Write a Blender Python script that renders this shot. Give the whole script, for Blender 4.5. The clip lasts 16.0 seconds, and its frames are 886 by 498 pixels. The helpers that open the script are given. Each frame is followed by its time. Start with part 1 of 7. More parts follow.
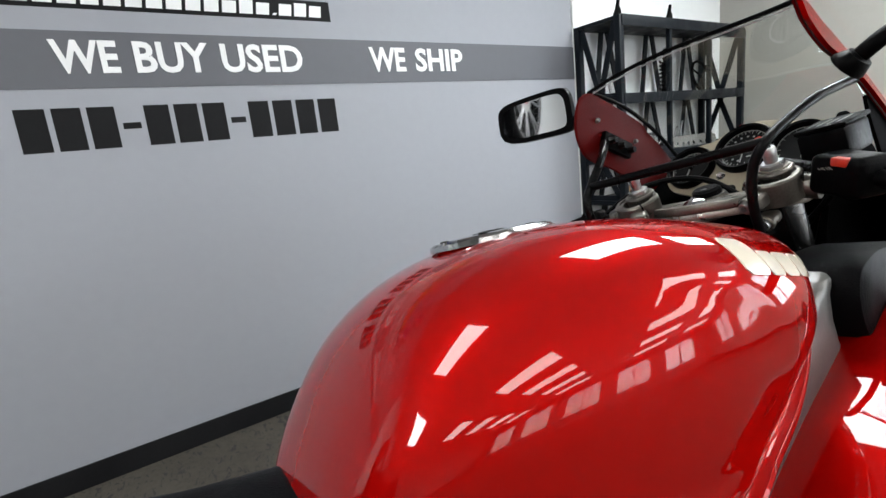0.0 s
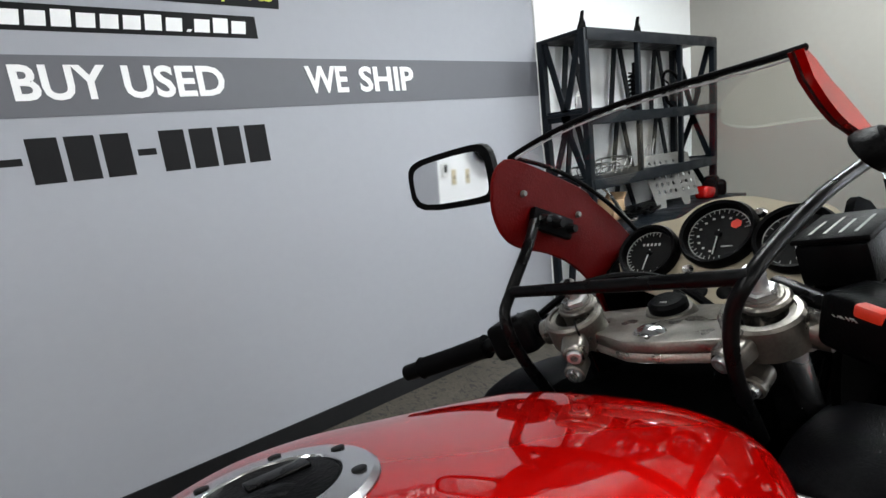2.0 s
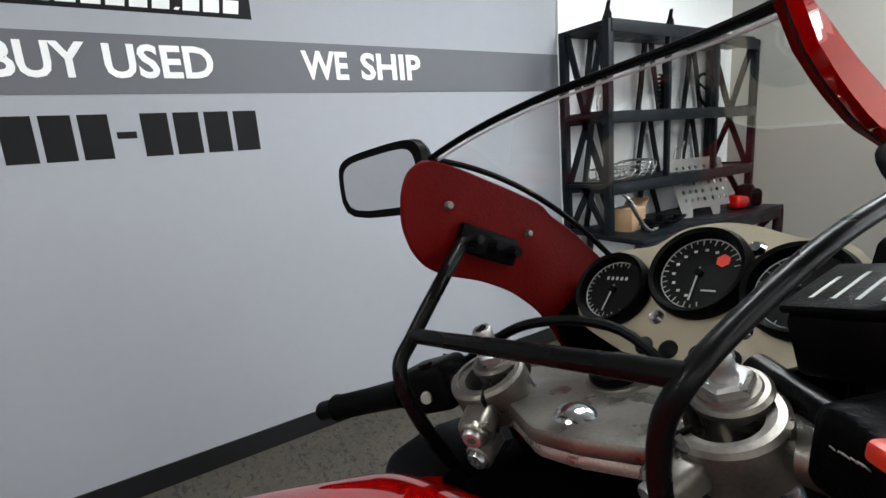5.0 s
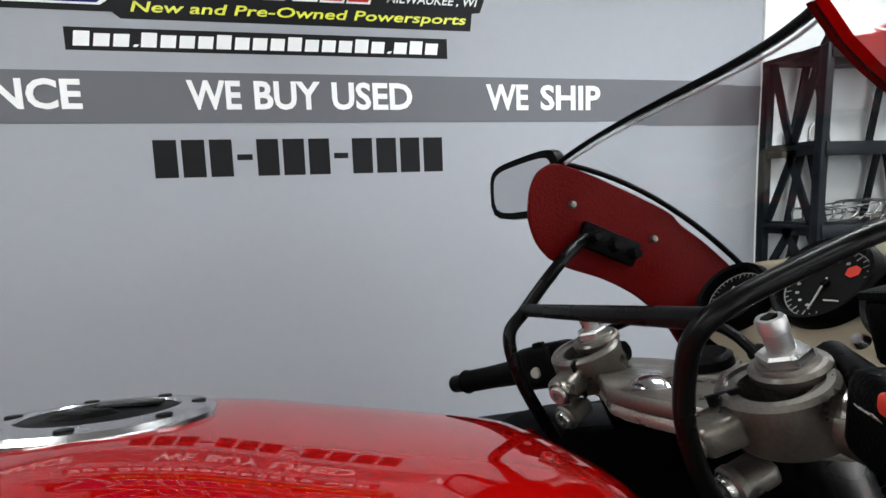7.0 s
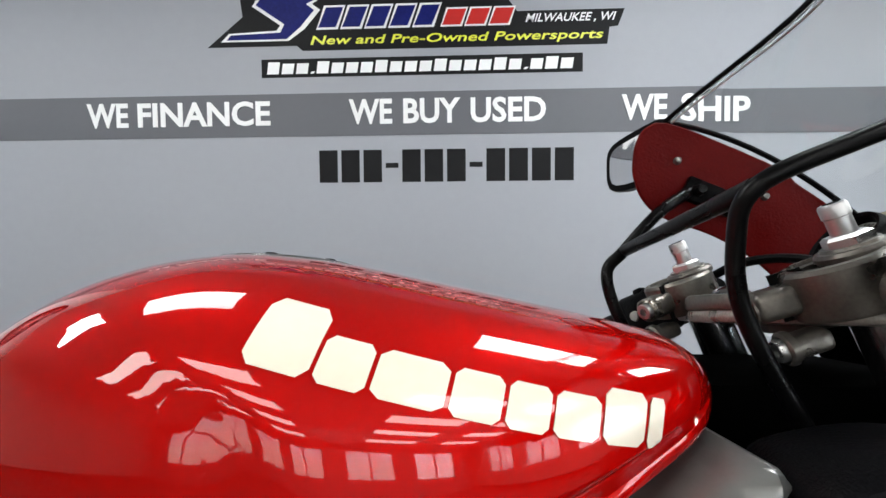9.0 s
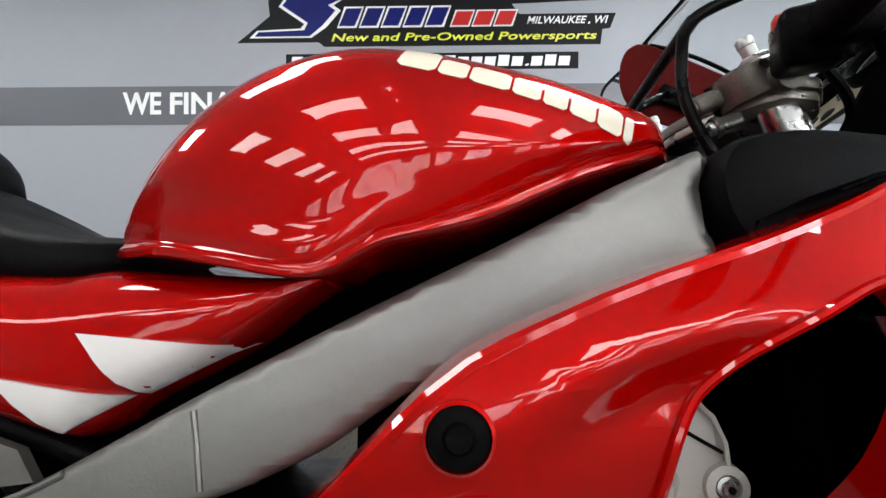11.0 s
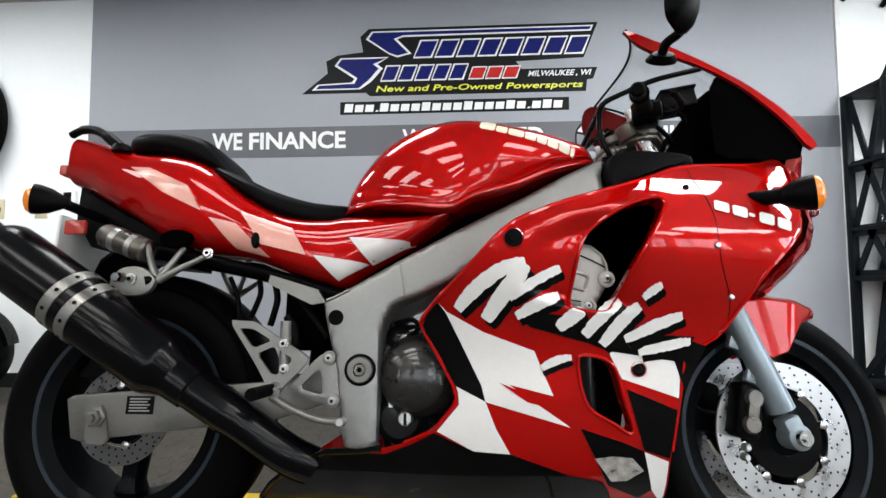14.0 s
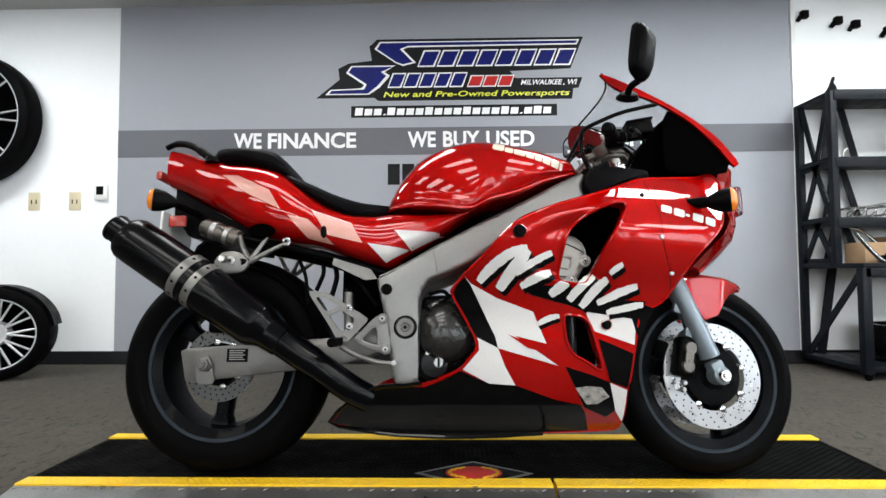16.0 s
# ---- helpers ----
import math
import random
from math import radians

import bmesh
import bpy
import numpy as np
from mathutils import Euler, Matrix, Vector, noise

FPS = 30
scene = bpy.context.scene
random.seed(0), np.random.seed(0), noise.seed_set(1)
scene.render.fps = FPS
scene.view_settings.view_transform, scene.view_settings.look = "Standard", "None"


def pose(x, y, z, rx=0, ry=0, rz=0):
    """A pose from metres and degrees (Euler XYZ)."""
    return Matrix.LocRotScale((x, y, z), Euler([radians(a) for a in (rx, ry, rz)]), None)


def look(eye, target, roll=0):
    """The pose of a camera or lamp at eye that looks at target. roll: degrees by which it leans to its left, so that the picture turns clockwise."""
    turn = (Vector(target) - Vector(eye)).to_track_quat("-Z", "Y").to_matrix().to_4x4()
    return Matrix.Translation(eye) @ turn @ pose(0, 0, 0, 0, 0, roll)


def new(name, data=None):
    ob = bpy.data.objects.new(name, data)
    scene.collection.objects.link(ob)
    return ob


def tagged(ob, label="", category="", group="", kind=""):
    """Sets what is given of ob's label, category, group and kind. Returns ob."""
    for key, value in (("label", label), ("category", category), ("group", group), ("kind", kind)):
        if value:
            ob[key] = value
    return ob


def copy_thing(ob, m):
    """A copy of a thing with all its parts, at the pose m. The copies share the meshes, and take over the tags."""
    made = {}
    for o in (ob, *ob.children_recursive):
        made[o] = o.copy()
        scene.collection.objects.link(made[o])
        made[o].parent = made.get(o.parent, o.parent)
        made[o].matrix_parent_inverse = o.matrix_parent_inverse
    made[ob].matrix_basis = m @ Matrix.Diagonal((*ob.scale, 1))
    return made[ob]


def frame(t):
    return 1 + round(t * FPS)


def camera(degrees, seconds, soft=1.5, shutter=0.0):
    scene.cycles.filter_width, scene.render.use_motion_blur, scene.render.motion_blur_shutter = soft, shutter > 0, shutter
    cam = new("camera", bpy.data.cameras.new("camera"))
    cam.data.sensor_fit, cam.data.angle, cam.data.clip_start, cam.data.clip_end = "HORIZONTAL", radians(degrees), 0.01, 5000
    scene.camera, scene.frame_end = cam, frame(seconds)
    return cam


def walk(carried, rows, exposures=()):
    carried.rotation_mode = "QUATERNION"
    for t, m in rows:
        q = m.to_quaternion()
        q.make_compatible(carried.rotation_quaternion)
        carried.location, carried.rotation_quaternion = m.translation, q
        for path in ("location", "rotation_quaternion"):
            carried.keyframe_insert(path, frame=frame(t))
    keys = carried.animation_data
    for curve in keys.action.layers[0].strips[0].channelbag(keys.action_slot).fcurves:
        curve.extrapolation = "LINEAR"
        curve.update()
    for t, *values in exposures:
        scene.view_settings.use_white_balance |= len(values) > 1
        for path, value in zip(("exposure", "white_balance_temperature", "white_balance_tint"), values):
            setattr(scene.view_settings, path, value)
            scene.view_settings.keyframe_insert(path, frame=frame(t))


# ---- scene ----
cam = camera(83.6, 16.0, soft=1.5)
PATH = [
    (0, (-0.267, -0.314, 1.061), (0.825, 1.315, 0.666), -6.3),
    (0.5, (-0.17, -0.28, 1.086), (0.903, 1.355, 0.667), -6.3),
    (1, (-0.097, -0.247, 1.117), (1.002, 1.366, 0.684), -6.4),
    (1.5, (-0.043, -0.224, 1.136), (1.093, 1.366, 0.708), -6.8),
    (2, (0.036, -0.178, 1.156), (1.19, 1.409, 0.771), -6.8),
    (2.5, (0.074, -0.164, 1.16), (1.261, 1.396, 0.765), -6.2),
    (3, (0.101, -0.146, 1.161), (1.292, 1.415, 0.779), -5.4),
    (3.2, (0.125, -0.141, 1.156), (1.315, 1.421, 0.778), -5.3),
    (5.3, (0.254, -0.135, 1.14), (1.268, 1.547, 0.763), -3.4),
    (5.5, (0.254, -0.135, 1.132), (1.247, 1.567, 0.786), -2.0),
    (6, (0.259, -0.171, 1.129), (1.017, 1.649, 0.796), -3.1),
    (6.5, (0.255, -0.207, 1.127), (0.877, 1.67, 0.824), -3.1),
    (7, (0.261, -0.251, 1.103), (0.692, 1.688, 0.877), -2.0),
    (7.5, (0.263, -0.277, 1.087), (0.498, 1.7, 0.903), -1.8),
    (8, (0.261, -0.298, 1.042), (0.352, 1.69, 0.85), -0.6),
    (8.2, (0.275, -0.314, 1.033), (0.266, 1.678, 0.855), -2.0),
    (10.3, (0.265, -0.451, 0.879), (0.124, 1.544, 0.854), 0.7),
    (10.5, (0.257, -0.476, 0.849), (0.123, 1.519, 0.83), 0.8),
    (11, (0.221, -0.568, 0.768), (0.145, 1.43, 0.763), 0.3),
    (11.5, (0.204, -0.637, 0.699), (0.158, 1.362, 0.683), 1.1),
    (12, (0.194, -0.729, 0.645), (0.11, 1.27, 0.652), 0.6),
    (12.5, (0.181, -0.84, 0.614), (0.076, 1.157, 0.678), -0.5),
    (13, (0.165, -0.96, 0.603), (0.042, 1.034, 0.683), -0.3),
    (13.5, (0.142, -1.103, 0.589), (0.045, 0.892, 0.687), -0.5),
    (14, (0.13, -1.252, 0.587), (0.034, 0.743, 0.705), -0.4),
    (14.5, (0.115, -1.397, 0.567), (0.007, 0.597, 0.677), -0.6),
    (15, (0.09, -1.49, 0.576), (-0.025, 0.504, 0.679), -0.8),
    (15.5, (0.045, -1.584, 0.556), (-0.051, 0.412, 0.628), 0.5),
    (16, (0.039, -1.651, 0.561), (-0.003, 0.347, 0.642), -0.3),
]
walk(cam, [(t, look(eye, target, roll)) for t, eye, target, roll in PATH], exposures=[(0, 0.30), (8, 0.34), (10.5, 0.42), (16, 0.42)])

# ---- light: daylight through the shop windows, ceiling panels ----
world = bpy.data.worlds.new("sky")
scene.world = world
world.use_nodes = True
wn = world.node_tree
sky = wn.nodes.new("ShaderNodeTexSky")
sky.sky_type, sky.sun_disc = "NISHITA", False
sky.sun_elevation, sky.sun_rotation = radians(40), radians(200)
wn.nodes["Background"].inputs["Strength"].default_value = 0.12
wn.links.new(sky.outputs[0], wn.nodes["Background"].inputs[0])


def area_lamp(name, m, sx, sy, watts, colour):
    d = bpy.data.lights.new(name, "AREA")
    d.shape, d.size, d.size_y, d.energy, d.color = "RECTANGLE", sx, sy, watts, colour
    ob = new(name, d)
    ob.matrix_world = m
    return ob


# ---- materials ----
def mat(name, base, rough=0.5, metal=0.0, coat=0.0, vary=0.06, scale=12.0, bump=0.0, bscale=200.0, wear=0.0, stretch=(1, 1, 1), objrand=0.0, spec=0.5, tint=None):
    """A surface with two scales of variation in colour and roughness, and a fine relief."""
    m = bpy.data.materials.new(name)
    m.use_nodes = True
    nt = m.node_tree
    p = nt.nodes["Principled BSDF"]
    tc = nt.nodes.new("ShaderNodeTexCoord")
    mp = nt.nodes.new("ShaderNodeMapping")
    mp.inputs["Scale"].default_value = stretch
    nt.links.new(tc.outputs["Object"], mp.inputs[0])
    n1 = nt.nodes.new("ShaderNodeTexNoise")
    n1.inputs["Scale"].default_value, n1.inputs["Detail"].default_value = scale, 4
    n2 = nt.nodes.new("ShaderNodeTexNoise")
    n2.inputs["Scale"].default_value, n2.inputs["Detail"].default_value = scale * 14, 3
    nt.links.new(mp.outputs[0], n1.inputs["Vector"])
    nt.links.new(mp.outputs[0], n2.inputs["Vector"])
    add = nt.nodes.new("ShaderNodeMath")
    add.operation = "ADD"
    nt.links.new(n1.outputs["Fac"], add.inputs[0])
    nt.links.new(n2.outputs["Fac"], add.inputs[1])
    ramp = nt.nodes.new("ShaderNodeMapRange")
    ramp.inputs["From Min"].default_value, ramp.inputs["From Max"].default_value = 0.6, 1.4
    ramp.inputs["To Min"].default_value, ramp.inputs["To Max"].default_value = 1 - vary, 1 + vary
    nt.links.new(add.outputs[0], ramp.inputs["Value"])
    src = ramp.outputs[0]
    if objrand:
        oi = nt.nodes.new("ShaderNodeObjectInfo")
        mr = nt.nodes.new("ShaderNodeMapRange")
        mr.inputs["To Min"].default_value, mr.inputs["To Max"].default_value = 1 - objrand, 1 + objrand
        nt.links.new(oi.outputs["Random"], mr.inputs["Value"])
        mu = nt.nodes.new("ShaderNodeMath")
        mu.operation = "MULTIPLY"
        nt.links.new(src, mu.inputs[0])
        nt.links.new(mr.outputs[0], mu.inputs[1])
        src = mu.outputs[0]
    mul = nt.nodes.new("ShaderNodeMix")
    mul.data_type, mul.blend_type = "RGBA", "MULTIPLY"
    mul.inputs["Factor"].default_value = 1.0
    mul.inputs[6].default_value = (*base, 1)
    nt.links.new(src, mul.inputs[7])
    nt.links.new(mul.outputs[2], p.inputs["Base Color"])
    rr = nt.nodes.new("ShaderNodeMapRange")
    rr.inputs["From Min"].default_value, rr.inputs["From Max"].default_value = 0.3, 0.7
    rr.inputs["To Min"].default_value, rr.inputs["To Max"].default_value = max(rough * (1 - wear), 0.02), min(rough * (1 + wear) + 0.3 * wear, 1)
    nt.links.new(n1.outputs["Fac"], rr.inputs["Value"])
    nt.links.new(rr.outputs[0], p.inputs["Roughness"])
    p.inputs["Metallic"].default_value, p.inputs["Specular IOR Level"].default_value = metal, spec
    p.inputs["Coat Weight"].default_value, p.inputs["Coat Roughness"].default_value = coat, 0.03
    if tint:
        p.inputs["Specular Tint"].default_value = (*tint, 1)
    if bump:
        nb = nt.nodes.new("ShaderNodeTexNoise")
        nb.inputs["Scale"].default_value, nb.inputs["Detail"].default_value = bscale, 3
        nt.links.new(mp.outputs[0], nb.inputs["Vector"])
        b = nt.nodes.new("ShaderNodeBump")
        b.inputs["Strength"].default_value, b.inputs["Distance"].default_value = bump, 0.002
        nt.links.new(nb.outputs["Fac"], b.inputs["Height"])
        nt.links.new(b.outputs[0], p.inputs["Normal"])
    return m


def glow(name, colour, strength):
    m = bpy.data.materials.new(name)
    m.use_nodes = True
    p = m.node_tree.nodes["Principled BSDF"]
    p.inputs["Emission Color"].default_value, p.inputs["Emission Strength"].default_value = (*colour, 1), strength
    p.inputs["Base Color"].default_value = (*colour, 1)
    return m


def clear(name, tint, rough=0.0, ior=1.49):
    m = bpy.data.materials.new(name)
    m.use_nodes = True
    p = m.node_tree.nodes["Principled BSDF"]
    p.inputs["Base Color"].default_value = (*tint, 1)
    p.inputs["Transmission Weight"].default_value, p.inputs["Roughness"].default_value, p.inputs["IOR"].default_value = 1.0, rough, ior
    return m


M_RED = mat("red_paint", (0.84, 0.022, 0.016), 0.42, 0.38, 1.0, 0.04, 6, spec=0.1, tint=(0.6, 0.02, 0.015))
candy = M_RED.node_tree.nodes["Principled BSDF"]        # tinted clear coat over a metallic base
candy.inputs["Coat Tint"].default_value, candy.inputs["Coat Roughness"].default_value = (0.49, 0.08, 0.07, 1), 0.015
# red paint darkened to carry the shade on inner faces
M_RED_SHADE = mat("red_inner_shaded", (0.085, 0.0012, 0.001), 0.42, 0.0, 0.0, 0.15, 20, 0.3, 300, 0.2, spec=0.08)
M_BLACKGLOSS = mat("black_paint", (0.0012, 0.0012, 0.0014), 0.2, 0.0, 0.35, 0.1, 6, spec=0.1)
M_WHITEDEC = mat("white_decal", (0.72, 0.70, 0.68), 0.25, 0.0, 0.7, 0.04, 8)
M_CREAM = mat("cream_decal", (0.74, 0.66, 0.53), 0.25, 0.0, 0.7, 0.04, 8)
M_PINK = mat("faded_decal", (0.70, 0.33, 0.27), 0.25, 0.0, 0.7, 0.06, 8)
M_BLKDEC = mat("black_decal", (0.0015, 0.0015, 0.0018), 0.3, 0.0, 0.2, 0.1, 8, spec=0.08)
M_RUBBER = mat("tyre_rubber", (0.0018, 0.0018, 0.0020), 0.55, 0, 0, 0.25, 14, 0.2, 180, 0.15, spec=0.03)
M_BLACK = mat("black_plastic", (0.0014, 0.0014, 0.0016), 0.4, 0, 0, 0.25, 14, 0.3, 420, 0.25, spec=0.045)
M_TUBE = mat("black_enamel", (0.002, 0.002, 0.0022), 0.26, 0, 0.04, 0.25, 20, 0.1, 150, 0.3, spec=0.09)
M_MUFF = mat("muffler_black", (0.0014, 0.0016, 0.0022), 0.22, 0.0, 0.10, 0.08, 6, 0.015, 260, 0.08, spec=0.12)
M_SEAT = mat("seat_vinyl", (0.0022, 0.0022, 0.0028), 0.42, 0, 0, 0.2, 10, 0.35, 500, 0.15, spec=0.05)
M_ALU = mat("brushed_aluminium", (0.21, 0.205, 0.195), 0.40, 0.8, 0, 0.12, 12, 0.1, 300, 0.3)
M_FRAME = mat("frame_silver", (0.235, 0.232, 0.226), 0.40, 0.72, 0.1, 0.06, 8, 0.08, 300, 0.15)
M_CAST = mat("cast_aluminium", (0.15, 0.138, 0.122), 0.30, 0.85, 0, 0.25, 24, 0.06, 260, 0.45)
M_SCUFF = mat("scuffed_aluminium", (0.30, 0.275, 0.245), 0.36, 0.75, 0, 0.32, 34, 0.12, 110, 0.5)
M_CHROME = mat("polished_metal", (0.55, 0.55, 0.56), 0.10, 1.0, 0, 0.05, 12, 0.03, 80, 0.5)
M_STEEL = mat("disc_steel", (0.45, 0.45, 0.45), 0.30, 0.9, 0, 0.08, 30, 0.05, 200, 0.3)
M_SILVER = mat("silver_paint", (0.55, 0.55, 0.56), 0.35, 0.3, 0.3, 0.04, 20)
# disc steel in a darker grey, for the rear brake disc
M_DISC2 = mat("dark_disc_steel", (0.10, 0.10, 0.10), 0.35, 0.8, 0, 0.1, 30, 0.05, 200, 0.3)
M_COVER = mat("cover_grey", (0.42, 0.41, 0.38), 0.4, 0.3, 0.1, 0.05, 20, 0.2, 300, 0.2)
M_CLUTCH = mat("clutch_grey", (0.022, 0.021, 0.020), 0.22, 0.5, 0.5, 0.2, 18, 0.1, 200, 0.25)
M_PIVOT = mat("dull_zinc", (0.16, 0.155, 0.145), 0.4, 0.7, 0, 0.1, 30, 0.1, 200, 0.2)
M_FORK = mat("fork_grey", (0.20, 0.24, 0.27), 0.34, 0.4, 0.2, 0.08, 15)
M_WHEEL = mat("wheel_dark", (0.0014, 0.0018, 0.0026), 0.32, 0.0, 0.03, 0.2, 15, 0.1, 200, 0.2, spec=0.045)
M_LIP = mat("rim_lip", (0.020, 0.026, 0.034), 0.25, 0.0, 0.0, 0.1, 15, spec=0.12)
M_ENGINE = mat("engine_dark", (0.003, 0.003, 0.0034), 0.3, 0.1, 0.1, 0.25, 18, 0.25, 200, 0.25, spec=0.15)
M_MOTTLED = mat("mottled_grey_patch", (0.42, 0.40, 0.37), 0.4, 0.5, 0, 0.8, 45, 0.8, 60, 0.5)
# near-black stand-in for shade inside enclosed spaces, also on hidden filler parts
M_VOID = mat("inside_shade", (0.0006, 0.0006, 0.0006), 0.8, 0, 0, 0.3, 20, spec=0.01)
# near-black, for dots and strips that paint in the shade of holes and slots
M_HOLE = mat("hole_black", (0.003, 0.003, 0.003), 0.8, 0, 0, 0.2, 40, spec=0.05)
M_AMBER = mat("amber_lens", (0.75, 0.20, 0.01), 0.25, 0, 0.6, 0.1, 60)
M_REFL = mat("red_reflector", (0.45, 0.03, 0.02), 0.3, 0, 0.6, 0.1, 60)
M_GOLD = mat("gauge_panel_champagne", (0.27, 0.23, 0.165), 0.45, 0.35, 0, 0.06, 30, 0.1, 400, 0.1)
M_DIAL = mat("dial_black", (0.002, 0.002, 0.002), 0.5, 0, 0, 0.1, 40, spec=0.1)
M_DIALW = mat("dial_print", (0.30, 0.30, 0.28), 0.5)
M_SWRED = mat("switch_red", (0.50, 0.025, 0.008), 0.4, 0, 0.1, 0.1, 60)
M_SCREEN = clear("clear_acrylic", (0.95, 0.965, 0.965))
M_GLASS = clear("clear_glass", (0.98, 0.99, 0.99))
M_MIRROR = mat("mirror_glass", (0.85, 0.85, 0.86), 0.03, 1.0, 0, 0.01, 5)
M_PANEL = mat("grey_wall_paint", (0.295, 0.305, 0.335), 0.55, 0, 0, 0.025, 1.6, 0.12, 90, 0.1)
M_BAND = mat("dark_grey_band", (0.095, 0.098, 0.112), 0.5, 0, 0, 0.03, 2.0, 0.12, 90, 0.1)
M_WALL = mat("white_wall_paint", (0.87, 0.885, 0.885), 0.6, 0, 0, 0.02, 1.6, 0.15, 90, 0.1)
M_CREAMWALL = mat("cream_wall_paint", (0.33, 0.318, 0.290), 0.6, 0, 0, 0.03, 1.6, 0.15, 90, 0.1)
M_LETTERW = mat("white_vinyl", (0.82, 0.82, 0.82), 0.45, 0, 0, 0.03, 9)
M_LETTERK = mat("charcoal_vinyl", (0.010, 0.010, 0.011), 0.5, 0, 0, 0.1, 9, spec=0.1)
M_BLUE = mat("blue_vinyl", (0.008, 0.012, 0.12), 0.45, 0, 0, 0.25, 5, spec=0.1)
M_YELLOWV = mat("yellow_vinyl", (0.75, 0.78, 0.05), 0.4, 0, 0, 0.05, 9)
M_REDV = mat("red_vinyl", (0.50, 0.022, 0.018), 0.45, 0, 0, 0.08, 9, spec=0.15)
M_BASE = mat("vinyl_baseboard", (0.010, 0.010, 0.011), 0.5, 0, 0, 0.15, 6, 0.1, 80, 0.2, spec=0.2)
# grey for the unseen window wall, chosen to keep reflections in the paint dim
M_GREYWALL = mat("unseen_wall_grey", (0.30, 0.30, 0.30), 0.6, 0, 0, 0.03, 1.6, 0.15, 90, 0.1)
M_CEIL = mat("ceiling_tile", (0.52, 0.52, 0.50), 0.8, 0, 0, 0.05, 8, 0.5, 160)
M_YELLOW = mat("safety_yellow", (0.80, 0.50, 0.01), 0.5, 0, 0.05, 0.12, 14, 0.3, 160, 0.2)
M_MATBLK = mat("rubber_mat", (0.0015, 0.0015, 0.0015), 0.65, 0, 0, 0.3, 10, 0.4, 160, 0.2, spec=0.03)
M_TREAD = mat("tread_plate", (0.20, 0.20, 0.20), 0.36, 0.8, 0, 0.2, 12, 0.15, 120, 0.3)
M_SHELF = mat("blue_black_steel", (0.0040, 0.0060, 0.0090), 0.42, 0.0, 0.0, 0.2, 10, 0.1, 150, 0.25, spec=0.18)
M_WIRE = mat("chromed_wire", (0.55, 0.55, 0.55), 0.25, 0.9)
M_CARD = mat("cardboard", (0.36, 0.23, 0.13), 0.8, 0, 0, 0.1, 30, 0.2, 90)
M_IVORY = mat("ivory_plastic", (0.62, 0.54, 0.36), 0.4, 0, 0.1, 0.04, 30)
M_WHITEP = mat("white_plastic", (0.80, 0.80, 0.78), 0.4, 0, 0.1, 0.03, 30)
M_BLUEP = mat("blue_paint", (0.01, 0.06, 0.45), 0.3, 0.1, 0.8, 0.08, 10)


def carpet():
    """Tan-grey short-pile carpet with dark flecks."""
    m = mat("carpet", (0.056, 0.0485, 0.0375), 0.95, 0, 0, 0.30, 3.0, 0.9, 420)
    nt = m.node_tree
    p = nt.nodes["Principled BSDF"]
    tc = nt.nodes.new("ShaderNodeTexCoord")
    mp = nt.nodes.new("ShaderNodeMapping")
    mp.inputs["Scale"].default_value = (48, 20, 1)
    nt.links.new(tc.outputs["Object"], mp.inputs[0])
    nz = nt.nodes.new("ShaderNodeTexNoise")
    nz.inputs["Scale"].default_value, nz.inputs["Detail"].default_value, nz.inputs["Distortion"].default_value = 1.0, 2.5, 1.2
    nt.links.new(mp.outputs[0], nz.inputs["Vector"])
    st = nt.nodes.new("ShaderNodeMapRange")
    st.inputs["From Min"].default_value, st.inputs["From Max"].default_value = 0.575, 0.63
    nt.links.new(nz.outputs["Fac"], st.inputs["Value"])
    mx = nt.nodes.new("ShaderNodeMix")
    mx.data_type = "RGBA"
    old = p.inputs["Base Color"].links[0].from_socket
    nt.links.new(st.outputs[0], mx.inputs["Factor"])
    nt.links.new(old, mx.inputs[6])
    mx.inputs[7].default_value = (0.022, 0.021, 0.02, 1)
    nt.links.new(mx.outputs[2], p.inputs["Base Color"])
    return m


M_CARPET = carpet()


# ---- mesh helpers ----
def part(name, bm, material, parent=None, label="", m=None, smooth=True):
    """Links a bmesh as one mesh object, under a thing or part if given."""
    me = bpy.data.meshes.new(name)
    bm.normal_update()
    bm.to_mesh(me)
    bm.free()
    me.materials.append(material)
    if smooth:
        for f in me.polygons:
            f.use_smooth = True
        me.set_sharp_from_angle(angle=radians(38))
    ob = new(name, me)
    if parent is not None:
        ob.parent = parent
    if m is not None:
        ob.matrix_basis = m
    if label:
        tagged(ob, label)
    return ob


def thing(name, m, label, category, group="", kind=""):
    e = new(name)
    e.empty_display_size = 0.05
    e.matrix_basis = m
    return tagged(e, label, category, group, kind)


def box(x0, x1, y0, y1, z0, z1, bevel=0.0, seg=2, bm=None):
    b = bmesh.new()
    bmesh.ops.create_cube(b, size=1.0)
    for v in b.verts:
        v.co = Vector((x0 + (v.co.x + 0.5) * (x1 - x0), y0 + (v.co.y + 0.5) * (y1 - y0), z0 + (v.co.z + 0.5) * (z1 - z0)))
    if bevel:
        bmesh.ops.bevel(b, geom=b.edges[:], offset=bevel, segments=seg, affect="EDGES", profile=0.5)
    return merge(bm, b)


def merge(bm, b):
    if bm is None:
        return b
    me = bpy.data.meshes.new("tmp")
    b.to_mesh(me)
    b.free()
    bm.from_mesh(me)
    bpy.data.meshes.remove(me)
    return bm


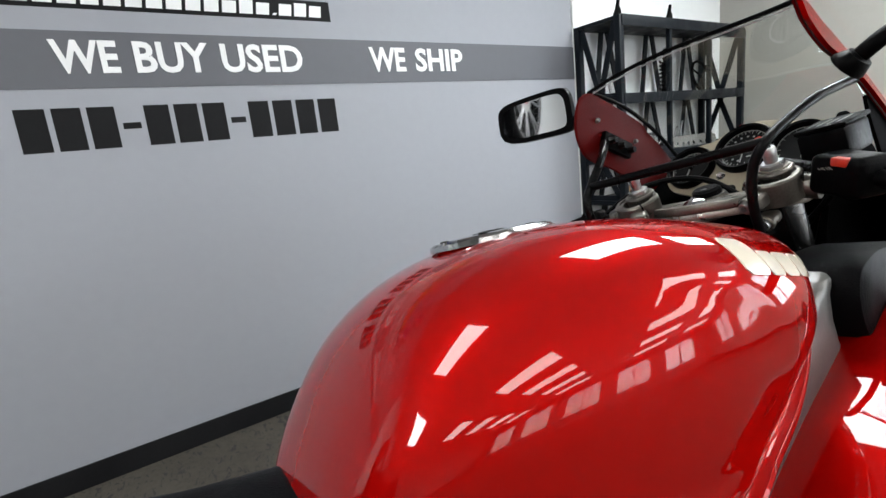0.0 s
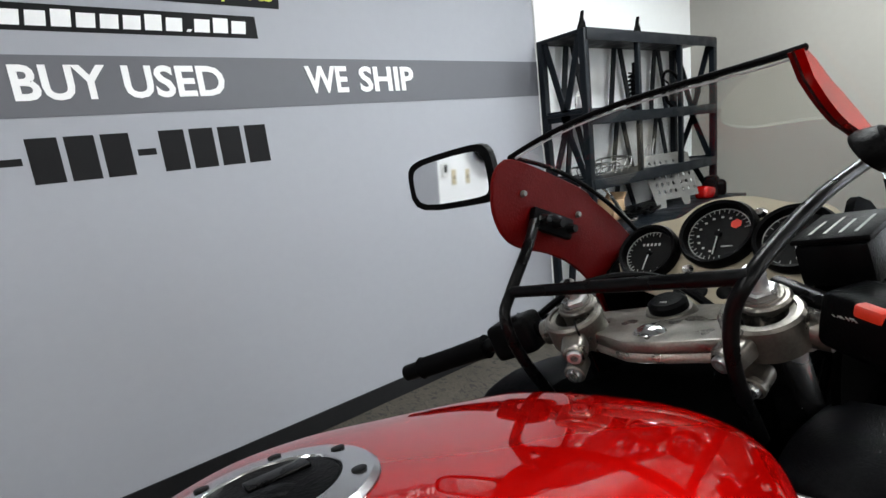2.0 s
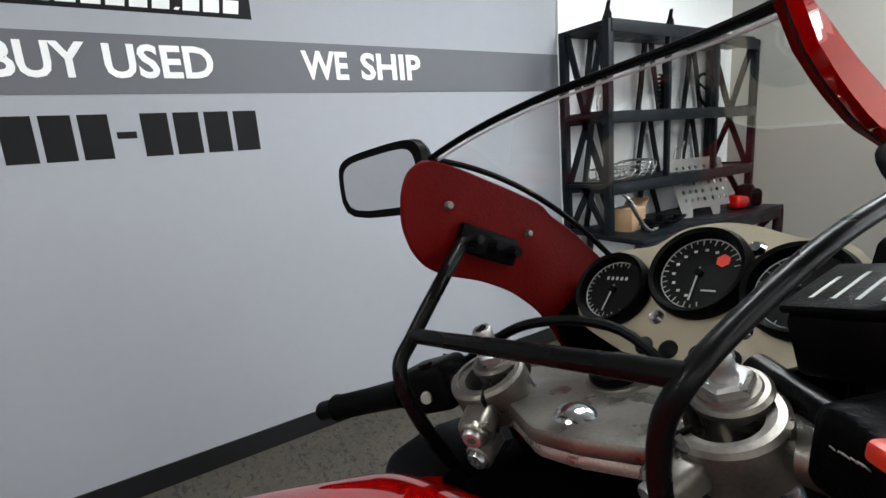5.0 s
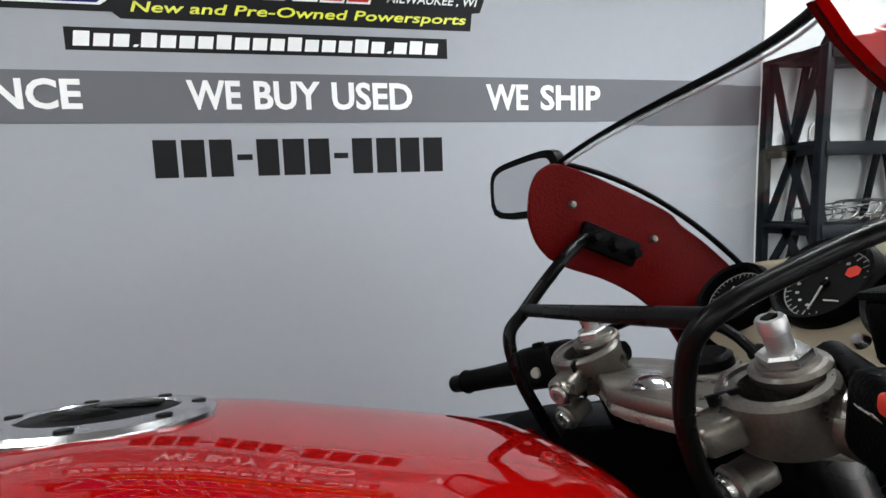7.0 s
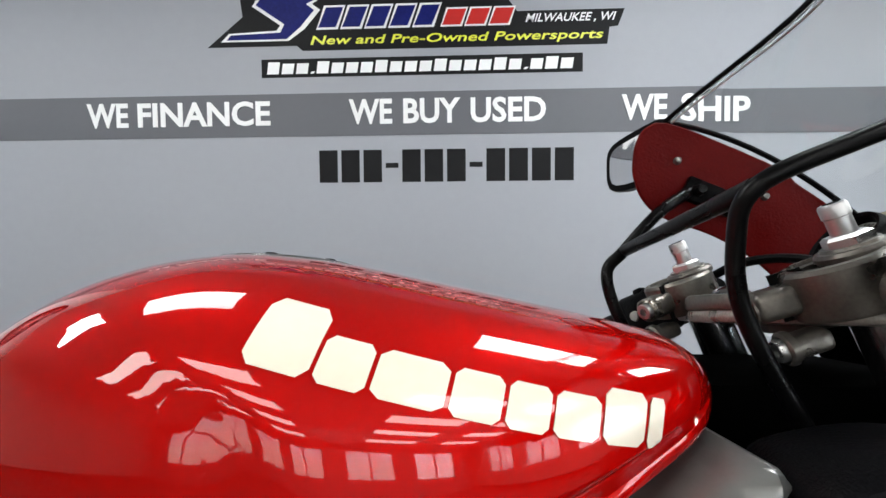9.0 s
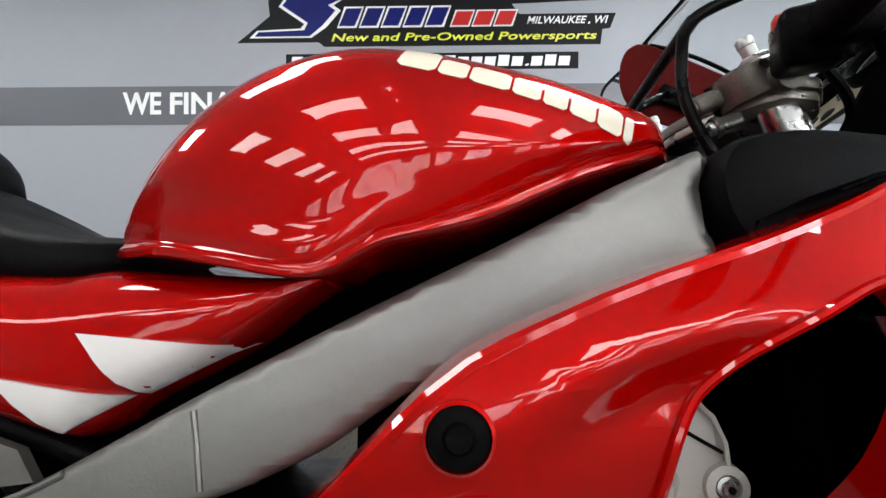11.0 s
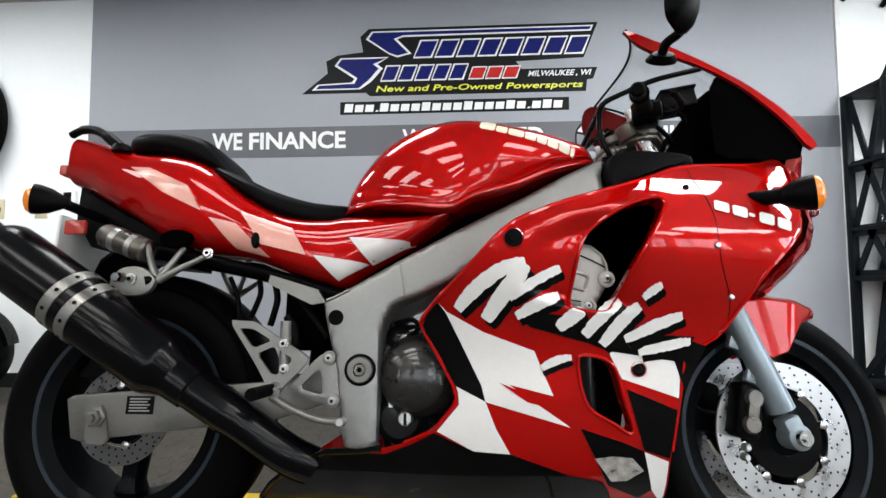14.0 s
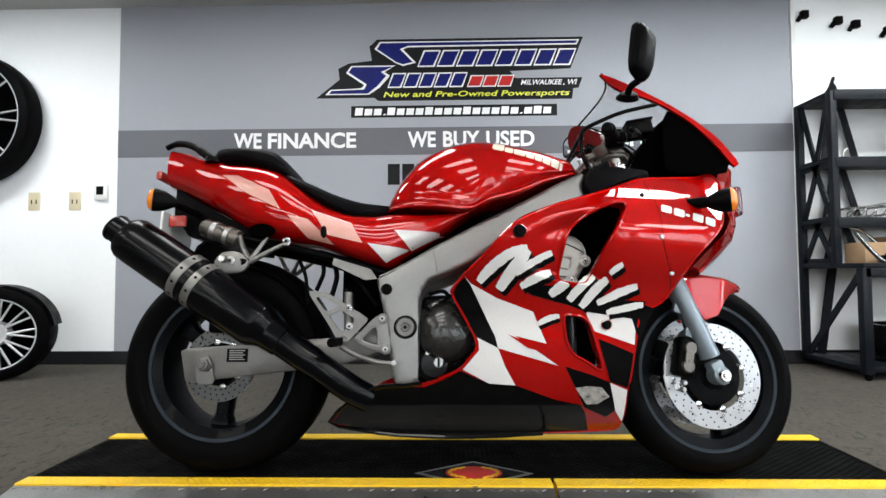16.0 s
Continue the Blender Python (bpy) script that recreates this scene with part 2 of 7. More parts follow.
def spline(pts, n=8, closed=True):
    """A smooth line through the points."""
    pts = [Vector(p) for p in pts]
    k, out = len(pts), []
    for i in range(k if closed else k - 1):
        if closed:
            a, b, c, d = (pts[(i + j) % k] for j in (-1, 0, 1, 2))
        else:
            a, b, c, d = pts[max(i - 1, 0)], pts[i], pts[i + 1], pts[min(i + 2, k - 1)]
        for s in range(n):
            t = s / n
            out.append(0.5 * (2 * b + (c - a) * t + (2 * a - 5 * b + 4 * c - d) * t * t + (3 * b - a - 3 * c + d) * t ** 3))
    if not closed:
        out.append(pts[-1])
    return out


def rounded(pts, r=0.3, rounds=2):
    """Corner cutting: rounds a polygon's corners."""
    pts = [Vector(p) for p in pts]
    for _ in range(rounds):
        out = []
        for i, p in enumerate(pts):
            q = pts[(i + 1) % len(pts)]
            out += [p.lerp(q, r), p.lerp(q, 1 - r)]
        pts, r = out, 0.25
    return pts


def flat(outline, holes=(), step=0.0):
    """A flat sheet in x and z with holes, cut into cells of the given size."""
    from mathutils.geometry import tessellate_polygon
    loops = [[Vector((p[0], p[1], 0)) for p in loop] for loop in (outline, *holes)]
    verts = [v for loop in loops for v in loop]
    bm = bmesh.new()
    vs = [bm.verts.new((v.x, 0, v.y)) for v in verts]
    for tri in tessellate_polygon(loops):
        if len({*tri}) == 3:
            try:
                bm.faces.new([vs[i] for i in tri])
            except ValueError:
                pass
    if step:
        for axis in (0, 2):
            lo, hi = min(v.co[axis] for v in bm.verts), max(v.co[axis] for v in bm.verts)
            c = math.ceil(lo / step) * step
            while c < hi:
                no = Vector((0, 0, 0))
                no[axis] = 1
                co = no * c
                bmesh.ops.bisect_plane(bm, geom=bm.verts[:] + bm.edges[:] + bm.faces[:], plane_co=co, plane_no=no, dist=1e-5)
                c += step
    bmesh.ops.recalc_face_normals(bm, faces=bm.faces[:])
    for f in bm.faces:
        if f.normal.y > 0:
            f.normal_flip()
    return bm


def thicken(bm, d):
    """Gives a sheet a thickness d along +y of its normals' back side."""
    faces = bm.faces[:]
    ret = bmesh.ops.extrude_face_region(bm, geom=faces)
    nv = [g for g in ret["geom"] if isinstance(g, bmesh.types.BMVert)]
    for v in nv:
        v.co.y += d
    bmesh.ops.recalc_face_normals(bm, faces=bm.faces[:])
    return bm


def plate(outline, y0, y1, holes=(), bevel=0.0):
    """A plate with the outline in x and z, from y0 to y1."""
    bm = flat(outline, holes)
    for v in bm.verts:
        v.co.y = y0
    thicken(bm, y1 - y0)
    if bevel:
        bmesh.ops.dissolve_limit(bm, angle_limit=radians(2), verts=bm.verts[:], edges=bm.edges[:])
        sharp = [e for e in bm.edges if len(e.link_faces) == 2 and e.calc_face_angle(0) > radians(50) and abs(e.verts[0].co.y - e.verts[1].co.y) < 1e-6]
        bmesh.ops.bevel(bm, geom=sharp, offset=bevel, segments=2, affect="EDGES", profile=0.5)
    return bm


def tube(pts, r, seg=10, bm=None, closed=False, caps=True):
    """A round bar along a line; r is a number or one for each point."""
    pts = [Vector(p) for p in pts]
    b = bmesh.new()
    rings, k = [], len(pts)
    side = None
    for i, p in enumerate(pts):
        d = (pts[(i + 1) % k] - pts[i - 1]) if closed else (pts[min(i + 1, k - 1)] - pts[max(i - 1, 0)])
        d.normalize()
        if side is None:
            side = d.orthogonal().normalized()
        side = (side - d * side.dot(d)).normalized()
        up = d.cross(side)
        rr = r[i] if isinstance(r, (list, tuple)) else r
        rings.append([b.verts.new(p + (side * math.cos(a) + up * math.sin(a)) * rr) for a in (2 * math.pi * j / seg for j in range(seg))])
    for i in range(k if closed else k - 1):
        for j in range(seg):
            b.faces.new((rings[i][j], rings[i][(j + 1) % seg], rings[(i + 1) % k][(j + 1) % seg], rings[(i + 1) % k][j]))
    if caps and not closed:
        b.faces.new(rings[0][::-1])
        b.faces.new(rings[-1])
    bmesh.ops.recalc_face_normals(b, faces=b.faces[:])
    return merge(bm, b)


def lathe(profile, seg=32, axis="y", bm=None, closed=False):
    """Turns a profile of (radius, along) about an axis."""
    b = bmesh.new()
    rings = []
    for r, h in profile:
        ring = []
        for j in range(seg):
            a = 2 * math.pi * j / seg
            c, s = r * math.cos(a), r * math.sin(a)
            ring.append(b.verts.new({"y": (c, h, s), "z": (c, s, h), "x": (h, c, s)}[axis]))
        rings.append(ring)
    k = len(rings)
    for i in range(k if closed else k - 1):
        for j in range(seg):
            b.faces.new((rings[i][j], rings[i][(j + 1) % seg], rings[(i + 1) % k][(j + 1) % seg], rings[(i + 1) % k][j]))
    if not closed:
        for ring in (rings[0], rings[-1]):
            if (ring[0].co - ring[seg // 2].co).length > 1e-4:
                b.faces.new(ring)
    bmesh.ops.remove_doubles(b, verts=b.verts[:], dist=1e-6)
    bmesh.ops.recalc_face_normals(b, faces=b.faces[:])
    return merge(bm, b)


def loft(sections, close=True):
    """A skin over closed rings of points, all of one length."""
    b = bmesh.new()
    rings = [[b.verts.new(p) for p in ring] for ring in sections]
    n = len(rings[0])
    for a, c in zip(rings, rings[1:]):
        for j in range(n):
            b.faces.new((a[j], a[(j + 1) % n], c[(j + 1) % n], c[j]))
    if close:
        b.faces.new(rings[0])
        b.faces.new(rings[-1])
    bmesh.ops.recalc_face_normals(b, faces=b.faces[:])
    return b


def moved(bm, m):
    bmesh.ops.transform(bm, matrix=m, verts=bm.verts[:])
    return bm


def lerp_table(table, x):
    """Straight lines between rows of (x, a, b, ...)."""
    if x <= table[0][0]:
        return table[0][1:]
    for p, q in zip(table, table[1:]):
        if x <= q[0]:
            t = (x - p[0]) / (q[0] - p[0])
            return tuple(a + (b - a) * t for a, b in zip(p[1:], q[1:]))
    return table[-1][1:]


def smooth_table(table, x):
    """A smooth line through rows of (x, a, b, ...)."""
    if x <= table[0][0]:
        return table[0][1:]
    if x >= table[-1][0]:
        return table[-1][1:]
    i = max(j for j in range(len(table) - 1) if table[j][0] <= x)
    p0, p1, p2, p3 = table[max(i - 1, 0)], table[i], table[i + 1], table[min(i + 2, len(table) - 1)]
    h = p2[0] - p1[0]
    t = (x - p1[0]) / h
    out = []
    for k in range(1, len(p1)):
        m1 = (p2[k] - p0[k]) / (p2[0] - p0[0]) * h if p2[0] != p0[0] else 0
        m2 = (p3[k] - p1[k]) / (p3[0] - p1[0]) * h if p3[0] != p1[0] else 0
        out.append((2 * t ** 3 - 3 * t * t + 1) * p1[k] + (t ** 3 - 2 * t * t + t) * m1 + (3 * t * t - 2 * t ** 3) * p2[k] + (t ** 3 - t * t) * m2)
    return tuple(out)


def curve_table(table):
    """A natural cubic line through rows of (x, a, b, ...), as a function of x."""
    t = np.array(table, float)
    x, v = t[:, 0], t[:, 1:]
    n, h = len(x), np.diff(t[:, 0])
    a = np.eye(n)
    r = np.zeros((n, v.shape[1]))
    for i in range(1, n - 1):
        a[i, i - 1], a[i, i], a[i, i + 1] = h[i - 1], 2 * (h[i - 1] + h[i]), h[i]
        r[i] = 6 * ((v[i + 1] - v[i]) / h[i] - (v[i] - v[i - 1]) / h[i - 1])
    m = np.linalg.solve(a, r)

    def at(q):
        q = min(max(q, x[0]), x[-1])
        i = min(max(int(np.searchsorted(x, q)) - 1, 0), n - 2)
        p, s = (x[i + 1] - q) / h[i], (q - x[i]) / h[i]
        return p * v[i] + s * v[i + 1] + ((p ** 3 - p) * m[i] + (s ** 3 - s) * m[i + 1]) * h[i] ** 2 / 6
    return at


def ease(k):
    k = min(max(k, 0.0), 1.0)
    return k * k * (3 - 2 * k)


def pillow(outline, y0, y1, r, holes=(), step=0.012, crown=0.0):
    """A plate from y0 (outer) to y1 whose outer edges are rounded with radius r and whose face is a little crowned."""
    bm = flat(outline, holes, step)
    segs = []
    for loop in (outline, *holes):
        pts = [(p[0], p[1]) for p in loop]
        segs += list(zip(pts, pts[1:] + pts[:1]))
    sa, sb = np.array([q[0] for q in segs], float), np.array([q[1] for q in segs], float)
    ab = sb - sa
    ll = np.maximum((ab ** 2).sum(1), 1e-12)
    for v in bm.verts:
        p = np.array((v.co.x, v.co.z))
        k = np.clip(((p - sa) * ab).sum(1) / ll, 0, 1)
        d = float(np.sqrt((((sa + ab * k[:, None]) - p) ** 2).sum(1)).min())
        e = 1 - min(d / r, 1)
        v.co.y = y0 + r * (1 - math.sqrt(max(1 - e * e, 0))) - crown * (1 - math.exp(-d / 0.03))
    ret = bmesh.ops.extrude_face_region(bm, geom=bm.faces[:])
    for g in ret["geom"]:
        if isinstance(g, bmesh.types.BMVert):
            g.co.y = y1
    bmesh.ops.recalc_face_normals(bm, faces=bm.faces[:])
    return bm


def words(text, x0, x1, z0, z1, y, slant=0.0, weight=0.0, depth=0.0015):
    """Raised lettering in Blender's own font, fitted to a box in x and z, at depth y."""
    cu = bpy.data.curves.new("lettering", "FONT")
    cu.body, cu.extrude, cu.offset, cu.shear = text, depth, weight, slant
    cu.resolution_u = 3
    ob = bpy.data.objects.new("lettering", cu)
    scene.collection.objects.link(ob)
    dg = bpy.context.evaluated_depsgraph_get()
    dg.update()
    me = bpy.data.meshes.new_from_object(ob.evaluated_get(dg))
    bpy.data.objects.remove(ob)
    bm = bmesh.new()
    bm.from_mesh(me)
    bpy.data.meshes.remove(me)
    xs, ys = [v.co.x for v in bm.verts], [v.co.y for v in bm.verts]
    xa, xb, za, zb = min(xs), max(xs), min(ys), max(ys)
    for v in bm.verts:
        px = x0 + (v.co.x - xa) / (xb - xa) * (x1 - x0)
        pz = z0 + (v.co.y - za) / (zb - za) * (z1 - z0)
        v.co = Vector((px, y - v.co.z, pz))
    return bm


def letters(bm):
    """One bmesh for each letter of a line of lettering."""
    bmesh.ops.remove_doubles(bm, verts=bm.verts[:], dist=1e-6)
    seen, out = set(), []
    bm.verts.ensure_lookup_table()
    for v0 in bm.verts:
        if v0 in seen:
            continue
        group, todo = [], [v0]
        seen.add(v0)
        while todo:
            v = todo.pop()
            group.append(v)
            for e in v.link_edges:
                w = e.other_vert(v)
                if w not in seen:
                    seen.add(w)
                    todo.append(w)
        one, idx = bmesh.new(), {}
        for v in group:
            idx[v] = one.verts.new(v.co)
        for f in {f for v in group for f in v.link_faces}:
            one.faces.new([idx[v] for v in f.verts])
        out.append(one)
    bm.free()
    return out



# ---- the room ----
FZ, WY, CZ = -0.15, 2.10, 2.62          # floor, back wall, ceiling
XW, XE, YS = -6.5, 4.60, -7.5           # west wall, east wall, window wall

tagged(part("floor", box(XW - 0.2, XE + 0.2, YS - 0.2, WY + 0.2, FZ - 0.1, FZ), M_CARPET, smooth=False), "tan and grey flecked short-pile carpet floor", "floor", kind="structure")
tagged(part("wall_north", box(XW, XE, WY, WY + 0.15, FZ, CZ), M_WALL, smooth=False), "white painted showroom wall behind the motorcycle", "wall", kind="structure")
SILL, HEAD = 0.55, 2.25
ew = box(XE, XE + 0.15, YS, WY + 0.15, FZ, SILL)
box(XE, XE + 0.15, YS, WY + 0.15, HEAD, CZ, bm=ew)
for a, b in ((YS, -6.4), (-4.9, -4.3), (-2.8, -2.2), (-0.7, WY + 0.15)):
    box(XE, XE + 0.15, a, b, SILL, HEAD, bm=ew)
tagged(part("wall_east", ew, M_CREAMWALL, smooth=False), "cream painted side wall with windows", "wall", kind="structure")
# out of view; kept darker than white so the paint mirrors less light
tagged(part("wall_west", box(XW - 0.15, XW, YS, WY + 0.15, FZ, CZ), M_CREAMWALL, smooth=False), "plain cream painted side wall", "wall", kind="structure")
tagged(part("ceiling", box(XW - 0.15, XE + 0.15, YS - 0.15, WY + 0.15, CZ, CZ + 0.1), M_CEIL, smooth=False), "white suspended ceiling", "ceiling", kind="structure")

# window wall behind the camera: piers, sill and lintel round five openings
WINS = [(-5.6, -4.2), (-3.6, -2.2), (-1.6, -0.2), (0.4, 1.8), (2.4, 3.8)]
sw = box(XW, XE, YS - 0.15, YS, FZ, SILL)
box(XW, XE, YS - 0.15, YS, HEAD, CZ, bm=sw)
edges = [XW] + [v for w in WINS for v in w] + [XE]
for a, b in zip(edges[::2], edges[1::2]):
    box(a, b, YS - 0.15, YS, SILL, HEAD, bm=sw)
# never in view itself; its grey dims what the bodywork mirrors
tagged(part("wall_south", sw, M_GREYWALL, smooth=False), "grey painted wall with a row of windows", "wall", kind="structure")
WATTS = (13, 13, 15, 22, 36)
for i, (a, b) in enumerate(WINS):
    win = thing(f"window_{i + 1}", pose((a + b) / 2, YS - 0.07, SILL), "white framed shop window", "window", kind="structure")
    h, w = HEAD - SILL, (b - a) / 2
    fr = box(-w, -w + 0.05, -0.04, 0.04, 0, h)
    box(w - 0.05, w, -0.04, 0.04, 0, h, bm=fr)
    box(-w + 0.05, w - 0.05, -0.04, 0.04, 0, 0.05, bm=fr)
    box(-w + 0.05, w - 0.05, -0.04, 0.04, h - 0.05, h, bm=fr)
    box(-0.03, 0.03, -0.035, 0.035, 0.05, h - 0.05, bm=fr)
    part("window_frame", fr, M_WHITEP, win, smooth=False)
    for s in (-1, 1):
        gl = part("pane", box(min(s * 0.03, s * (w - 0.05)), max(s * 0.03, s * (w - 0.05)), -0.004, 0.004, 0.05, h - 0.05), M_GLASS, win, smooth=False)
        gl.visible_shadow = False
    area_lamp("window_daylight", pose((a + b) / 2, YS - 0.2, (SILL + HEAD) / 2, 90, 0, 0), b - a, h, WATTS[i], (0.86, 0.93, 1.0))

# three tall windows in the east wall, in front of the bench
EWINS = [(-6.4, -4.9, 22), (-4.3, -2.8, 28), (-2.2, -0.7, 48)]
for i, (a, b, watts) in enumerate(EWINS):
    win = thing(f"window_{i + 6}", pose(XE + 0.07, (a + b) / 2, SILL, 0, 0, 90), "white framed shop window", "window", kind="structure")
    h, w = HEAD - SILL, (b - a) / 2
    fr = box(-w, -w + 0.05, -0.04, 0.04, 0, h)
    box(w - 0.05, w, -0.04, 0.04, 0, h, bm=fr)
    box(-w + 0.05, w - 0.05, -0.04, 0.04, 0, 0.05, bm=fr)
    box(-w + 0.05, w - 0.05, -0.04, 0.04, h - 0.05, h, bm=fr)
    box(-0.03, 0.03, -0.035, 0.035, 0.05, h - 0.05, bm=fr)
    part("window_frame", fr, M_WHITEP, win, smooth=False)
    for s in (-1, 1):
        gl = part("pane", box(min(s * 0.03, s * (w - 0.05)), max(s * 0.03, s * (w - 0.05)), -0.004, 0.004, 0.05, h - 0.05), M_GLASS, win, smooth=False)
        gl.visible_shadow = False
    area_lamp("window_daylight", pose(XE + 0.2, (a + b) / 2, (SILL + HEAD) / 2, 90, 0, 90), b - a, h, watts, (0.85, 0.92, 1.0))

# ceiling light panels
LAMP_GLOW = glow("lamp_glow", (1, 0.97, 0.92), 7.0)
for y, row in ((0.60, (30, 9, 23, 32)), (-1.7, (1.5, 2, 4, 5)), (-3.0, (0, 0, 0, 0)), (-4.4, (1, 1, 2, 2)), (-5.9, (0, 0, 0, 0))):
    for x, watts in zip((-3.5, -1.15, 1.5, 3.4), row):
        lt = thing("ceiling_light", pose(x, y, CZ), "recessed white ceiling light panel, lit", "ceiling light", "ceiling lights")
        fr = box(-0.62, 0.62, -0.32, -0.28, -0.02, -0.001)
        box(-0.62, 0.62, 0.28, 0.32, -0.02, -0.001, bm=fr)
        box(-0.62, -0.58, -0.28, 0.28, -0.02, -0.001, bm=fr)
        box(0.58, 0.62, -0.28, 0.28, -0.02, -0.001, bm=fr)
        part("frame", fr, M_WHITEP, lt, smooth=False)
        part("diffuser", box(-0.58, 0.58, -0.28, 0.28, -0.012, -0.004), LAMP_GLOW, lt, smooth=False)
        if watts:
            area_lamp("ceiling_lamp", pose(x, y, CZ - 0.03), 1.16, 0.56, watts, (0.87, 0.955, 1.0))

# baseboards
tagged(part("baseboard", box(XW, XE, WY - 0.012, WY, FZ, FZ + 0.10, 0.003), M_BASE, smooth=False), "black vinyl baseboard along the wall", "baseboard", kind="structure")
tagged(part("baseboard_east", box(XE - 0.012, XE, YS, WY - 0.012, FZ, FZ + 0.10, 0.003), M_BASE, smooth=False), "black vinyl baseboard along the wall", "baseboard", kind="structure")

# ---- the painted sign wall ----
sign = thing("wall_sign", pose(0, WY, 0), "large grey dealership sign panel with a dark band, on the wall", "sign")
PX0, PX1 = -2.55, 2.60
part("panel", box(PX0, PX1, -0.006, 0, FZ + 0.10, CZ), M_PANEL, sign, smooth=False)
part("band", box(PX0, PX1, -0.009, -0.006, 1.435, 1.645), M_BAND, sign, smooth=False)
part("edge_strip", box(PX1, PX1 + 0.03, -0.02, 0, FZ + 0.10, CZ, 0.003), M_WHITEP, sign, smooth=False)
for text, a, b in (("WE", -1.645, -1.43), ("FINANCE", -1.38, -0.70), ("WE", -0.305, -0.09), ("BUY", -0.035, 0.245), ("USED", 0.295, 0.66), ("WE", 1.02, 1.235), ("SHIP", 1.30, 1.625)):
    for bm in letters(words(text, a, b, 1.49, 1.612, -0.011, weight=0.026)):
        part("letter", bm, M_LETTERW, sign, smooth=False)
# a row of digits as plain bars
x = -0.458
for i in range(12):
    dash = i in (3, 7)
    w = 0.064 if dash else 0.092
    z0, z1 = (1.275, 1.30) if dash else (1.205, 1.365)
    part("bar", box(x, x + w, -0.0075, -0.006, z0, z1, 0.0006, 1), M_LETTERK, sign, smooth=False)
    x += w + 0.0187


EMX, EMZ = -0.04, 0.018                # where the emblem sits on the panel


def slanted(pts, y, mat_, name, parent, dx=EMX, dz=EMZ):
    bm = flat([(a + dx, b + dz) for a, b in pts])
    for v in bm.verts:
        v.co.y = y
    return part(name, thicken(bm, 0.0012), mat_, parent, smooth=False)


# the emblem: dark backing, blue and red blocks with white edges
slanted([(-0.97, 1.86), (-0.79, 2.005), (-0.80, 2.09), (-0.72, 2.13), (-0.54, 2.15), (-0.56, 2.26), (-0.50, 2.315), (1.08, 2.315), (0.98, 2.07), (0.52, 2.055), (0.56, 2.00), (1.07, 2.00), (1.04, 1.92), (1.0, 1.915), (0.99, 1.835), (-0.49, 1.835), (-0.52, 1.86)], -0.0075, M_LETTERK, "emblem_backing", sign)
slanted([(-0.90, 1.885), (-0.86, 1.925), (-0.62, 1.935), (-0.60, 1.96), (-0.74, 2.055), (-0.70, 2.11), (-0.36, 2.11), (-0.44, 2.06), (-0.40, 2.03), (-0.48, 1.94), (-0.56, 1.885)], -0.009, M_LETTERW, "emblem_swoosh_edge", sign)
slanted([(-0.87, 1.893), (-0.85, 1.917), (-0.60, 1.925), (-0.58, 1.965), (-0.72, 2.06), (-0.69, 2.10), (-0.38, 2.10), (-0.47, 2.06), (-0.43, 2.03), (-0.50, 1.95), (-0.57, 1.893)], -0.0105, M_BLUE, "emblem_swoosh", sign)
slanted([(-0.52, 2.24), (-0.48, 2.295), (1.05, 2.295), (1.03, 2.255), (-0.26, 2.25), (-0.30, 2.235), (-0.20, 2.13), (-0.30, 2.105), (-0.36, 2.13)], -0.009, M_LETTERW, "emblem_top_edge", sign)
slanted([(-0.50, 2.24), (-0.47, 2.285), (1.035, 2.285), (1.022, 2.265), (-0.26, 2.262), (-0.325, 2.237), (-0.225, 2.135), (-0.30, 2.118), (-0.355, 2.138)], -0.0105, M_BLUE, "emblem_top", sign)
for i in range(8):
    a = -0.19 + i * 0.148
    w = 0.132
    for yy, mm, nm, q in ((-0.009, M_LETTERW, "emblem_block_edge", 0.0), (-0.0105, M_BLUE, "emblem_block", 0.011)):
        slanted([(a + q, 2.095 + q), (a + 0.05 + q, 2.225 - q), (a + 0.05 + w - q, 2.225 - q), (a + w - q, 2.095 + q)], yy, mm, nm, sign)
for i in range(5):
    a = -0.42 + i * 0.118
    for yy, mm, nm, q in ((-0.009, M_LETTERW, "emblem_block_edge", 0.0), (-0.0105, M_BLUE, "emblem_block", 0.010)):
        slanted([(a + q, 1.935 + q), (a + 0.04 + q, 2.05 - q), (a + 0.146 - q, 2.05 - q), (a + 0.106 - q, 1.935 + q)], yy, mm, nm, sign)
for i in range(3):
    a = 0.19 + i * 0.115
    for yy, mm, nm, q in ((-0.009, M_LETTERW, "emblem_block_edge", 0.0), (-0.0105, M_REDV, "emblem_block", 0.008)):
        slanted([(a + q, 1.935 + q), (a + 0.03 + q, 2.025 - q), (a + 0.135 - q, 2.025 - q), (a + 0.105 - q, 1.935 + q)], yy, mm, nm, sign)
for bm in letters(words("MILWAUKEE , WI", 0.60 + EMX, 1.03 + EMX, 1.94 + EMZ, 1.985 + EMZ, -0.0095, slant=0.3, weight=0.01)):
    part("small_letter", bm, M_LETTERW, sign, smooth=False)
for bm in letters(words("New and Pre-Owned Powersports", -0.45 + EMX, 0.97 + EMX, 1.85 + EMZ, 1.905 + EMZ, -0.0095, slant=0.2, weight=0.012)):
    part("yellow_letter", bm, M_YELLOWV, sign, smooth=False)
part("address_backing", box(-0.74, 0.835, -0.0075, -0.006, 1.725, 1.815, 0.0006, 1), M_LETTERK, sign, "black strip", smooth=False)
x = -0.712
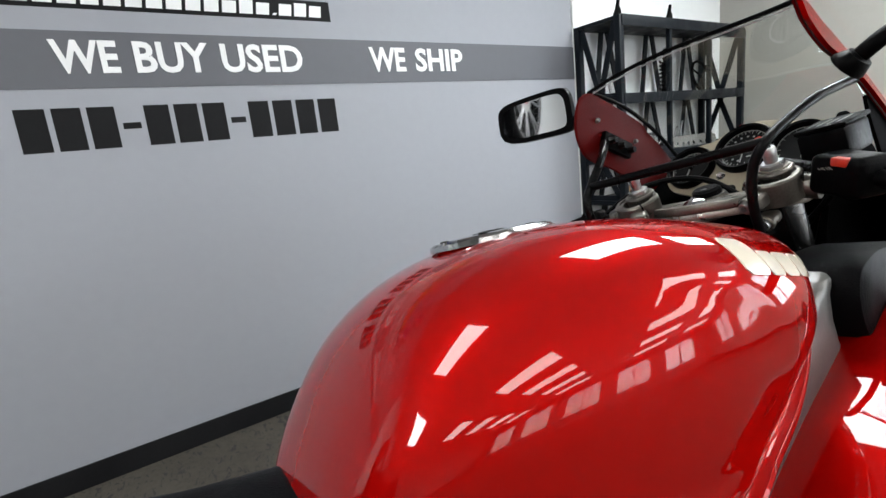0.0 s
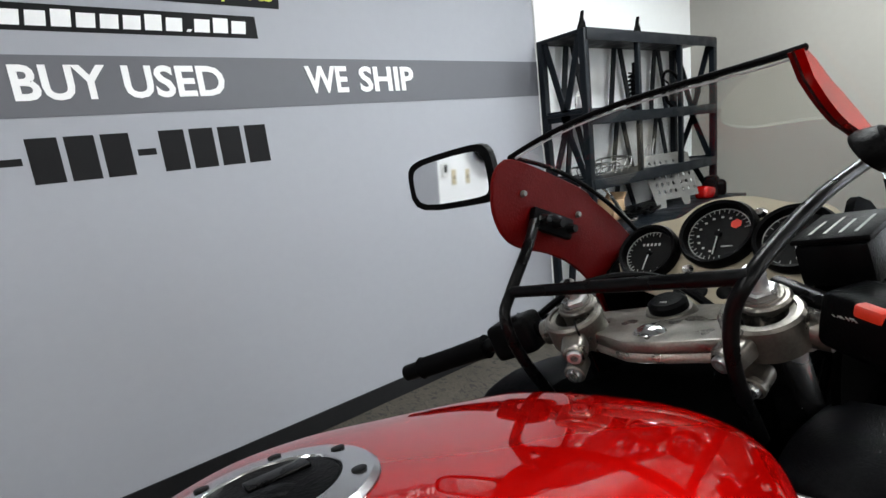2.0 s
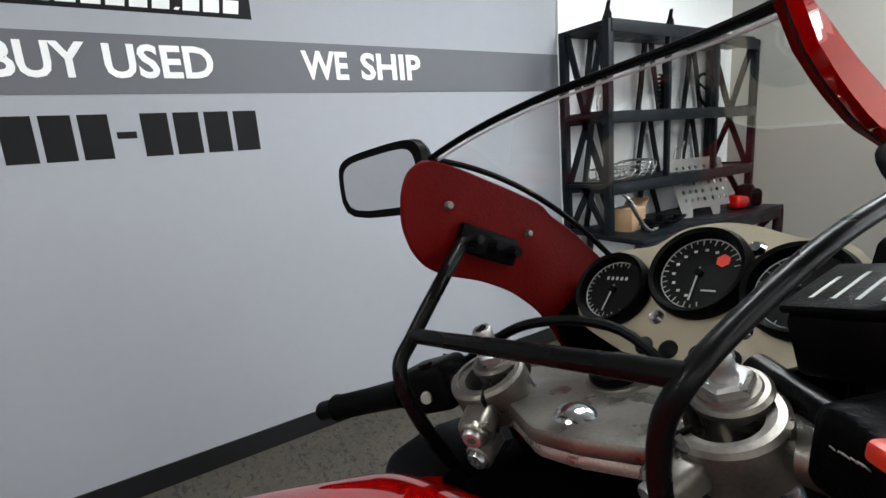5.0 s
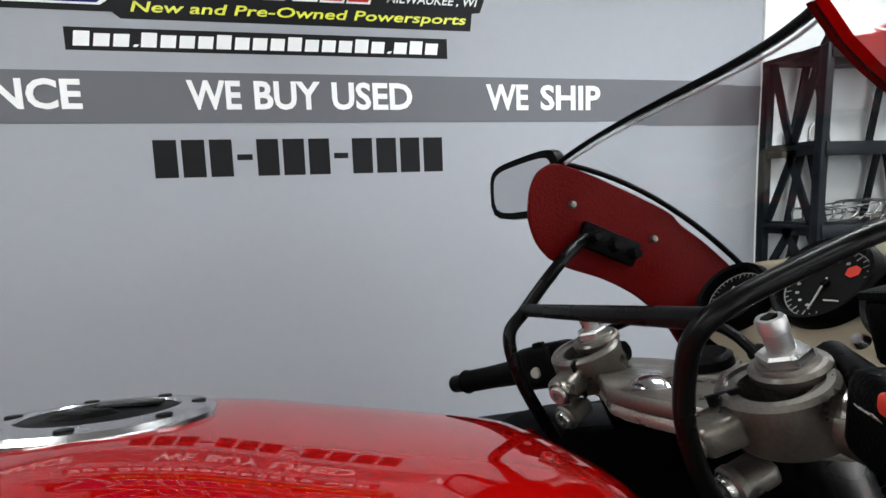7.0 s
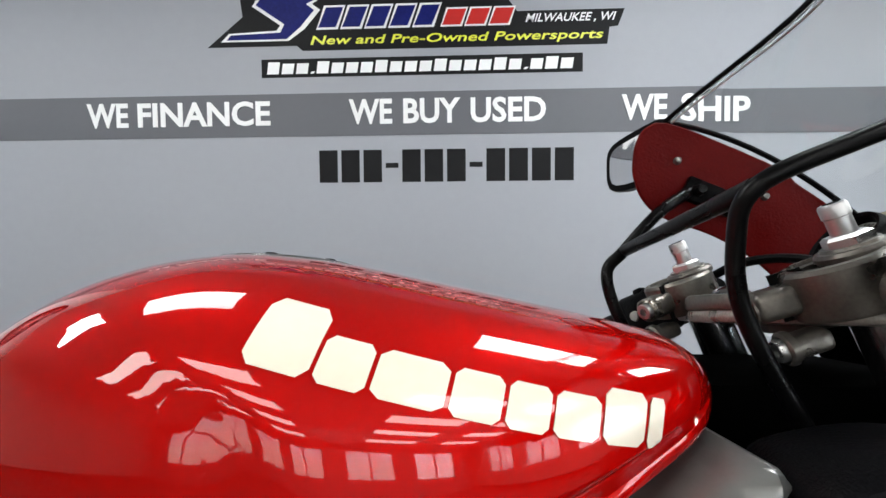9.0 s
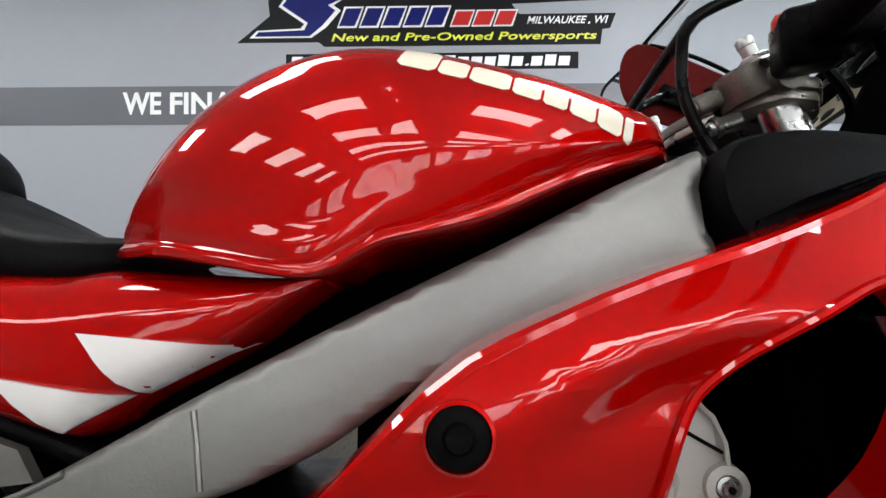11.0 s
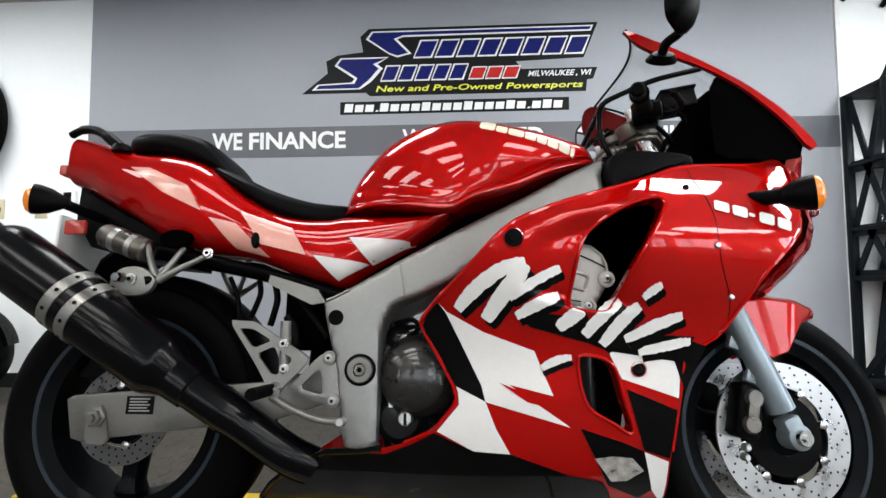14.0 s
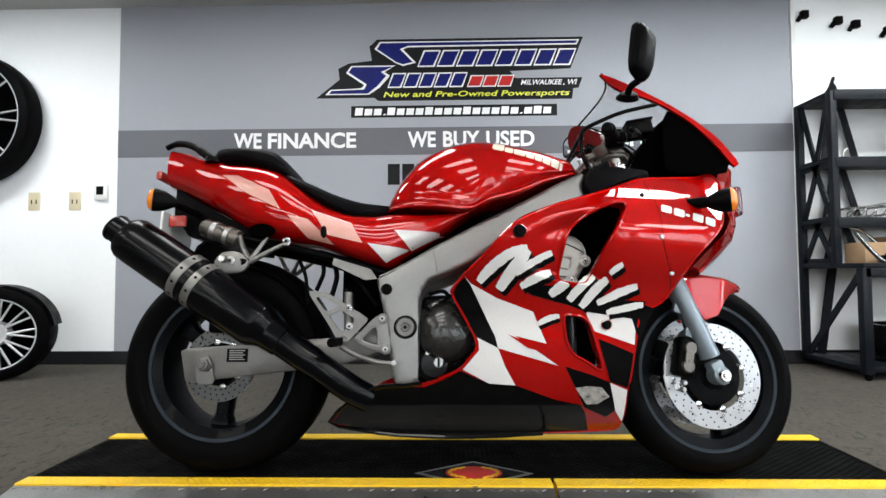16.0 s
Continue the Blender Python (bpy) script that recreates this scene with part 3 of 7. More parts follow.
for i in range(22):
    w = 0.016 if i in (3, 18) else 0.058
    z1 = 1.752 if i in (3, 18) else (1.792 if i % 4 else 1.80)
    slanted([(x, 1.742), (x + 0.008, z1), (x + w + 0.008, z1), (x + w, 1.742)], -0.009, M_LETTERW, "bar", sign, 0.0, 0.0)
    x += w + 0.0145

# sockets and thermostat
for x in (-3.20, -2.88):
    o = thing("wall_outlet", pose(x, WY, 1.10), "ivory double wall socket plate", "outlet", "wall outlets")
    part("plate", box(-0.045, 0.045, -0.008, 0, -0.07, 0.07, 0.003), M_IVORY, o)
    for sx in (-0.018, 0.018):
        part("slot", box(sx - 0.004, sx + 0.004, -0.0095, -0.008, -0.02, 0.012), M_BLACK, o, smooth=False)
o = thing("thermostat", pose(-2.67, WY, 1.165), "white wall thermostat with a dark display", "thermostat")
part("case", box(-0.05, 0.05, -0.025, 0, -0.06, 0.06, 0.006), M_WHITEP, o)
part("display", box(-0.03, 0.025, -0.027, -0.025, -0.02, 0.045), M_DIAL, o, smooth=False)

# ---- the display platform ----
PZ = -0.092
PB0 = FZ - PZ
pf = thing("display_platform", pose(0, 0, PZ), "low black motorcycle display platform with yellow edges and tread-plate sides", "platform")
PA, PB, PN, PFR = -1.31, 1.42, -0.135, 0.33
part("deck", box(PA, PB, PN + 0.055, PFR - 0.05, PB0, -0.002), M_MATBLK, pf, smooth=False)
part("yellow_edge", box(PA, 0.335, PN, PN + 0.053, PB0, 0.004, 0.002), M_YELLOW, pf, "worn yellow edge strip", smooth=False)
part("yellow_edge", box(0.345, PB, PN, PN + 0.053, PB0, 0.004, 0.002), M_YELLOW, pf, "worn yellow edge strip", smooth=False)
part("yellow_edge", box(PA, 0.10, PFR - 0.048, PFR, PB0, 0.004, 0.002), M_YELLOW, pf, "worn yellow edge strip", smooth=False)
part("yellow_edge", box(0.11, PB, PFR - 0.048, PFR, PB0, 0.004, 0.002), M_YELLOW, pf, "worn yellow edge strip", smooth=False)


def ramp(y0, y1, x0, x1):
    bm = bmesh.new()
    v = [bm.verts.new(p) for p in ((x0, y0, -0.002), (x1, y0, -0.002), (x1, y1, PB0 + 0.004), (x0, y1, PB0 + 0.004), (x0, y0, PB0), (x1, y0, PB0), (x1, y1, PB0), (x0, y1, PB0))]
    for q in ((0, 1, 2, 3), (4, 7, 6, 5), (0, 3, 7, 4), (1, 5, 6, 2), (0, 4, 5, 1), (3, 2, 6, 7)):
        bm.faces.new([v[i] for i in q])
    bmesh.ops.recalc_face_normals(bm, faces=bm.faces[:])
    return bm


for x0, x1 in ((PA, 0.335), (0.345, PB)):
    part("side_ramp", ramp(PN, PN - 0.22, x0, x1), M_TREAD, pf, "raised-diamond tread plate", smooth=False)
for x0, x1 in ((-0.45, 0.10), (0.11, PB)):
    part("side_ramp", ramp(PFR, PFR + 0.16, x0, x1), M_TREAD, pf, "raised-diamond tread plate", smooth=False)
em = [(-0.19, 0.0), (0.0, 0.10), (0.19, 0.0), (0.0, -0.10)]
for pts, z, mm, nm in ((em, 0.0, M_TREAD, "badge_rim"), ([(a * 0.86, b * 0.84) for a, b in em], 0.0015, M_BLACK, "badge_field"), ([(0.09 * math.cos(k * math.pi / 12), 0.048 * math.sin(k * math.pi / 12)) for k in range(24)], 0.003, M_REDV, "badge_disc")):
    bm = flat(pts)
    for v in bm.verts:
        v.co = Vector((v.co.x + 0.10, v.co.z - 0.04, z))
    bmesh.ops.recalc_face_normals(bm, faces=bm.faces[:])
    for f in bm.faces:
        if f.normal.z < 0:
            f.normal_flip()
    r = bmesh.ops.extrude_face_region(bm, geom=bm.faces[:])
    for g in r["geom"]:
        if isinstance(g, bmesh.types.BMVert):
            g.co.z += 0.0014
    bmesh.ops.recalc_face_normals(bm, faces=bm.faces[:])
    part(nm, bm, mm, pf, smooth=False)

# raised lozenges of the rubber mat and raised bars of the tread plate
def studs(x0, x1, y0, y1, px, py, lx, ly, h, turn, z0, drop=0.0):
    verts, faces = [], []
    ny, nx = int((y1 - y0) / py), int((x1 - x0) / px)
    for j in range(ny):
        for i in range(nx):
            cx, cy = x0 + px * (i + 0.5 + 0.5 * (j % 2)), y0 + py * (j + 0.5)
            if cx > x1 - lx:
                continue
            t = radians(turn if (i + j) % 2 else -turn)
            c, q = math.cos(t), math.sin(t)
            z = z0 + drop * (cy - y0) / (y1 - y0)
            k = len(verts)
            for a, b in ((-lx, 0), (0, -ly), (lx, 0), (0, ly)):
                verts.append((cx + a * c - b * q, cy + a * q + b * c, z))
            for a, b in ((-lx * 0.6, 0), (0, -ly * 0.5), (lx * 0.6, 0), (0, ly * 0.5)):
                verts.append((cx + a * c - b * q, cy + a * q + b * c, z + h))
            faces.append((k + 4, k + 5, k + 6, k + 7))
            for n in range(4):
                faces.append((k + n, k + (n + 1) % 4, k + 4 + (n + 1) % 4, k + 4 + n))
    bm = bmesh.new()
    vs = [bm.verts.new(p) for p in verts]
    for f in faces:
        bm.faces.new([vs[i] for i in f])
    return bm


# slightly lighter black for the raised lozenges
M_STUD = mat("lozenge_rubber", (0.0022, 0.0022, 0.0022), 0.55, 0, 0, 0.4, 10, 0.3, 160, 0.3, spec=0.05)
tagged(part("mat_relief", studs(PA + 0.01, PB - 0.01, PN + 0.06, PFR - 0.055, 0.034, 0.0115, 0.013, 0.0045, 0.0025, 0, -0.002), M_STUD, pf, smooth=False), kind="stuff")
for x0, x1 in ((PA, 0.335), (0.345, PB)):
    tagged(part("tread_bars", moved(studs(x0, x1, 0, 0.218, 0.032, 0.0200, 0.014, 0.0035, 0.003, 42, -0.0015, -0.092), Matrix.Translation((0, PN, 0)) @ Matrix.Diagonal((1, -1, 1, 1))), M_TREAD, pf, smooth=False), kind="stuff")
    tagged(part("edge_studs", studs(x0, x1, PN + 0.004, PN + 0.05, 0.020, 0.0115, 0.008, 0.003, 0.0015, 40, 0.004), M_YELLOW, pf, smooth=False), kind="stuff")
for x0, x1 in ((-0.45, 0.10), (0.11, PB)):
    tagged(part("tread_bars", studs(x0, x1, PFR + 0.002, PFR + 0.158, 0.032, 0.0200, 0.014, 0.0035, 0.003, 42, -0.0015, -0.092), M_TREAD, pf, smooth=False), kind="stuff")
for k in range(18):
    if k in (4, 5, 13, 14):
        continue
    a = 2 * math.pi * k / 18
    part("badge_mark", moved(box(-0.012, 0.012, -0.005, 0.005, 0, 0.0012), pose(0.10 + 0.076 * math.cos(a), -0.04 + 0.041 * math.sin(a), 0.0042, 0, 0, math.degrees(a) + 90)), M_YELLOW, pf, smooth=False)

# ---- the motorcycle, built upright, then leant on its side stand ----
bike = thing("motorcycle", pose(-0.005, -0.005, -0.045, -7.9, 0, 0), "red, white and black faired sports motorcycle leaning on its side stand", "motorcycle")
bike.scale = (1.018, 1.06, 1.018)
from mathutils.bvhtree import BVHTree

# fuel tank
TANK = curve_table([  # x, half width, top, widest height, bottom, tuck of the lower flank, roundness of the shoulder
    (-0.172, 0.084, 0.798, 0.786, 0.773, 0.99, 0.86), (-0.150, 0.120, 0.840, 0.802, 0.771, 0.99, 0.86), (-0.122, 0.147, 0.884, 0.820, 0.769, 0.985, 0.86), (-0.080, 0.176, 0.930, 0.838, 0.766, 0.985, 0.86),
    (-0.030, 0.202, 0.963, 0.852, 0.759, 0.98, 0.86), (0.026, 0.224, 0.983, 0.860, 0.749, 0.97, 0.85), (0.080, 0.239, 0.990, 0.864, 0.741, 0.96, 0.82), (0.112, 0.245, 0.990, 0.865, 0.746, 0.95, 0.80), (0.145, 0.248, 0.987, 0.864, 0.765, 0.94, 0.79),
    (0.180, 0.248, 0.982, 0.862, 0.776, 0.93, 0.78), (0.247, 0.241, 0.968, 0.858, 0.796, 0.92, 0.77), (0.329, 0.215, 0.951, 0.866, 0.836, 0.93, 0.77), (0.393, 0.176, 0.937, 0.884, 0.863, 0.94, 0.78), (0.432, 0.138, 0.924, 0.894, 0.880, 0.95, 0.80), (0.452, 0.098, 0.912, 0.896, 0.888, 0.96, 0.82)])
CANT = 0.10  # sideways fall of the tank's top, shaped to fit the camera's view
KNEE = curve_table([(-0.22, 0.86), (-0.12, 0.888), (-0.05, 0.925), (0.02, 0.944), (0.08, 0.938), (0.14, 0.918), (0.20, 0.892), (0.30, 0.87)])


def tank_ring(x, n=26, low=26):
    w, zt, zm, zb, tuck, p = TANK(x)
    half = [(w * 0.70, zb + 0.004), (w * tuck + 0.004, zb), (w * tuck + 0.0075, zb + 0.002), (w * tuck + 0.0085, zb + 0.006), (w * tuck + 0.007, zb + 0.010), (w * tuck + 0.002, zb + 0.013)]
    z0 = zb + 0.016
    for i in range(low):
        k = i / low
        half.append((w * (tuck + (1 - tuck) * math.sin(math.pi / 2 * k) ** 0.9), z0 + (zm - z0) * k))
    for i in range(n + 1):
        a = math.pi / 2 * i / n
        half.append((w * max(math.cos(a), 0) ** p, zm + (zt - zm) * math.sin(a) ** p))
    fall = [0.0] * (len(half) - n - 1) + [CANT * math.sin(math.pi / 2 * i / n) ** 0.6 for i in range(n + 1)]
    # shallow knee recess in the rear half of each flank, with a rolled edge
    edge = KNEE(x)[0]
    out = []
    for y, z in half:
        front = 0.205 - 0.9 * max(0.80 - z, 0) - 0.30 * max(z - 0.86, 0)
        k = ease((edge - z) / 0.020) * ease((front - x) / 0.045) * ease((z - zb - 0.022) / 0.03) * ease((x + 0.168) / 0.03)
        out.append((y - 0.0036 * k if y > 0.03 else y, z))
    return [(x, -y, z + k * y) for (y, z), k in zip(out, fall)] + [(x, y, z - k * y) for (y, z), k in list(zip(out, fall))[-2::-1]]


tank_bm = loft([tank_ring(-0.172 + 0.624 * (0.5 - 0.5 * math.cos(math.pi * i / 150)) ** 0.97) for i in range(151)])
TILT = Matrix.Translation((0, -0.006, 0.85)) @ Matrix.Rotation(-0.02, 4, "X") @ Matrix.Translation((0, 0, -0.85))
moved(tank_bm, TILT)
TANK_TREE = BVHTree.FromBMesh(tank_bm)
tank = part("fuel_tank", tank_bm, M_RED, bike, "glossy candy red fuel tank")

# tail cowl
TAIL = [  # x, top, bottom, half width
    (-0.990, 0.955, 0.925, 0.050), (-0.972, 1.026, 0.900, 0.084), (-0.925, 1.014, 0.876, 0.100), (-0.860, 0.996, 0.848, 0.115), (-0.800, 0.974, 0.815, 0.135), (-0.700, 0.945, 0.760, 0.160),
    (-0.610, 0.935, 0.705, 0.175), (-0.520, 0.905, 0.676, 0.183), (-0.400, 0.812, 0.656, 0.188), (-0.300, 0.765, 0.622, 0.190), (-0.200, 0.758, 0.590, 0.190),
    (-0.160, 0.765, 0.583, 0.190), (-0.100, 0.762, 0.622, 0.192), (0.000, 0.757, 0.676, 0.196), (0.060, 0.754, 0.722, 0.198), (0.092, 0.752, 0.744, 0.198)]


def tail_ring(x, n=28):
    zt, zb, w = smooth_table(TAIL, x)
    zc, h = (zt + zb) / 2, (zt - zb) / 2
    out = []
    for i in range(n):
        a = 2 * math.pi * (i + 0.5) / n
        c, s = math.cos(a), math.sin(a)
        out.append((x, w * math.copysign(abs(c) ** 0.45, c), zc + h * math.copysign(abs(s) ** 0.6, s)))
    return out


tail_bm = loft([tail_ring(-0.92 + 1.012 * i / 60) for i in range(61)])
TAIL_TREE = BVHTree.FromBMesh(tail_bm)
tail = part("tail_cowl", tail_bm, M_RED, bike, "red tail cowl with pale checker graphics")

# side fairing: width by height, narrowing to the nose
FW = [(0.10, 0.13), (0.16, 0.185), (0.24, 0.225), (0.34, 0.250), (0.42, 0.262), (0.50, 0.294), (0.57, 0.335), (0.63, 0.358), (0.67, 0.358), (0.71, 0.342), (0.76, 0.308), (0.81, 0.268), (0.88, 0.235), (1.0, 0.20)]
FX = [(-0.32, 0.72), (-0.1, 0.86), (0.06, 0.96), (0.20, 1.0), (0.40, 1.0), (0.50, 0.975), (0.60, 0.915), (0.70, 0.845), (0.78, 0.79), (0.84, 0.71), (0.90, 0.60)]


def fair_y(x, z):
    """Half width of the fairing, with the hollow that leads into the upper opening."""
    y = smooth_table(FW, z)[0] * smooth_table(FX, x)[0]
    if 0.2 < x < 0.47 and 0.5 < z < 0.75:
        up = lerp_table([(0.20, 0.652), (0.235, 0.664), (0.33, 0.706), (0.43, 0.732), (0.52, 0.746)], x)[0]
        lo = lerp_table([(0.20, 0.600), (0.24, 0.540), (0.29, 0.527), (0.36, 0.512), (0.47, 0.508)], x)[0]
        y -= 0.040 * ease((x - 0.21) / 0.15) * ease((up - z) / 0.050) * ease((z - lo) / 0.030) * ease((0.47 - x) / 0.08)
    return y


FAIR = [(0.197, 0.664), (0.234, 0.692), (0.328, 0.733), (0.440, 0.770), (0.537, 0.808), (0.590, 0.833), (0.650, 0.843), (0.788, 0.852), (0.846, 0.875), (0.882, 0.854), (0.863, 0.779),
        (0.817, 0.686), (0.785, 0.655), (0.723, 0.593), (0.683, 0.534), (0.640, 0.472), (0.590, 0.444), (0.568, 0.437), (0.560, 0.378), (0.551, 0.326), (0.537, 0.226), (0.536, 0.150),
        (0.531, 0.098), (0.440, 0.094), (0.275, 0.089), (0.180, 0.082), (0.027, 0.077), (-0.155, 0.081), (-0.345, 0.108), (-0.300, 0.160), (-0.195, 0.227), (-0.064, 0.236), (0.013, 0.258), (0.063, 0.281),
        (0.112, 0.341), (0.100, 0.380), (0.035, 0.496), (0.046, 0.511), (0.072, 0.540), (0.127, 0.590)]
VENT1 = rounded([(0.333, 0.531), (0.343, 0.591), (0.353, 0.639), (0.366, 0.667), (0.395, 0.692), (0.427, 0.712), (0.470, 0.733), (0.502, 0.743), (0.524, 0.743), (0.528, 0.727), (0.510, 0.700), (0.493, 0.671), (0.455, 0.610), (0.429, 0.547), (0.416, 0.524), (0.400, 0.513), (0.362, 0.517), (0.337, 0.522)], 0.22, 2)
VENT2 = rounded([(0.350, 0.426), (0.360, 0.434), (0.404, 0.427), (0.427, 0.408), (0.442, 0.346), (0.463, 0.285), (0.452, 0.276), (0.421, 0.298), (0.375, 0.323), (0.357, 0.360)], 0.2, 2)


def skin(outline, holes=(), step=0.03, lift=0.0, back=0.006, side=-1):
    bm = flat(outline, holes, step)
    for v in bm.verts:
        v.co.y = -fair_y(v.co.x, v.co.z) - lift
    thicken(bm, back)
    if side > 0:
        moved(bm, Matrix.Diagonal((1, -1, 1, 1)))
        bmesh.ops.reverse_faces(bm, faces=bm.faces[:])
    return bm


fair_out = rounded(FAIR, 0.18, 1)
right = part("side_fairing", skin(fair_out, (VENT1, VENT2), 0.0125), M_RED, bike, "red side fairing panel with white and black graphics")
part("side_fairing", skin(fair_out, (VENT1, VENT2), side=1), M_RED, bike)
# inward flange along the upper edge
def flange(pts, depth, rise):
    bm = bmesh.new()
    a = [bm.verts.new((x, -fair_y(x, z) - 0.0005, z)) for x, z in pts]
    m = [bm.verts.new((x, -fair_y(x, z) + depth * 0.3, z + rise)) for x, z in pts]
    b = [bm.verts.new((x, min(-fair_y(x, z) + depth, -0.19), z + rise * 0.4)) for x, z in pts]
    for i in range(len(pts) - 1):
        bm.faces.new((a[i], a[i + 1], m[i + 1], m[i]))
        bm.faces.new((m[i], m[i + 1], b[i + 1], b[i]))
    bmesh.ops.recalc_face_normals(bm, faces=bm.faces[:])
    return bm


k0 = min(range(len(fair_out)), key=lambda i: (fair_out[i][0] - 0.033) ** 2 + (fair_out[i][1] - 0.49) ** 2)
k1 = min(range(len(fair_out)), key=lambda i: (fair_out[i][0] - 0.60) ** 2 + (fair_out[i][1] - 0.83) ** 2)
part("edge_flange", flange(fair_out[k0:] + fair_out[:k1 + 1], 0.20, 0.008), M_RED, right)
# near-black sheet in place of the shade behind the openings, following the fairing
part("fairing_shade_sheet", plate([(0.15, 0.62), (0.36, 0.72), (0.62, 0.80), (0.80, 0.80), (0.70, 0.56), (0.50, 0.42), (0.46, 0.17), (0.0, 0.17), (0.12, 0.34)], -0.10, -0.095), M_VOID, bike)


def on(tree, pts, lift=0.002, step=0.03, back=0.0015):
    """A decal that follows the skin below it, seen from the side."""
    bm = flat(pts, (), step)
    for v in bm.verts:
        hit = tree.ray_cast(Vector((v.co.x, -1.0, v.co.z)), Vector((0, 1, 0)))
        v.co.y = (hit[0].y if hit[0] else -0.19) - lift
    thicken(bm, back)
    return bm


# seats
SEAT = [(-0.535, 0.888, 0.915, 0.09), (-0.50, 0.868, 0.905, 0.13), (-0.42, 0.815, 0.870, 0.150), (-0.34, 0.764, 0.834, 0.155), (-0.26, 0.738, 0.812, 0.140), (-0.20, 0.745, 0.808, 0.115), (-0.150, 0.765, 0.808, 0.085)]
PILL = [(-0.78, 0.965, 0.995, 0.07), (-0.75, 0.960, 1.012, 0.10), (-0.65, 0.940, 1.010, 0.125), (-0.56, 0.910, 0.992, 0.130), (-0.52, 0.895, 0.958, 0.125), (-0.485, 0.885, 0.905, 0.10)]


def cushion(table, name, label):
    rings = []
    k = 24
    for i in range(k + 1):
        x = table[0][0] + (table[-1][0] - table[0][0]) * i / k
        zb, zt, w = smooth_table(table, x)
        ring = []
        for j in range(24):
            a = 2 * math.pi * (j + 0.5) / 24
            c, s = math.cos(a), math.sin(a)
            ring.append((x, w * math.copysign(abs(c) ** 0.5, c), (zt + zb) / 2 + (zt - zb) / 2 * math.copysign(abs(s) ** 0.7, s)))
        rings.append(ring)
    return part(name, loft(rings), M_SEAT, bike, label)


cushion(SEAT, "rider_seat", "black vinyl rider seat")
cushion(PILL, "pillion_seat", "black vinyl raised pillion seat")

# frame spar and pivot plate
SPAR = [(-0.192, 0.547), (-0.138, 0.574), (-0.002, 0.650), (0.137, 0.722), (0.261, 0.783), (0.36, 0.836), (0.443, 0.874), (0.452, 0.862), (0.441, 0.836), (0.446, 0.800), (0.460, 0.768), (0.428, 0.752), (0.349, 0.716), (0.26, 0.686), (0.171, 0.645), (0.100, 0.595), (0.032, 0.563), (-0.028, 0.541), (-0.053, 0.499), (-0.059, 0.432), (-0.060, 0.237), (-0.132, 0.237), (-0.143, 0.303), (-0.162, 0.433)]
spar = part("frame", pillow(rounded(SPAR, 0.12, 2), -0.200, -0.110, 0.010, (), 0.009, 0.003), M_FRAME, bike, "silver aluminium twin-spar frame")
part("frame", plate(rounded(SPAR, 0.12, 1), 0.135, 0.190, bevel=0.010), M_FRAME, bike, "silver aluminium twin-spar frame")

# near-black filler in place of the shade between the spars, under the tank
part("undertank_filler", loft([[(x, y, z) for y, z in ((-0.105, zb), (-0.105, zt), (0.105, zt), (0.105, zb))] for x, zb, zt in ((-0.12, 0.56, 0.735), (0.02, 0.60, 0.74), (0.12, 0.62, 0.745), (0.25, 0.66, 0.80), (0.36, 0.70, 0.845), (0.42, 0.74, 0.865))]), M_VOID, bike)

# recessed liners inside the two fairing openings
def rim(hole, depth, squeeze):
    """The inward-turned wall round an opening."""
    n = len(hole)
    cx, cz = sum(p[0] for p in hole) / n, sum(p[1] for p in hole) / n
    bm = bmesh.new()
    a = [bm.verts.new((p[0], -fair_y(p[0], p[1]) - 0.001, p[1])) for p in hole]
    b = [bm.verts.new((cx + (p[0] - cx) * squeeze, -fair_y(p[0], p[1]) + depth, cz + (p[1] - cz) * squeeze)) for p in hole]
    for i in range(n):
        bm.faces.new((a[i], a[(i + 1) % n], b[(i + 1) % n], b[i]))
    bmesh.ops.recalc_face_normals(bm, faces=bm.faces[:])
    return bm


part("vent_wall", rim(VENT1, 0.035, 0.95), M_RED, right)
part("vent_wall", rim(VENT2, 0.045, 0.96), M_RED, right)
for hole, nm in ((VENT1, "vent_lip"), (VENT2, "vent_lip")):
    part(nm, tube([(p[0], -fair_y(p[0], p[1]) - 0.001, p[1]) for p in hole], 0.004, 8, closed=True), M_RED, right)
low = [i for i, p in enumerate(fair_out) if p[1] < 0.24]
loop = fair_out[max(low) + 1:] + fair_out[:min(low)]
part("edge_bead", tube([(p[0], -fair_y(p[0], p[1]) + 0.002, p[1]) for p in loop], 0.005, 6), M_RED, right)
part("panel_seam", tube([(p.x, -fair_y(p.x, p.y) - 0.0005, p.y) for p in spline([(0.616, 0.831, 0), (0.624, 0.739, 0), (0.621, 0.626, 0), (0.651, 0.542, 0), (0.655, 0.490, 0)], 6, False)], 0.0008, 5), M_BLKDEC, right)


def decal(pts, mat_, name, lift=0.0025, parent=None, step=0.03):
    return part(name, skin(pts, (), step, lift, 0.001), mat_, parent or right)


# checker and flag graphics on the right fairing
decal([(0.052, 0.512), (0.073, 0.534), (0.089, 0.516), (0.124, 0.445), (0.159, 0.372), (0.167, 0.340), (0.108, 0.370), (0.052, 0.456), (0.040, 0.486)], M_BLKDEC, "black_flag_square")
decal([(0.073, 0.536), (0.091, 0.517), (0.164, 0.477), (0.265, 0.440), (0.302, 0.352), (0.215, 0.374), (0.335, 0.291), (0.167, 0.340), (0.159, 0.372), (0.124, 0.445), (0.089, 0.516)], M_WHITEDEC, "white_flag_square")
decal([(0.108, 0.370), (0.167, 0.340), (0.187, 0.288), (0.216, 0.236), (0.142, 0.241), (0.068, 0.280), (0.114, 0.334), (0.112, 0.359)], M_WHITEDEC, "white_flag_square")
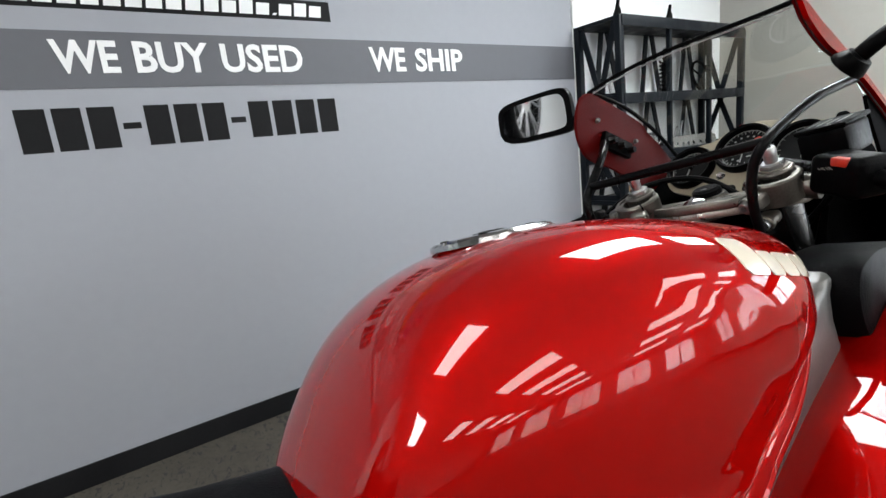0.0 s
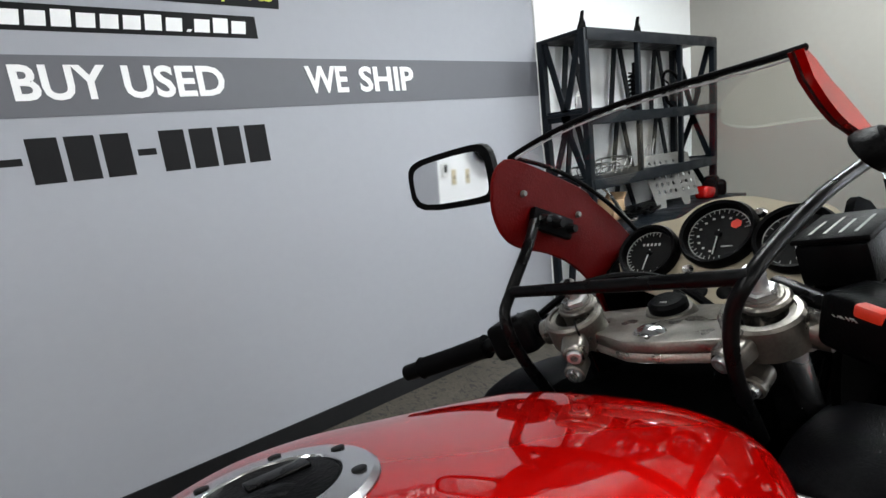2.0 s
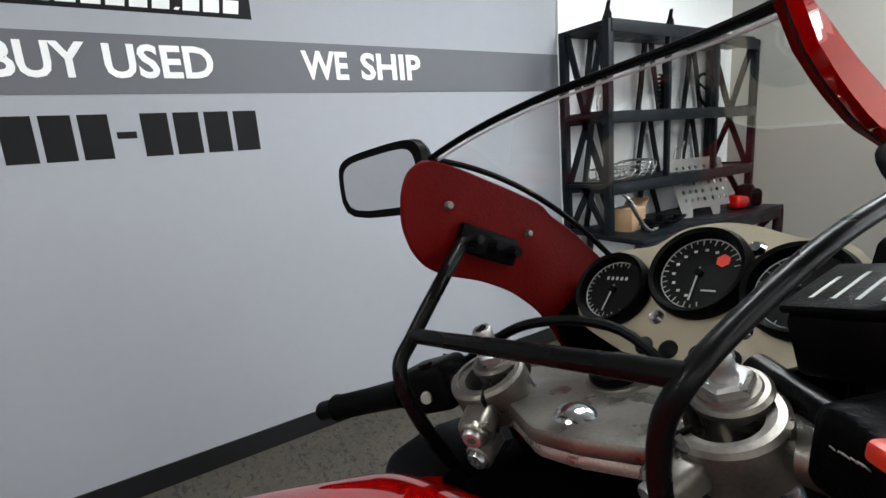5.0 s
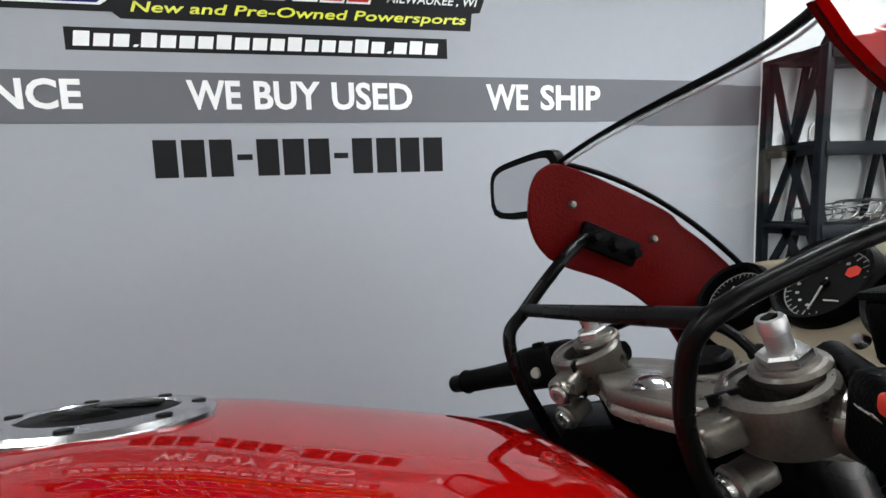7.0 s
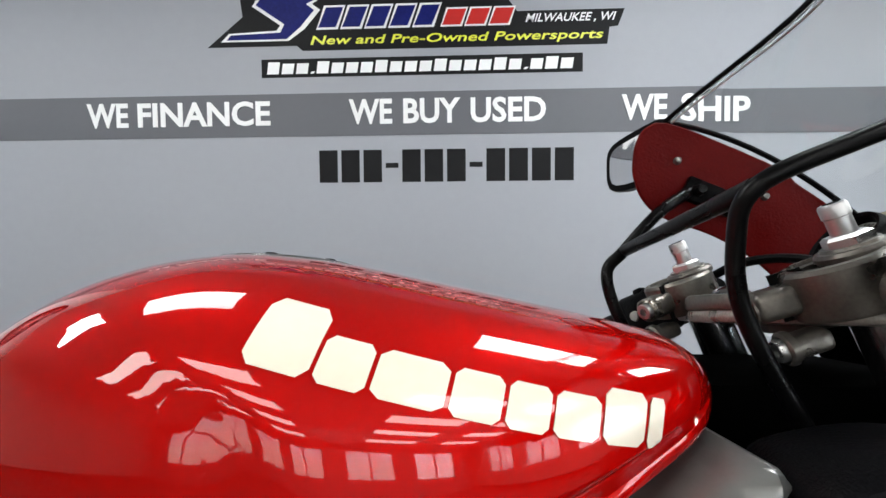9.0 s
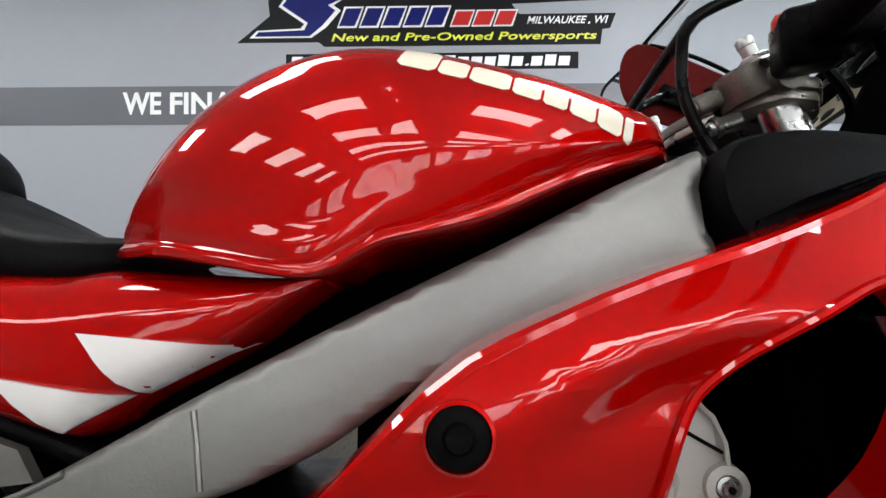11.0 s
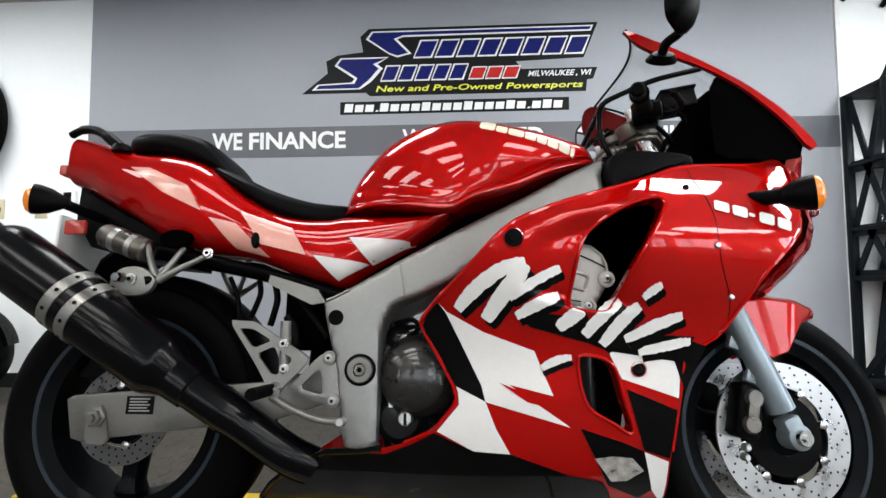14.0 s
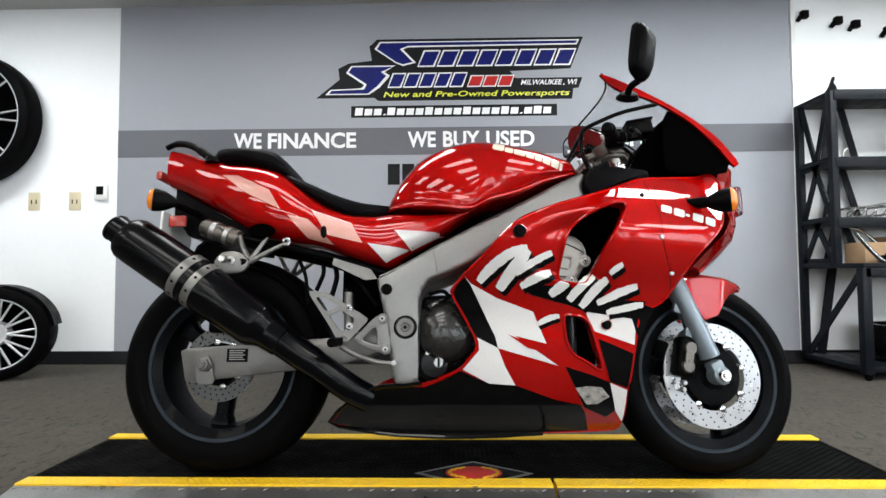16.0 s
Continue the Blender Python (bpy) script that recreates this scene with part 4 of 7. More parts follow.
decal([(0.355, 0.289), (0.436, 0.263), (0.482, 0.244), (0.504, 0.162), (0.480, 0.142), (0.414, 0.172), (0.384, 0.231)], M_BLKDEC, "black_flag_square")
# uneven pale grey patch over the black flag square
decal([(0.384, 0.229), (0.420, 0.234), (0.459, 0.230), (0.483, 0.204), (0.451, 0.183), (0.420, 0.181)], M_MOTTLED, "mottled_grey_patch", 0.0035)
decal([(0.447, 0.366), (0.549, 0.324), (0.535, 0.228), (0.482, 0.246)], M_BLKDEC, "black_flag_square")
decal([(0.482, 0.243), (0.533, 0.222), (0.531, 0.128), (0.505, 0.161)], M_WHITEDEC, "white_flag_square")
decal([(0.407, 0.448), (0.486, 0.441), (0.545, 0.440), (0.556, 0.385), (0.552, 0.348), (0.438, 0.386)], M_WHITEDEC, "white_flag_square", 0.002)
decal([(0.533, 0.470), (0.586, 0.468), (0.566, 0.442), (0.559, 0.396), (0.548, 0.430)], M_BLKDEC, "black_flag_square", 0.0022)
decal([(-0.330, 0.114), (-0.285, 0.166), (-0.240, 0.196), (-0.190, 0.223), (-0.115, 0.230), (-0.043, 0.229), (0.014, 0.251), (0.062, 0.276), (0.142, 0.241), (0.216, 0.236), (0.333, 0.194), (0.402, 0.180), (0.416, 0.160), (0.438, 0.098), (0.275, 0.093), (0.180, 0.086), (0.027, 0.081), (-0.155, 0.085)], M_BLACKGLOSS, "belly_panel", 0.003)
decal([(0.195, 0.378), (0.260, 0.352), (0.335, 0.330), (0.320, 0.322), (0.250, 0.340)], M_RED, "raised_crease", 0.004)


def brush(pts, w, seed):
    """A ragged brush stroke along a line."""
    rnd = random.Random(seed)
    line = spline([(p[0], p[1], 0) for p in pts], 7, False)
    up, dn = [], []
    for i, p in enumerate(line):
        d = line[min(i + 1, len(line) - 1)] - line[max(i - 1, 0)]
        n = Vector((-d.y, d.x, 0)).normalized()
        t = i / (len(line) - 1)
        ww = w * (0.35 + 0.72 * math.sin(math.pi * min(0.06 + t * 0.90, 0.95)) ** 0.45) * 0.5
        up.append(p + n * (ww + rnd.uniform(-0.0013, 0.0013)))
        dn.append(p - n * (ww + rnd.uniform(-0.0013, 0.0013)))
    return [(p.x, p.y) for p in up + dn[::-1]]


# one sharp peak of two thick strokes, then slanted ragged slashes of uneven length
STROKES = [([(0.113, 0.520), (0.135, 0.546), (0.168, 0.574), (0.205, 0.596), (0.243, 0.607)], 0.026),
           ([(0.243, 0.604), (0.227, 0.579), (0.194, 0.537), (0.168, 0.500)], 0.032)]
for x0, z0, dx, dz, w in ((0.214, 0.540, 0.100, 0.058, 0.018), (0.228, 0.507, 0.085, 0.040, 0.022), (0.310, 0.484, 0.048, 0.034, 0.026), (0.362, 0.470, 0.068, 0.068, 0.024),
                          (0.397, 0.452, 0.068, 0.074, 0.024), (0.442, 0.462, 0.112, 0.046, 0.022), (0.470, 0.437, 0.106, 0.022, 0.019), (0.470, 0.540, 0.034, 0.024, 0.016)):
    STROKES.append(([(x0, z0), (x0 + 0.36 * dx, z0 + 0.42 * dz), (x0 + 0.72 * dx, z0 + 0.78 * dz), (x0 + dx, z0 + dz)], w))
decal([(0.232, 0.508), (0.286, 0.512), (0.345, 0.505), (0.400, 0.490), (0.470, 0.470), (0.545, 0.470), (0.612, 0.449), (0.566, 0.361), (0.545, 0.420), (0.411, 0.440), (0.368, 0.456), (0.256, 0.486)], M_BLKDEC, "stroke_backing", 0.0030, step=0.0125)
for i, (pts, w) in enumerate(STROKES):
    sh = [(x + 0.009, z - 0.012) for x, z in brush(pts, w, i)]
    decal(sh, M_BLKDEC, "stroke_shadow", 0.0038, step=0.0125)
for i, (pts, w) in enumerate(STROKES):
    decal(brush(pts, w, i), M_WHITEDEC, "brush_stroke", 0.005, step=0.0125)
decal(brush([(0.279, 0.407), (0.308, 0.422), (0.338, 0.428)], 0.016, 77), M_WHITEDEC, "brush_stroke", 0.005)
decal([(x + 0.004, z - 0.009) for x, z in brush([(0.279, 0.403), (0.309, 0.418), (0.338, 0.425)], 0.012, 78)], M_BLKDEC, "stroke_shadow", 0.004)
# small slanted model blocks near the nose
for k, w in enumerate((0.030, 0.030, 0.012, 0.030, 0.030)):
    x0 = 0.628 + (0, 0.037, 0.073, 0.091, 0.128)[k]
    z0 = 0.731 - (x0 - 0.628) * 0.27
    h = 0.008 if k == 2 else 0.025
    corner = rounded([(x0, z0 - h / 2), (x0 + h * 0.4, z0 + h / 2), (x0 + w + h * 0.4, z0 + h / 2 - w * 0.27), (x0 + w, z0 - h / 2 - w * 0.27)], 0.12, 1)
    decal(corner, M_WHITEDEC, "model_block", 0.003, step=0.0125)

# tank badge as plain slanted cream blocks
x0 = 0.163
for k, (w, h) in enumerate(((0.034, 0.031), (0.025, 0.021), (0.035, 0.021), (0.025, 0.021), (0.022, 0.021), (0.025, 0.021), (0.026, 0.027), (0.010, 0.026))):
    z0 = 0.934 - (x0 - 0.163) * 0.25
    corner = rounded([(x0, z0), (x0 + h * 0.25, z0 + h), (x0 + w + h * 0.25, z0 + h - w * 0.25), (x0 + w, z0 - w * 0.25)], 0.14, 1)
    part("badge_block", on(TANK_TREE, corner, 0.0012, 0.006), M_CREAM, tank)
    x0 += w + 0.0025
# tail checkers
for mm, pts in ((M_PINK, [(-0.700, 0.888), (-0.644, 0.882), (-0.538, 0.831), (-0.497, 0.766), (-0.602, 0.817)]), (M_PINK, [(-0.475, 0.749), (-0.407, 0.733), (-0.325, 0.652), (-0.409, 0.675)]),
                (M_PINK, [(-0.398, 0.762), (-0.272, 0.719), (-0.235, 0.655), (-0.344, 0.682)]), (M_WHITEDEC, [(-0.138, 0.696), (0.011, 0.685), (-0.088, 0.636)]), (M_WHITEDEC, [(-0.220, 0.655), (-0.095, 0.636), (-0.165, 0.598)])):
    part("checker_square", on(TAIL_TREE, pts, 0.0045, 0.010, 0.004), mm, tail)
for x, z in ((-0.356, 0.691),):
    part("seat_lock", moved(lathe([(0.0, -0.006), (0.010, -0.006), (0.012, -0.002), (0.012, 0.006)], 16), pose(x, -0.192, z) @ Matrix.Diagonal((0.8, 1, 1.6, 1))), M_BLACK, tail)
bm = lathe([(0.0, -0.004), (0.036, -0.004), (0.040, 0.0), (0.040, 0.01)], 20)
part("helmet_hook_recess", moved(bm, pose(-0.555, -0.180, 0.700) @ Matrix.Diagonal((1, 1, 0.55, 1))), M_VOID, tail)

# fuel cap
CAP = pose(0.100, -0.008, 0.984, -5.5, 2, 0) @ Matrix.Diagonal((0.92, 0.92, 0.8, 1))
cap = part("fuel_cap", lathe([(0.050, 0.010), (0.052, 0.014), (0.073, 0.012), (0.077, 0.008), (0.0775, 0.001), (0.05, 0.001)], 48, "z", closed=True), M_CHROME, bike, "round chrome fuel filler cap with bolts", CAP)
part("filler_neck", lathe([(0.072, 0.001), (0.0745, -0.004), (0.077, -0.014), (0.079, -0.034), (0.05, -0.034)], 40, "z"), M_RED, cap)
part("cap_centre", lathe([(0.0, 0.014), (0.049, 0.013), (0.051, 0.010), (0.051, 0)], 40, "z"), M_BLACK, cap, "black cap centre")
part("key_flap", moved(lathe([(0.0, 0.0175), (0.012, 0.017), (0.017, 0.013), (0.018, 0.008)], 20, "z"), pose(-0.008, -0.012, 0) @ Matrix.Diagonal((1.5, 0.8, 1, 1))), M_BLACK, cap)
part("latch", box(-0.01, 0.035, 0.006, 0.024, 0.013, 0.017, 0.001), M_TUBE, cap)
for k in range(7):
    a = 2 * math.pi * k / 7 + 0.3
    part("bolt", moved(lathe([(0.0, 0.0140), (0.004, 0.0143), (0.0055, 0.0138), (0.0055, 0.01)], 12, "z"), pose(0.064 * math.cos(a), 0.064 * math.sin(a), 0.0004)), M_TUBE, cap)

# ---- upper fairing: side lobes, screen, nose ----
LOBE = [(0.537, 1.195), (0.512, 1.183), (0.503, 1.162), (0.501, 1.129), (0.511, 1.099), (0.527, 1.079), (0.551, 1.065), (0.600, 1.049), (0.644, 1.026), (0.674, 1.002), (0.693, 0.984), (0.730, 0.930), (0.760, 0.865), (0.850, 0.862), (0.900, 0.905), (0.865, 0.965), (0.800, 1.035), (0.740, 1.085), (0.705, 1.108), (0.690, 1.126)]
RAIL = [(0.520, 1.216), (0.567, 1.201), (0.634, 1.168), (0.720, 1.115), (0.800, 1.055), (0.877, 0.980), (0.925, 0.895), (0.905, 0.880), (0.863, 0.958), (0.792, 1.041), (0.720, 1.096), (0.660, 1.128), (0.620, 1.141), (0.590, 1.150), (0.560, 1.170), (0.538, 1.195)]


def lobe_y(x, z):
    return lerp_table([(0.50, 0.168), (0.66, 0.158), (0.80, 0.150), (0.90, 0.140)], x)[0] + max(0, 1.19 - z) * 0.18


def sheet(outline, yfun, sgn, d=0.005, step=0.03):
    bm = flat(outline, (), step)
    for v in bm.verts:
        v.co.y = sgn * yfun(v.co.x, v.co.z)
    thicken(bm, d * -sgn)
    return bm


left_lobe = part("fairing_lobe", sheet(rounded(LOBE, 0.2, 2), lobe_y, 1), M_RED_SHADE, bike, "red upper fairing side panel, inner face coloured dark as in shade")
part("lobe_edge", tube([(p[0], lobe_y(p[0], p[1]) - 0.002, p[1]) for p in rounded(LOBE, 0.2, 2)], 0.0028, 8, closed=True), M_RED_SHADE, left_lobe)
right_lobe = part("fairing_lobe", sheet(rounded(RAIL, 0.2, 1), lambda x, z: lobe_y(x, z) + 0.012, -1, 0.006), M_RED, bike, "red upper fairing rail beside the screen")
# thin extra sheet in the shaded red, for the rail's inner side
part("rail_inner_shade", sheet(rounded(RAIL, 0.2, 1), lambda x, z: lobe_y(x, z) + 0.004, -1, 0.003), M_RED_SHADE, right_lobe)
for x, z in ((0.556, 1.142), (0.668, 1.093)):
    part("screw", moved(lathe([(0.0, -0.007), (0.005, -0.006), (0.007, 0.0)], 12), pose(x, lobe_y(x, z) - 0.004, z) @ Matrix.Diagonal((0.8, 1, 0.8, 1))), M_PIVOT, left_lobe)
brk = box(-0.045, 0.035, -0.006, 0.006, -0.016, 0.016, 0.003)
bracket = part("stay_bracket", moved(brk, pose(0.605, lobe_y(0.6, 1.09) - 0.014, 1.088, 0, 25, -4)), M_BLACK, left_lobe)
for k in range(3):
    part("bolt", moved(lathe([(0.0, -0.012), (0.006, -0.012), (0.007, -0.004), (0.009, 0.0)], 8), pose(0.578 + k * 0.026, lobe_y(0.6, 1.09) - 0.02, 1.1 - k * 0.012)), M_TUBE, left_lobe)
# near-black filler in place of the shade beneath the screen
part("cockpit_shade_filler", sheet([(0.70, 0.975), (0.76, 0.84), (0.90, 0.84), (0.92, 0.90), (0.84, 1.0), (0.77, 1.02)], lambda x, z: lobe_y(x, z) - 0.018, 1), M_VOID, bike)
part("cockpit_shade_filler", box(0.60, 0.84, -0.16, 0.16, 0.80, 0.835, 0.01), M_VOID, bike)
part("cockpit_shade_filler", box(0.80, 0.84, -0.17, 0.17, 0.835, 0.965, 0.01), M_VOID, bike)

# black sheet in place of the shaded interior; closes the cockpit on the outer side
part("cockpit_side_shade", plate(rounded([(0.600, 0.885), (0.640, 0.955), (0.690, 1.035), (0.730, 1.068), (0.785, 1.052), (0.868, 0.980), (0.905, 0.915), (0.890, 0.860), (0.600, 0.850)], 0.15, 1), -0.148, -0.140), M_VOID, bike)

# second near-black sheet close under the rail, painting in the same shade
part("cockpit_shade_sheet", sheet(rounded([(0.690, 0.860), (0.698, 0.970), (0.712, 1.050), (0.735, 1.088), (0.792, 1.043), (0.863, 0.960), (0.898, 0.900), (0.880, 0.860)], 0.15, 1), lambda x, z: lobe_y(x, z) + 0.002, -1), M_VOID, bike, "near-black sheet painting in the shade inside the upper fairing")

# windscreen
def screen_point(s, u, lift=0.0):
    e = Vector((0.535 + 0.006 * u * (1 - s) + 0.365 * s, 0, 1.203 - 0.009 * u * (1 - s) - 0.085 * s - 0.190 * s * s))
    c = Vector((0.583 + 0.402 * s, 0, 1.224 - 0.125 * s - 0.153 * s * s))
    h = (lobe_y(e.x, e.z) + (0.002 if u > 0 else 0.012)) * (1 - 0.15 * s)
    k = abs(u) ** 2.0
    p = c.lerp(e, k)
    return Vector((p.x, u * h, p.z + lift))


bm = bmesh.new()
NS, NU = 22, 28
g = [[bm.verts.new(screen_point(i / NS, -1 + 2 * j / NU)) for j in range(NU + 1)] for i in range(NS + 1)]
for i in range(NS):
    for j in range(NU):
        bm.faces.new((g[i][j], g[i][j + 1], g[i + 1][j + 1], g[i + 1][j]))
bmesh.ops.recalc_face_normals(bm, faces=bm.faces[:])
r = bmesh.ops.extrude_face_region(bm, geom=bm.faces[:])
for v in [q for q in r["geom"] if isinstance(q, bmesh.types.BMVert)]:
    v.co.z -= 0.003
bmesh.ops.recalc_face_normals(bm, faces=bm.faces[:])
scr = part("windscreen", bm, M_SCREEN, bike, "clear acrylic windscreen with a dark edge")
scr.visible_shadow = False
part("edge_trim", tube([screen_point(0, -1 + 2 * j / 24, 0.001) for j in range(25)], 0.0032, 8), M_BLACK, scr, "black rubber edge trim")
# silver line that paints in the highlight along the screen's edge
part("edge_highlight", tube([screen_point(0.012, -0.97 + 1.94 * j / 24, -0.003) for j in range(25)], 0.0014, 6), M_SILVER, scr, "thin silver line painted in as the screen edge's highlight")
part("edge_trim", tube([screen_point(i / 20, 1, 0.001) for i in range(21)], 0.004, 8), M_BLACK, scr)

# nose between the two panels
rings = []
for z, xf, xe in ((0.93, 0.96, 0.86), (0.90, 0.985, 0.87), (0.86, 0.99, 0.875), (0.78, 0.985, 0.872), (0.71, 0.965, 0.86), (0.66, 0.94, 0.82), (0.60, 0.88, 0.75), (0.56, 0.83, 0.71)):
    w = fair_y(xe, min(z, 0.86)) if z < 0.87 else lobe_y(xe, z)
    rings.append([Vector((xe + (xf - xe) * (1 - abs(u) ** 2.2), u * w, z)) for u in (-1 + 2 * j / 16 for j in range(17))])
bm = bmesh.new()
g = [[bm.verts.new(p) for p in ring] for ring in rings]
for a, b in zip(g, g[1:]):
    for j in range(16):
        bm.faces.new((a[j], a[j + 1], b[j + 1], b[j]))
bmesh.ops.recalc_face_normals(bm, faces=bm.faces[:])
part("nose", bm, M_RED, bike, "red nose of the fairing")
part("headlight", box(0.965, 0.995, -0.09, 0.09, 0.76, 0.86, 0.012), M_GLASS, bike, "wide clear headlight")

# ---- wheels ----
AX = Vector((0.526, 0, 0.962))
AD = Vector((-0.31, 0, 0.95)).normalized()
STEER = Matrix.Translation(AX + Vector((-0.008, -0.018, -0.006))) @ Matrix.Rotation(radians(8), 4, AD) @ Matrix.Translation(-AX)


def wheel(name, m, r, w, rimr, a0):
    wh = part(name, lathe([(rimr - 0.035, -w * 0.36), (rimr - 0.012, -w * 0.40), (rimr, -w * 0.42), (rimr + 0.004, -w * 0.40), (rimr - 0.006, -w * 0.37), (rimr - 0.020, -w * 0.2), (rimr - 0.020, w * 0.2), (rimr - 0.006, w * 0.37), (rimr + 0.004, w * 0.40), (rimr, w * 0.42), (rimr - 0.012, w * 0.40), (rimr - 0.035, w * 0.36), (rimr - 0.045, 0)], 72, closed=True), M_WHEEL, bike, "dark three-spoke cast wheel", m)
    prof = [(rimr, -w * 0.41)]
    for i in range(19):
        a = math.pi * (i / 18 - 0.5)
        prof.append((rimr + 0.006 + (r - rimr - 0.006) * max(math.cos(a * 0.94), 0) ** 0.62, w * 0.5 * math.sin(a)))
    prof.append((rimr, w * 0.41))
    part("tyre", lathe(prof, 112, closed=True), M_RUBBER, wh, "black sport tyre")
    part("rim_lip", lathe([(rimr - 0.006, -w * 0.425), (rimr + 0.004, -w * 0.43), (rimr + 0.004, -w * 0.41), (rimr - 0.006, -w * 0.405)], 72, closed=True), M_LIP, wh)
    for k in range(3):
        a = radians(a0 + 120 * k)
        c, s = math.cos(a), math.sin(a)
        rows = []
        for rr, tw, th in ((0.03, 0.042, 0.030), (0.08, 0.028, 0.024), (rimr - 0.07, 0.026, 0.022), (rimr - 0.03, 0.045, 0.03), (rimr - 0.015, 0.07, 0.035)):
            rows.append([(rr * c - tt * s, yy, rr * s + tt * c) for tt, yy in ((-tw, -th * 0.5), (-tw * 0.7, -th), (tw * 0.7, -th), (tw, -th * 0.5), (tw, th * 0.5), (tw * 0.7, th), (-tw * 0.7, th), (-tw, th * 0.5))])
        part("spoke", loft(rows), M_WHEEL, wh)
    part("hub", lathe([(0.02, -0.07), (0.045, -0.065), (0.05, 0), (0.045, 0.065), (0.02, 0.07)], 32), M_WHEEL, wh)
    return wh


def brake_disc(wheel_ob, y, r0, r1, rows_, n, carrier, steel=None):
    d = part("brake_disc", lathe([(r0, y - 0.0025), (r1, y - 0.0025), (r1, y + 0.0025), (r0, y + 0.0025)], 72, closed=True), steel or M_STEEL, wheel_ob, "drilled steel brake disc")
    bm = bmesh.new()
    for i in range(n):
        for k, f in enumerate(rows_):
            a = 2 * math.pi * (i + 0.33 * k) / n
            rr = r0 + (r1 - r0) * f
            b = lathe([(0.0028, -0.0004), (0.0, -0.0004)], 8)
            moved(b, pose(rr * math.cos(a), y - 0.0026, rr * math.sin(a)))
            bm = merge(bm, b)
    tagged(part("drilled_pattern", bm, M_HOLE, d), kind="stuff")
    part("carrier", lathe([(0.045, y - 0.003), (carrier, y - 0.003), (carrier, y + 0.004), (0.045, y + 0.004)], 40, closed=True), M_BLACK, d)
    for k in range(8):
        a = 2 * math.pi * k / 8 + 0.2
        part("bobbin", moved(lathe([(0.0, -0.005), (0.006, -0.005), (0.0095, -0.004), (0.0095, 0.004)], 12), pose(r0 * 0.97 * math.cos(a), y, r0 * 0.97 * math.sin(a))), M_CHROME, d)
    return d


rear = wheel("rear_wheel", pose(-0.697, 0, 0.288), 0.338, 0.172, 0.234, 25)
front = wheel("front_wheel", STEER @ pose(0.846, 0, 0.256), 0.300, 0.124, 0.227, 50)
brake_disc(front, -0.068, 0.106, 0.160, (0.14, 0.38, 0.62, 0.86), 24, 0.090)
brake_disc(front, 0.068, 0.104, 0.160, (0.2, 0.5, 0.8), 36, 0.092)
brake_disc(rear, -0.085, 0.072, 0.115, (0.15, 0.5, 0.85), 30, 0.066, M_DISC2)

# ---- fork, clamps, handlebars (turned a little to the left) ----
FT, FB = Vector((0.549, 0, 1.000)), Vector((0.846, 0, 0.256))
FD = (FB - FT).normalized()
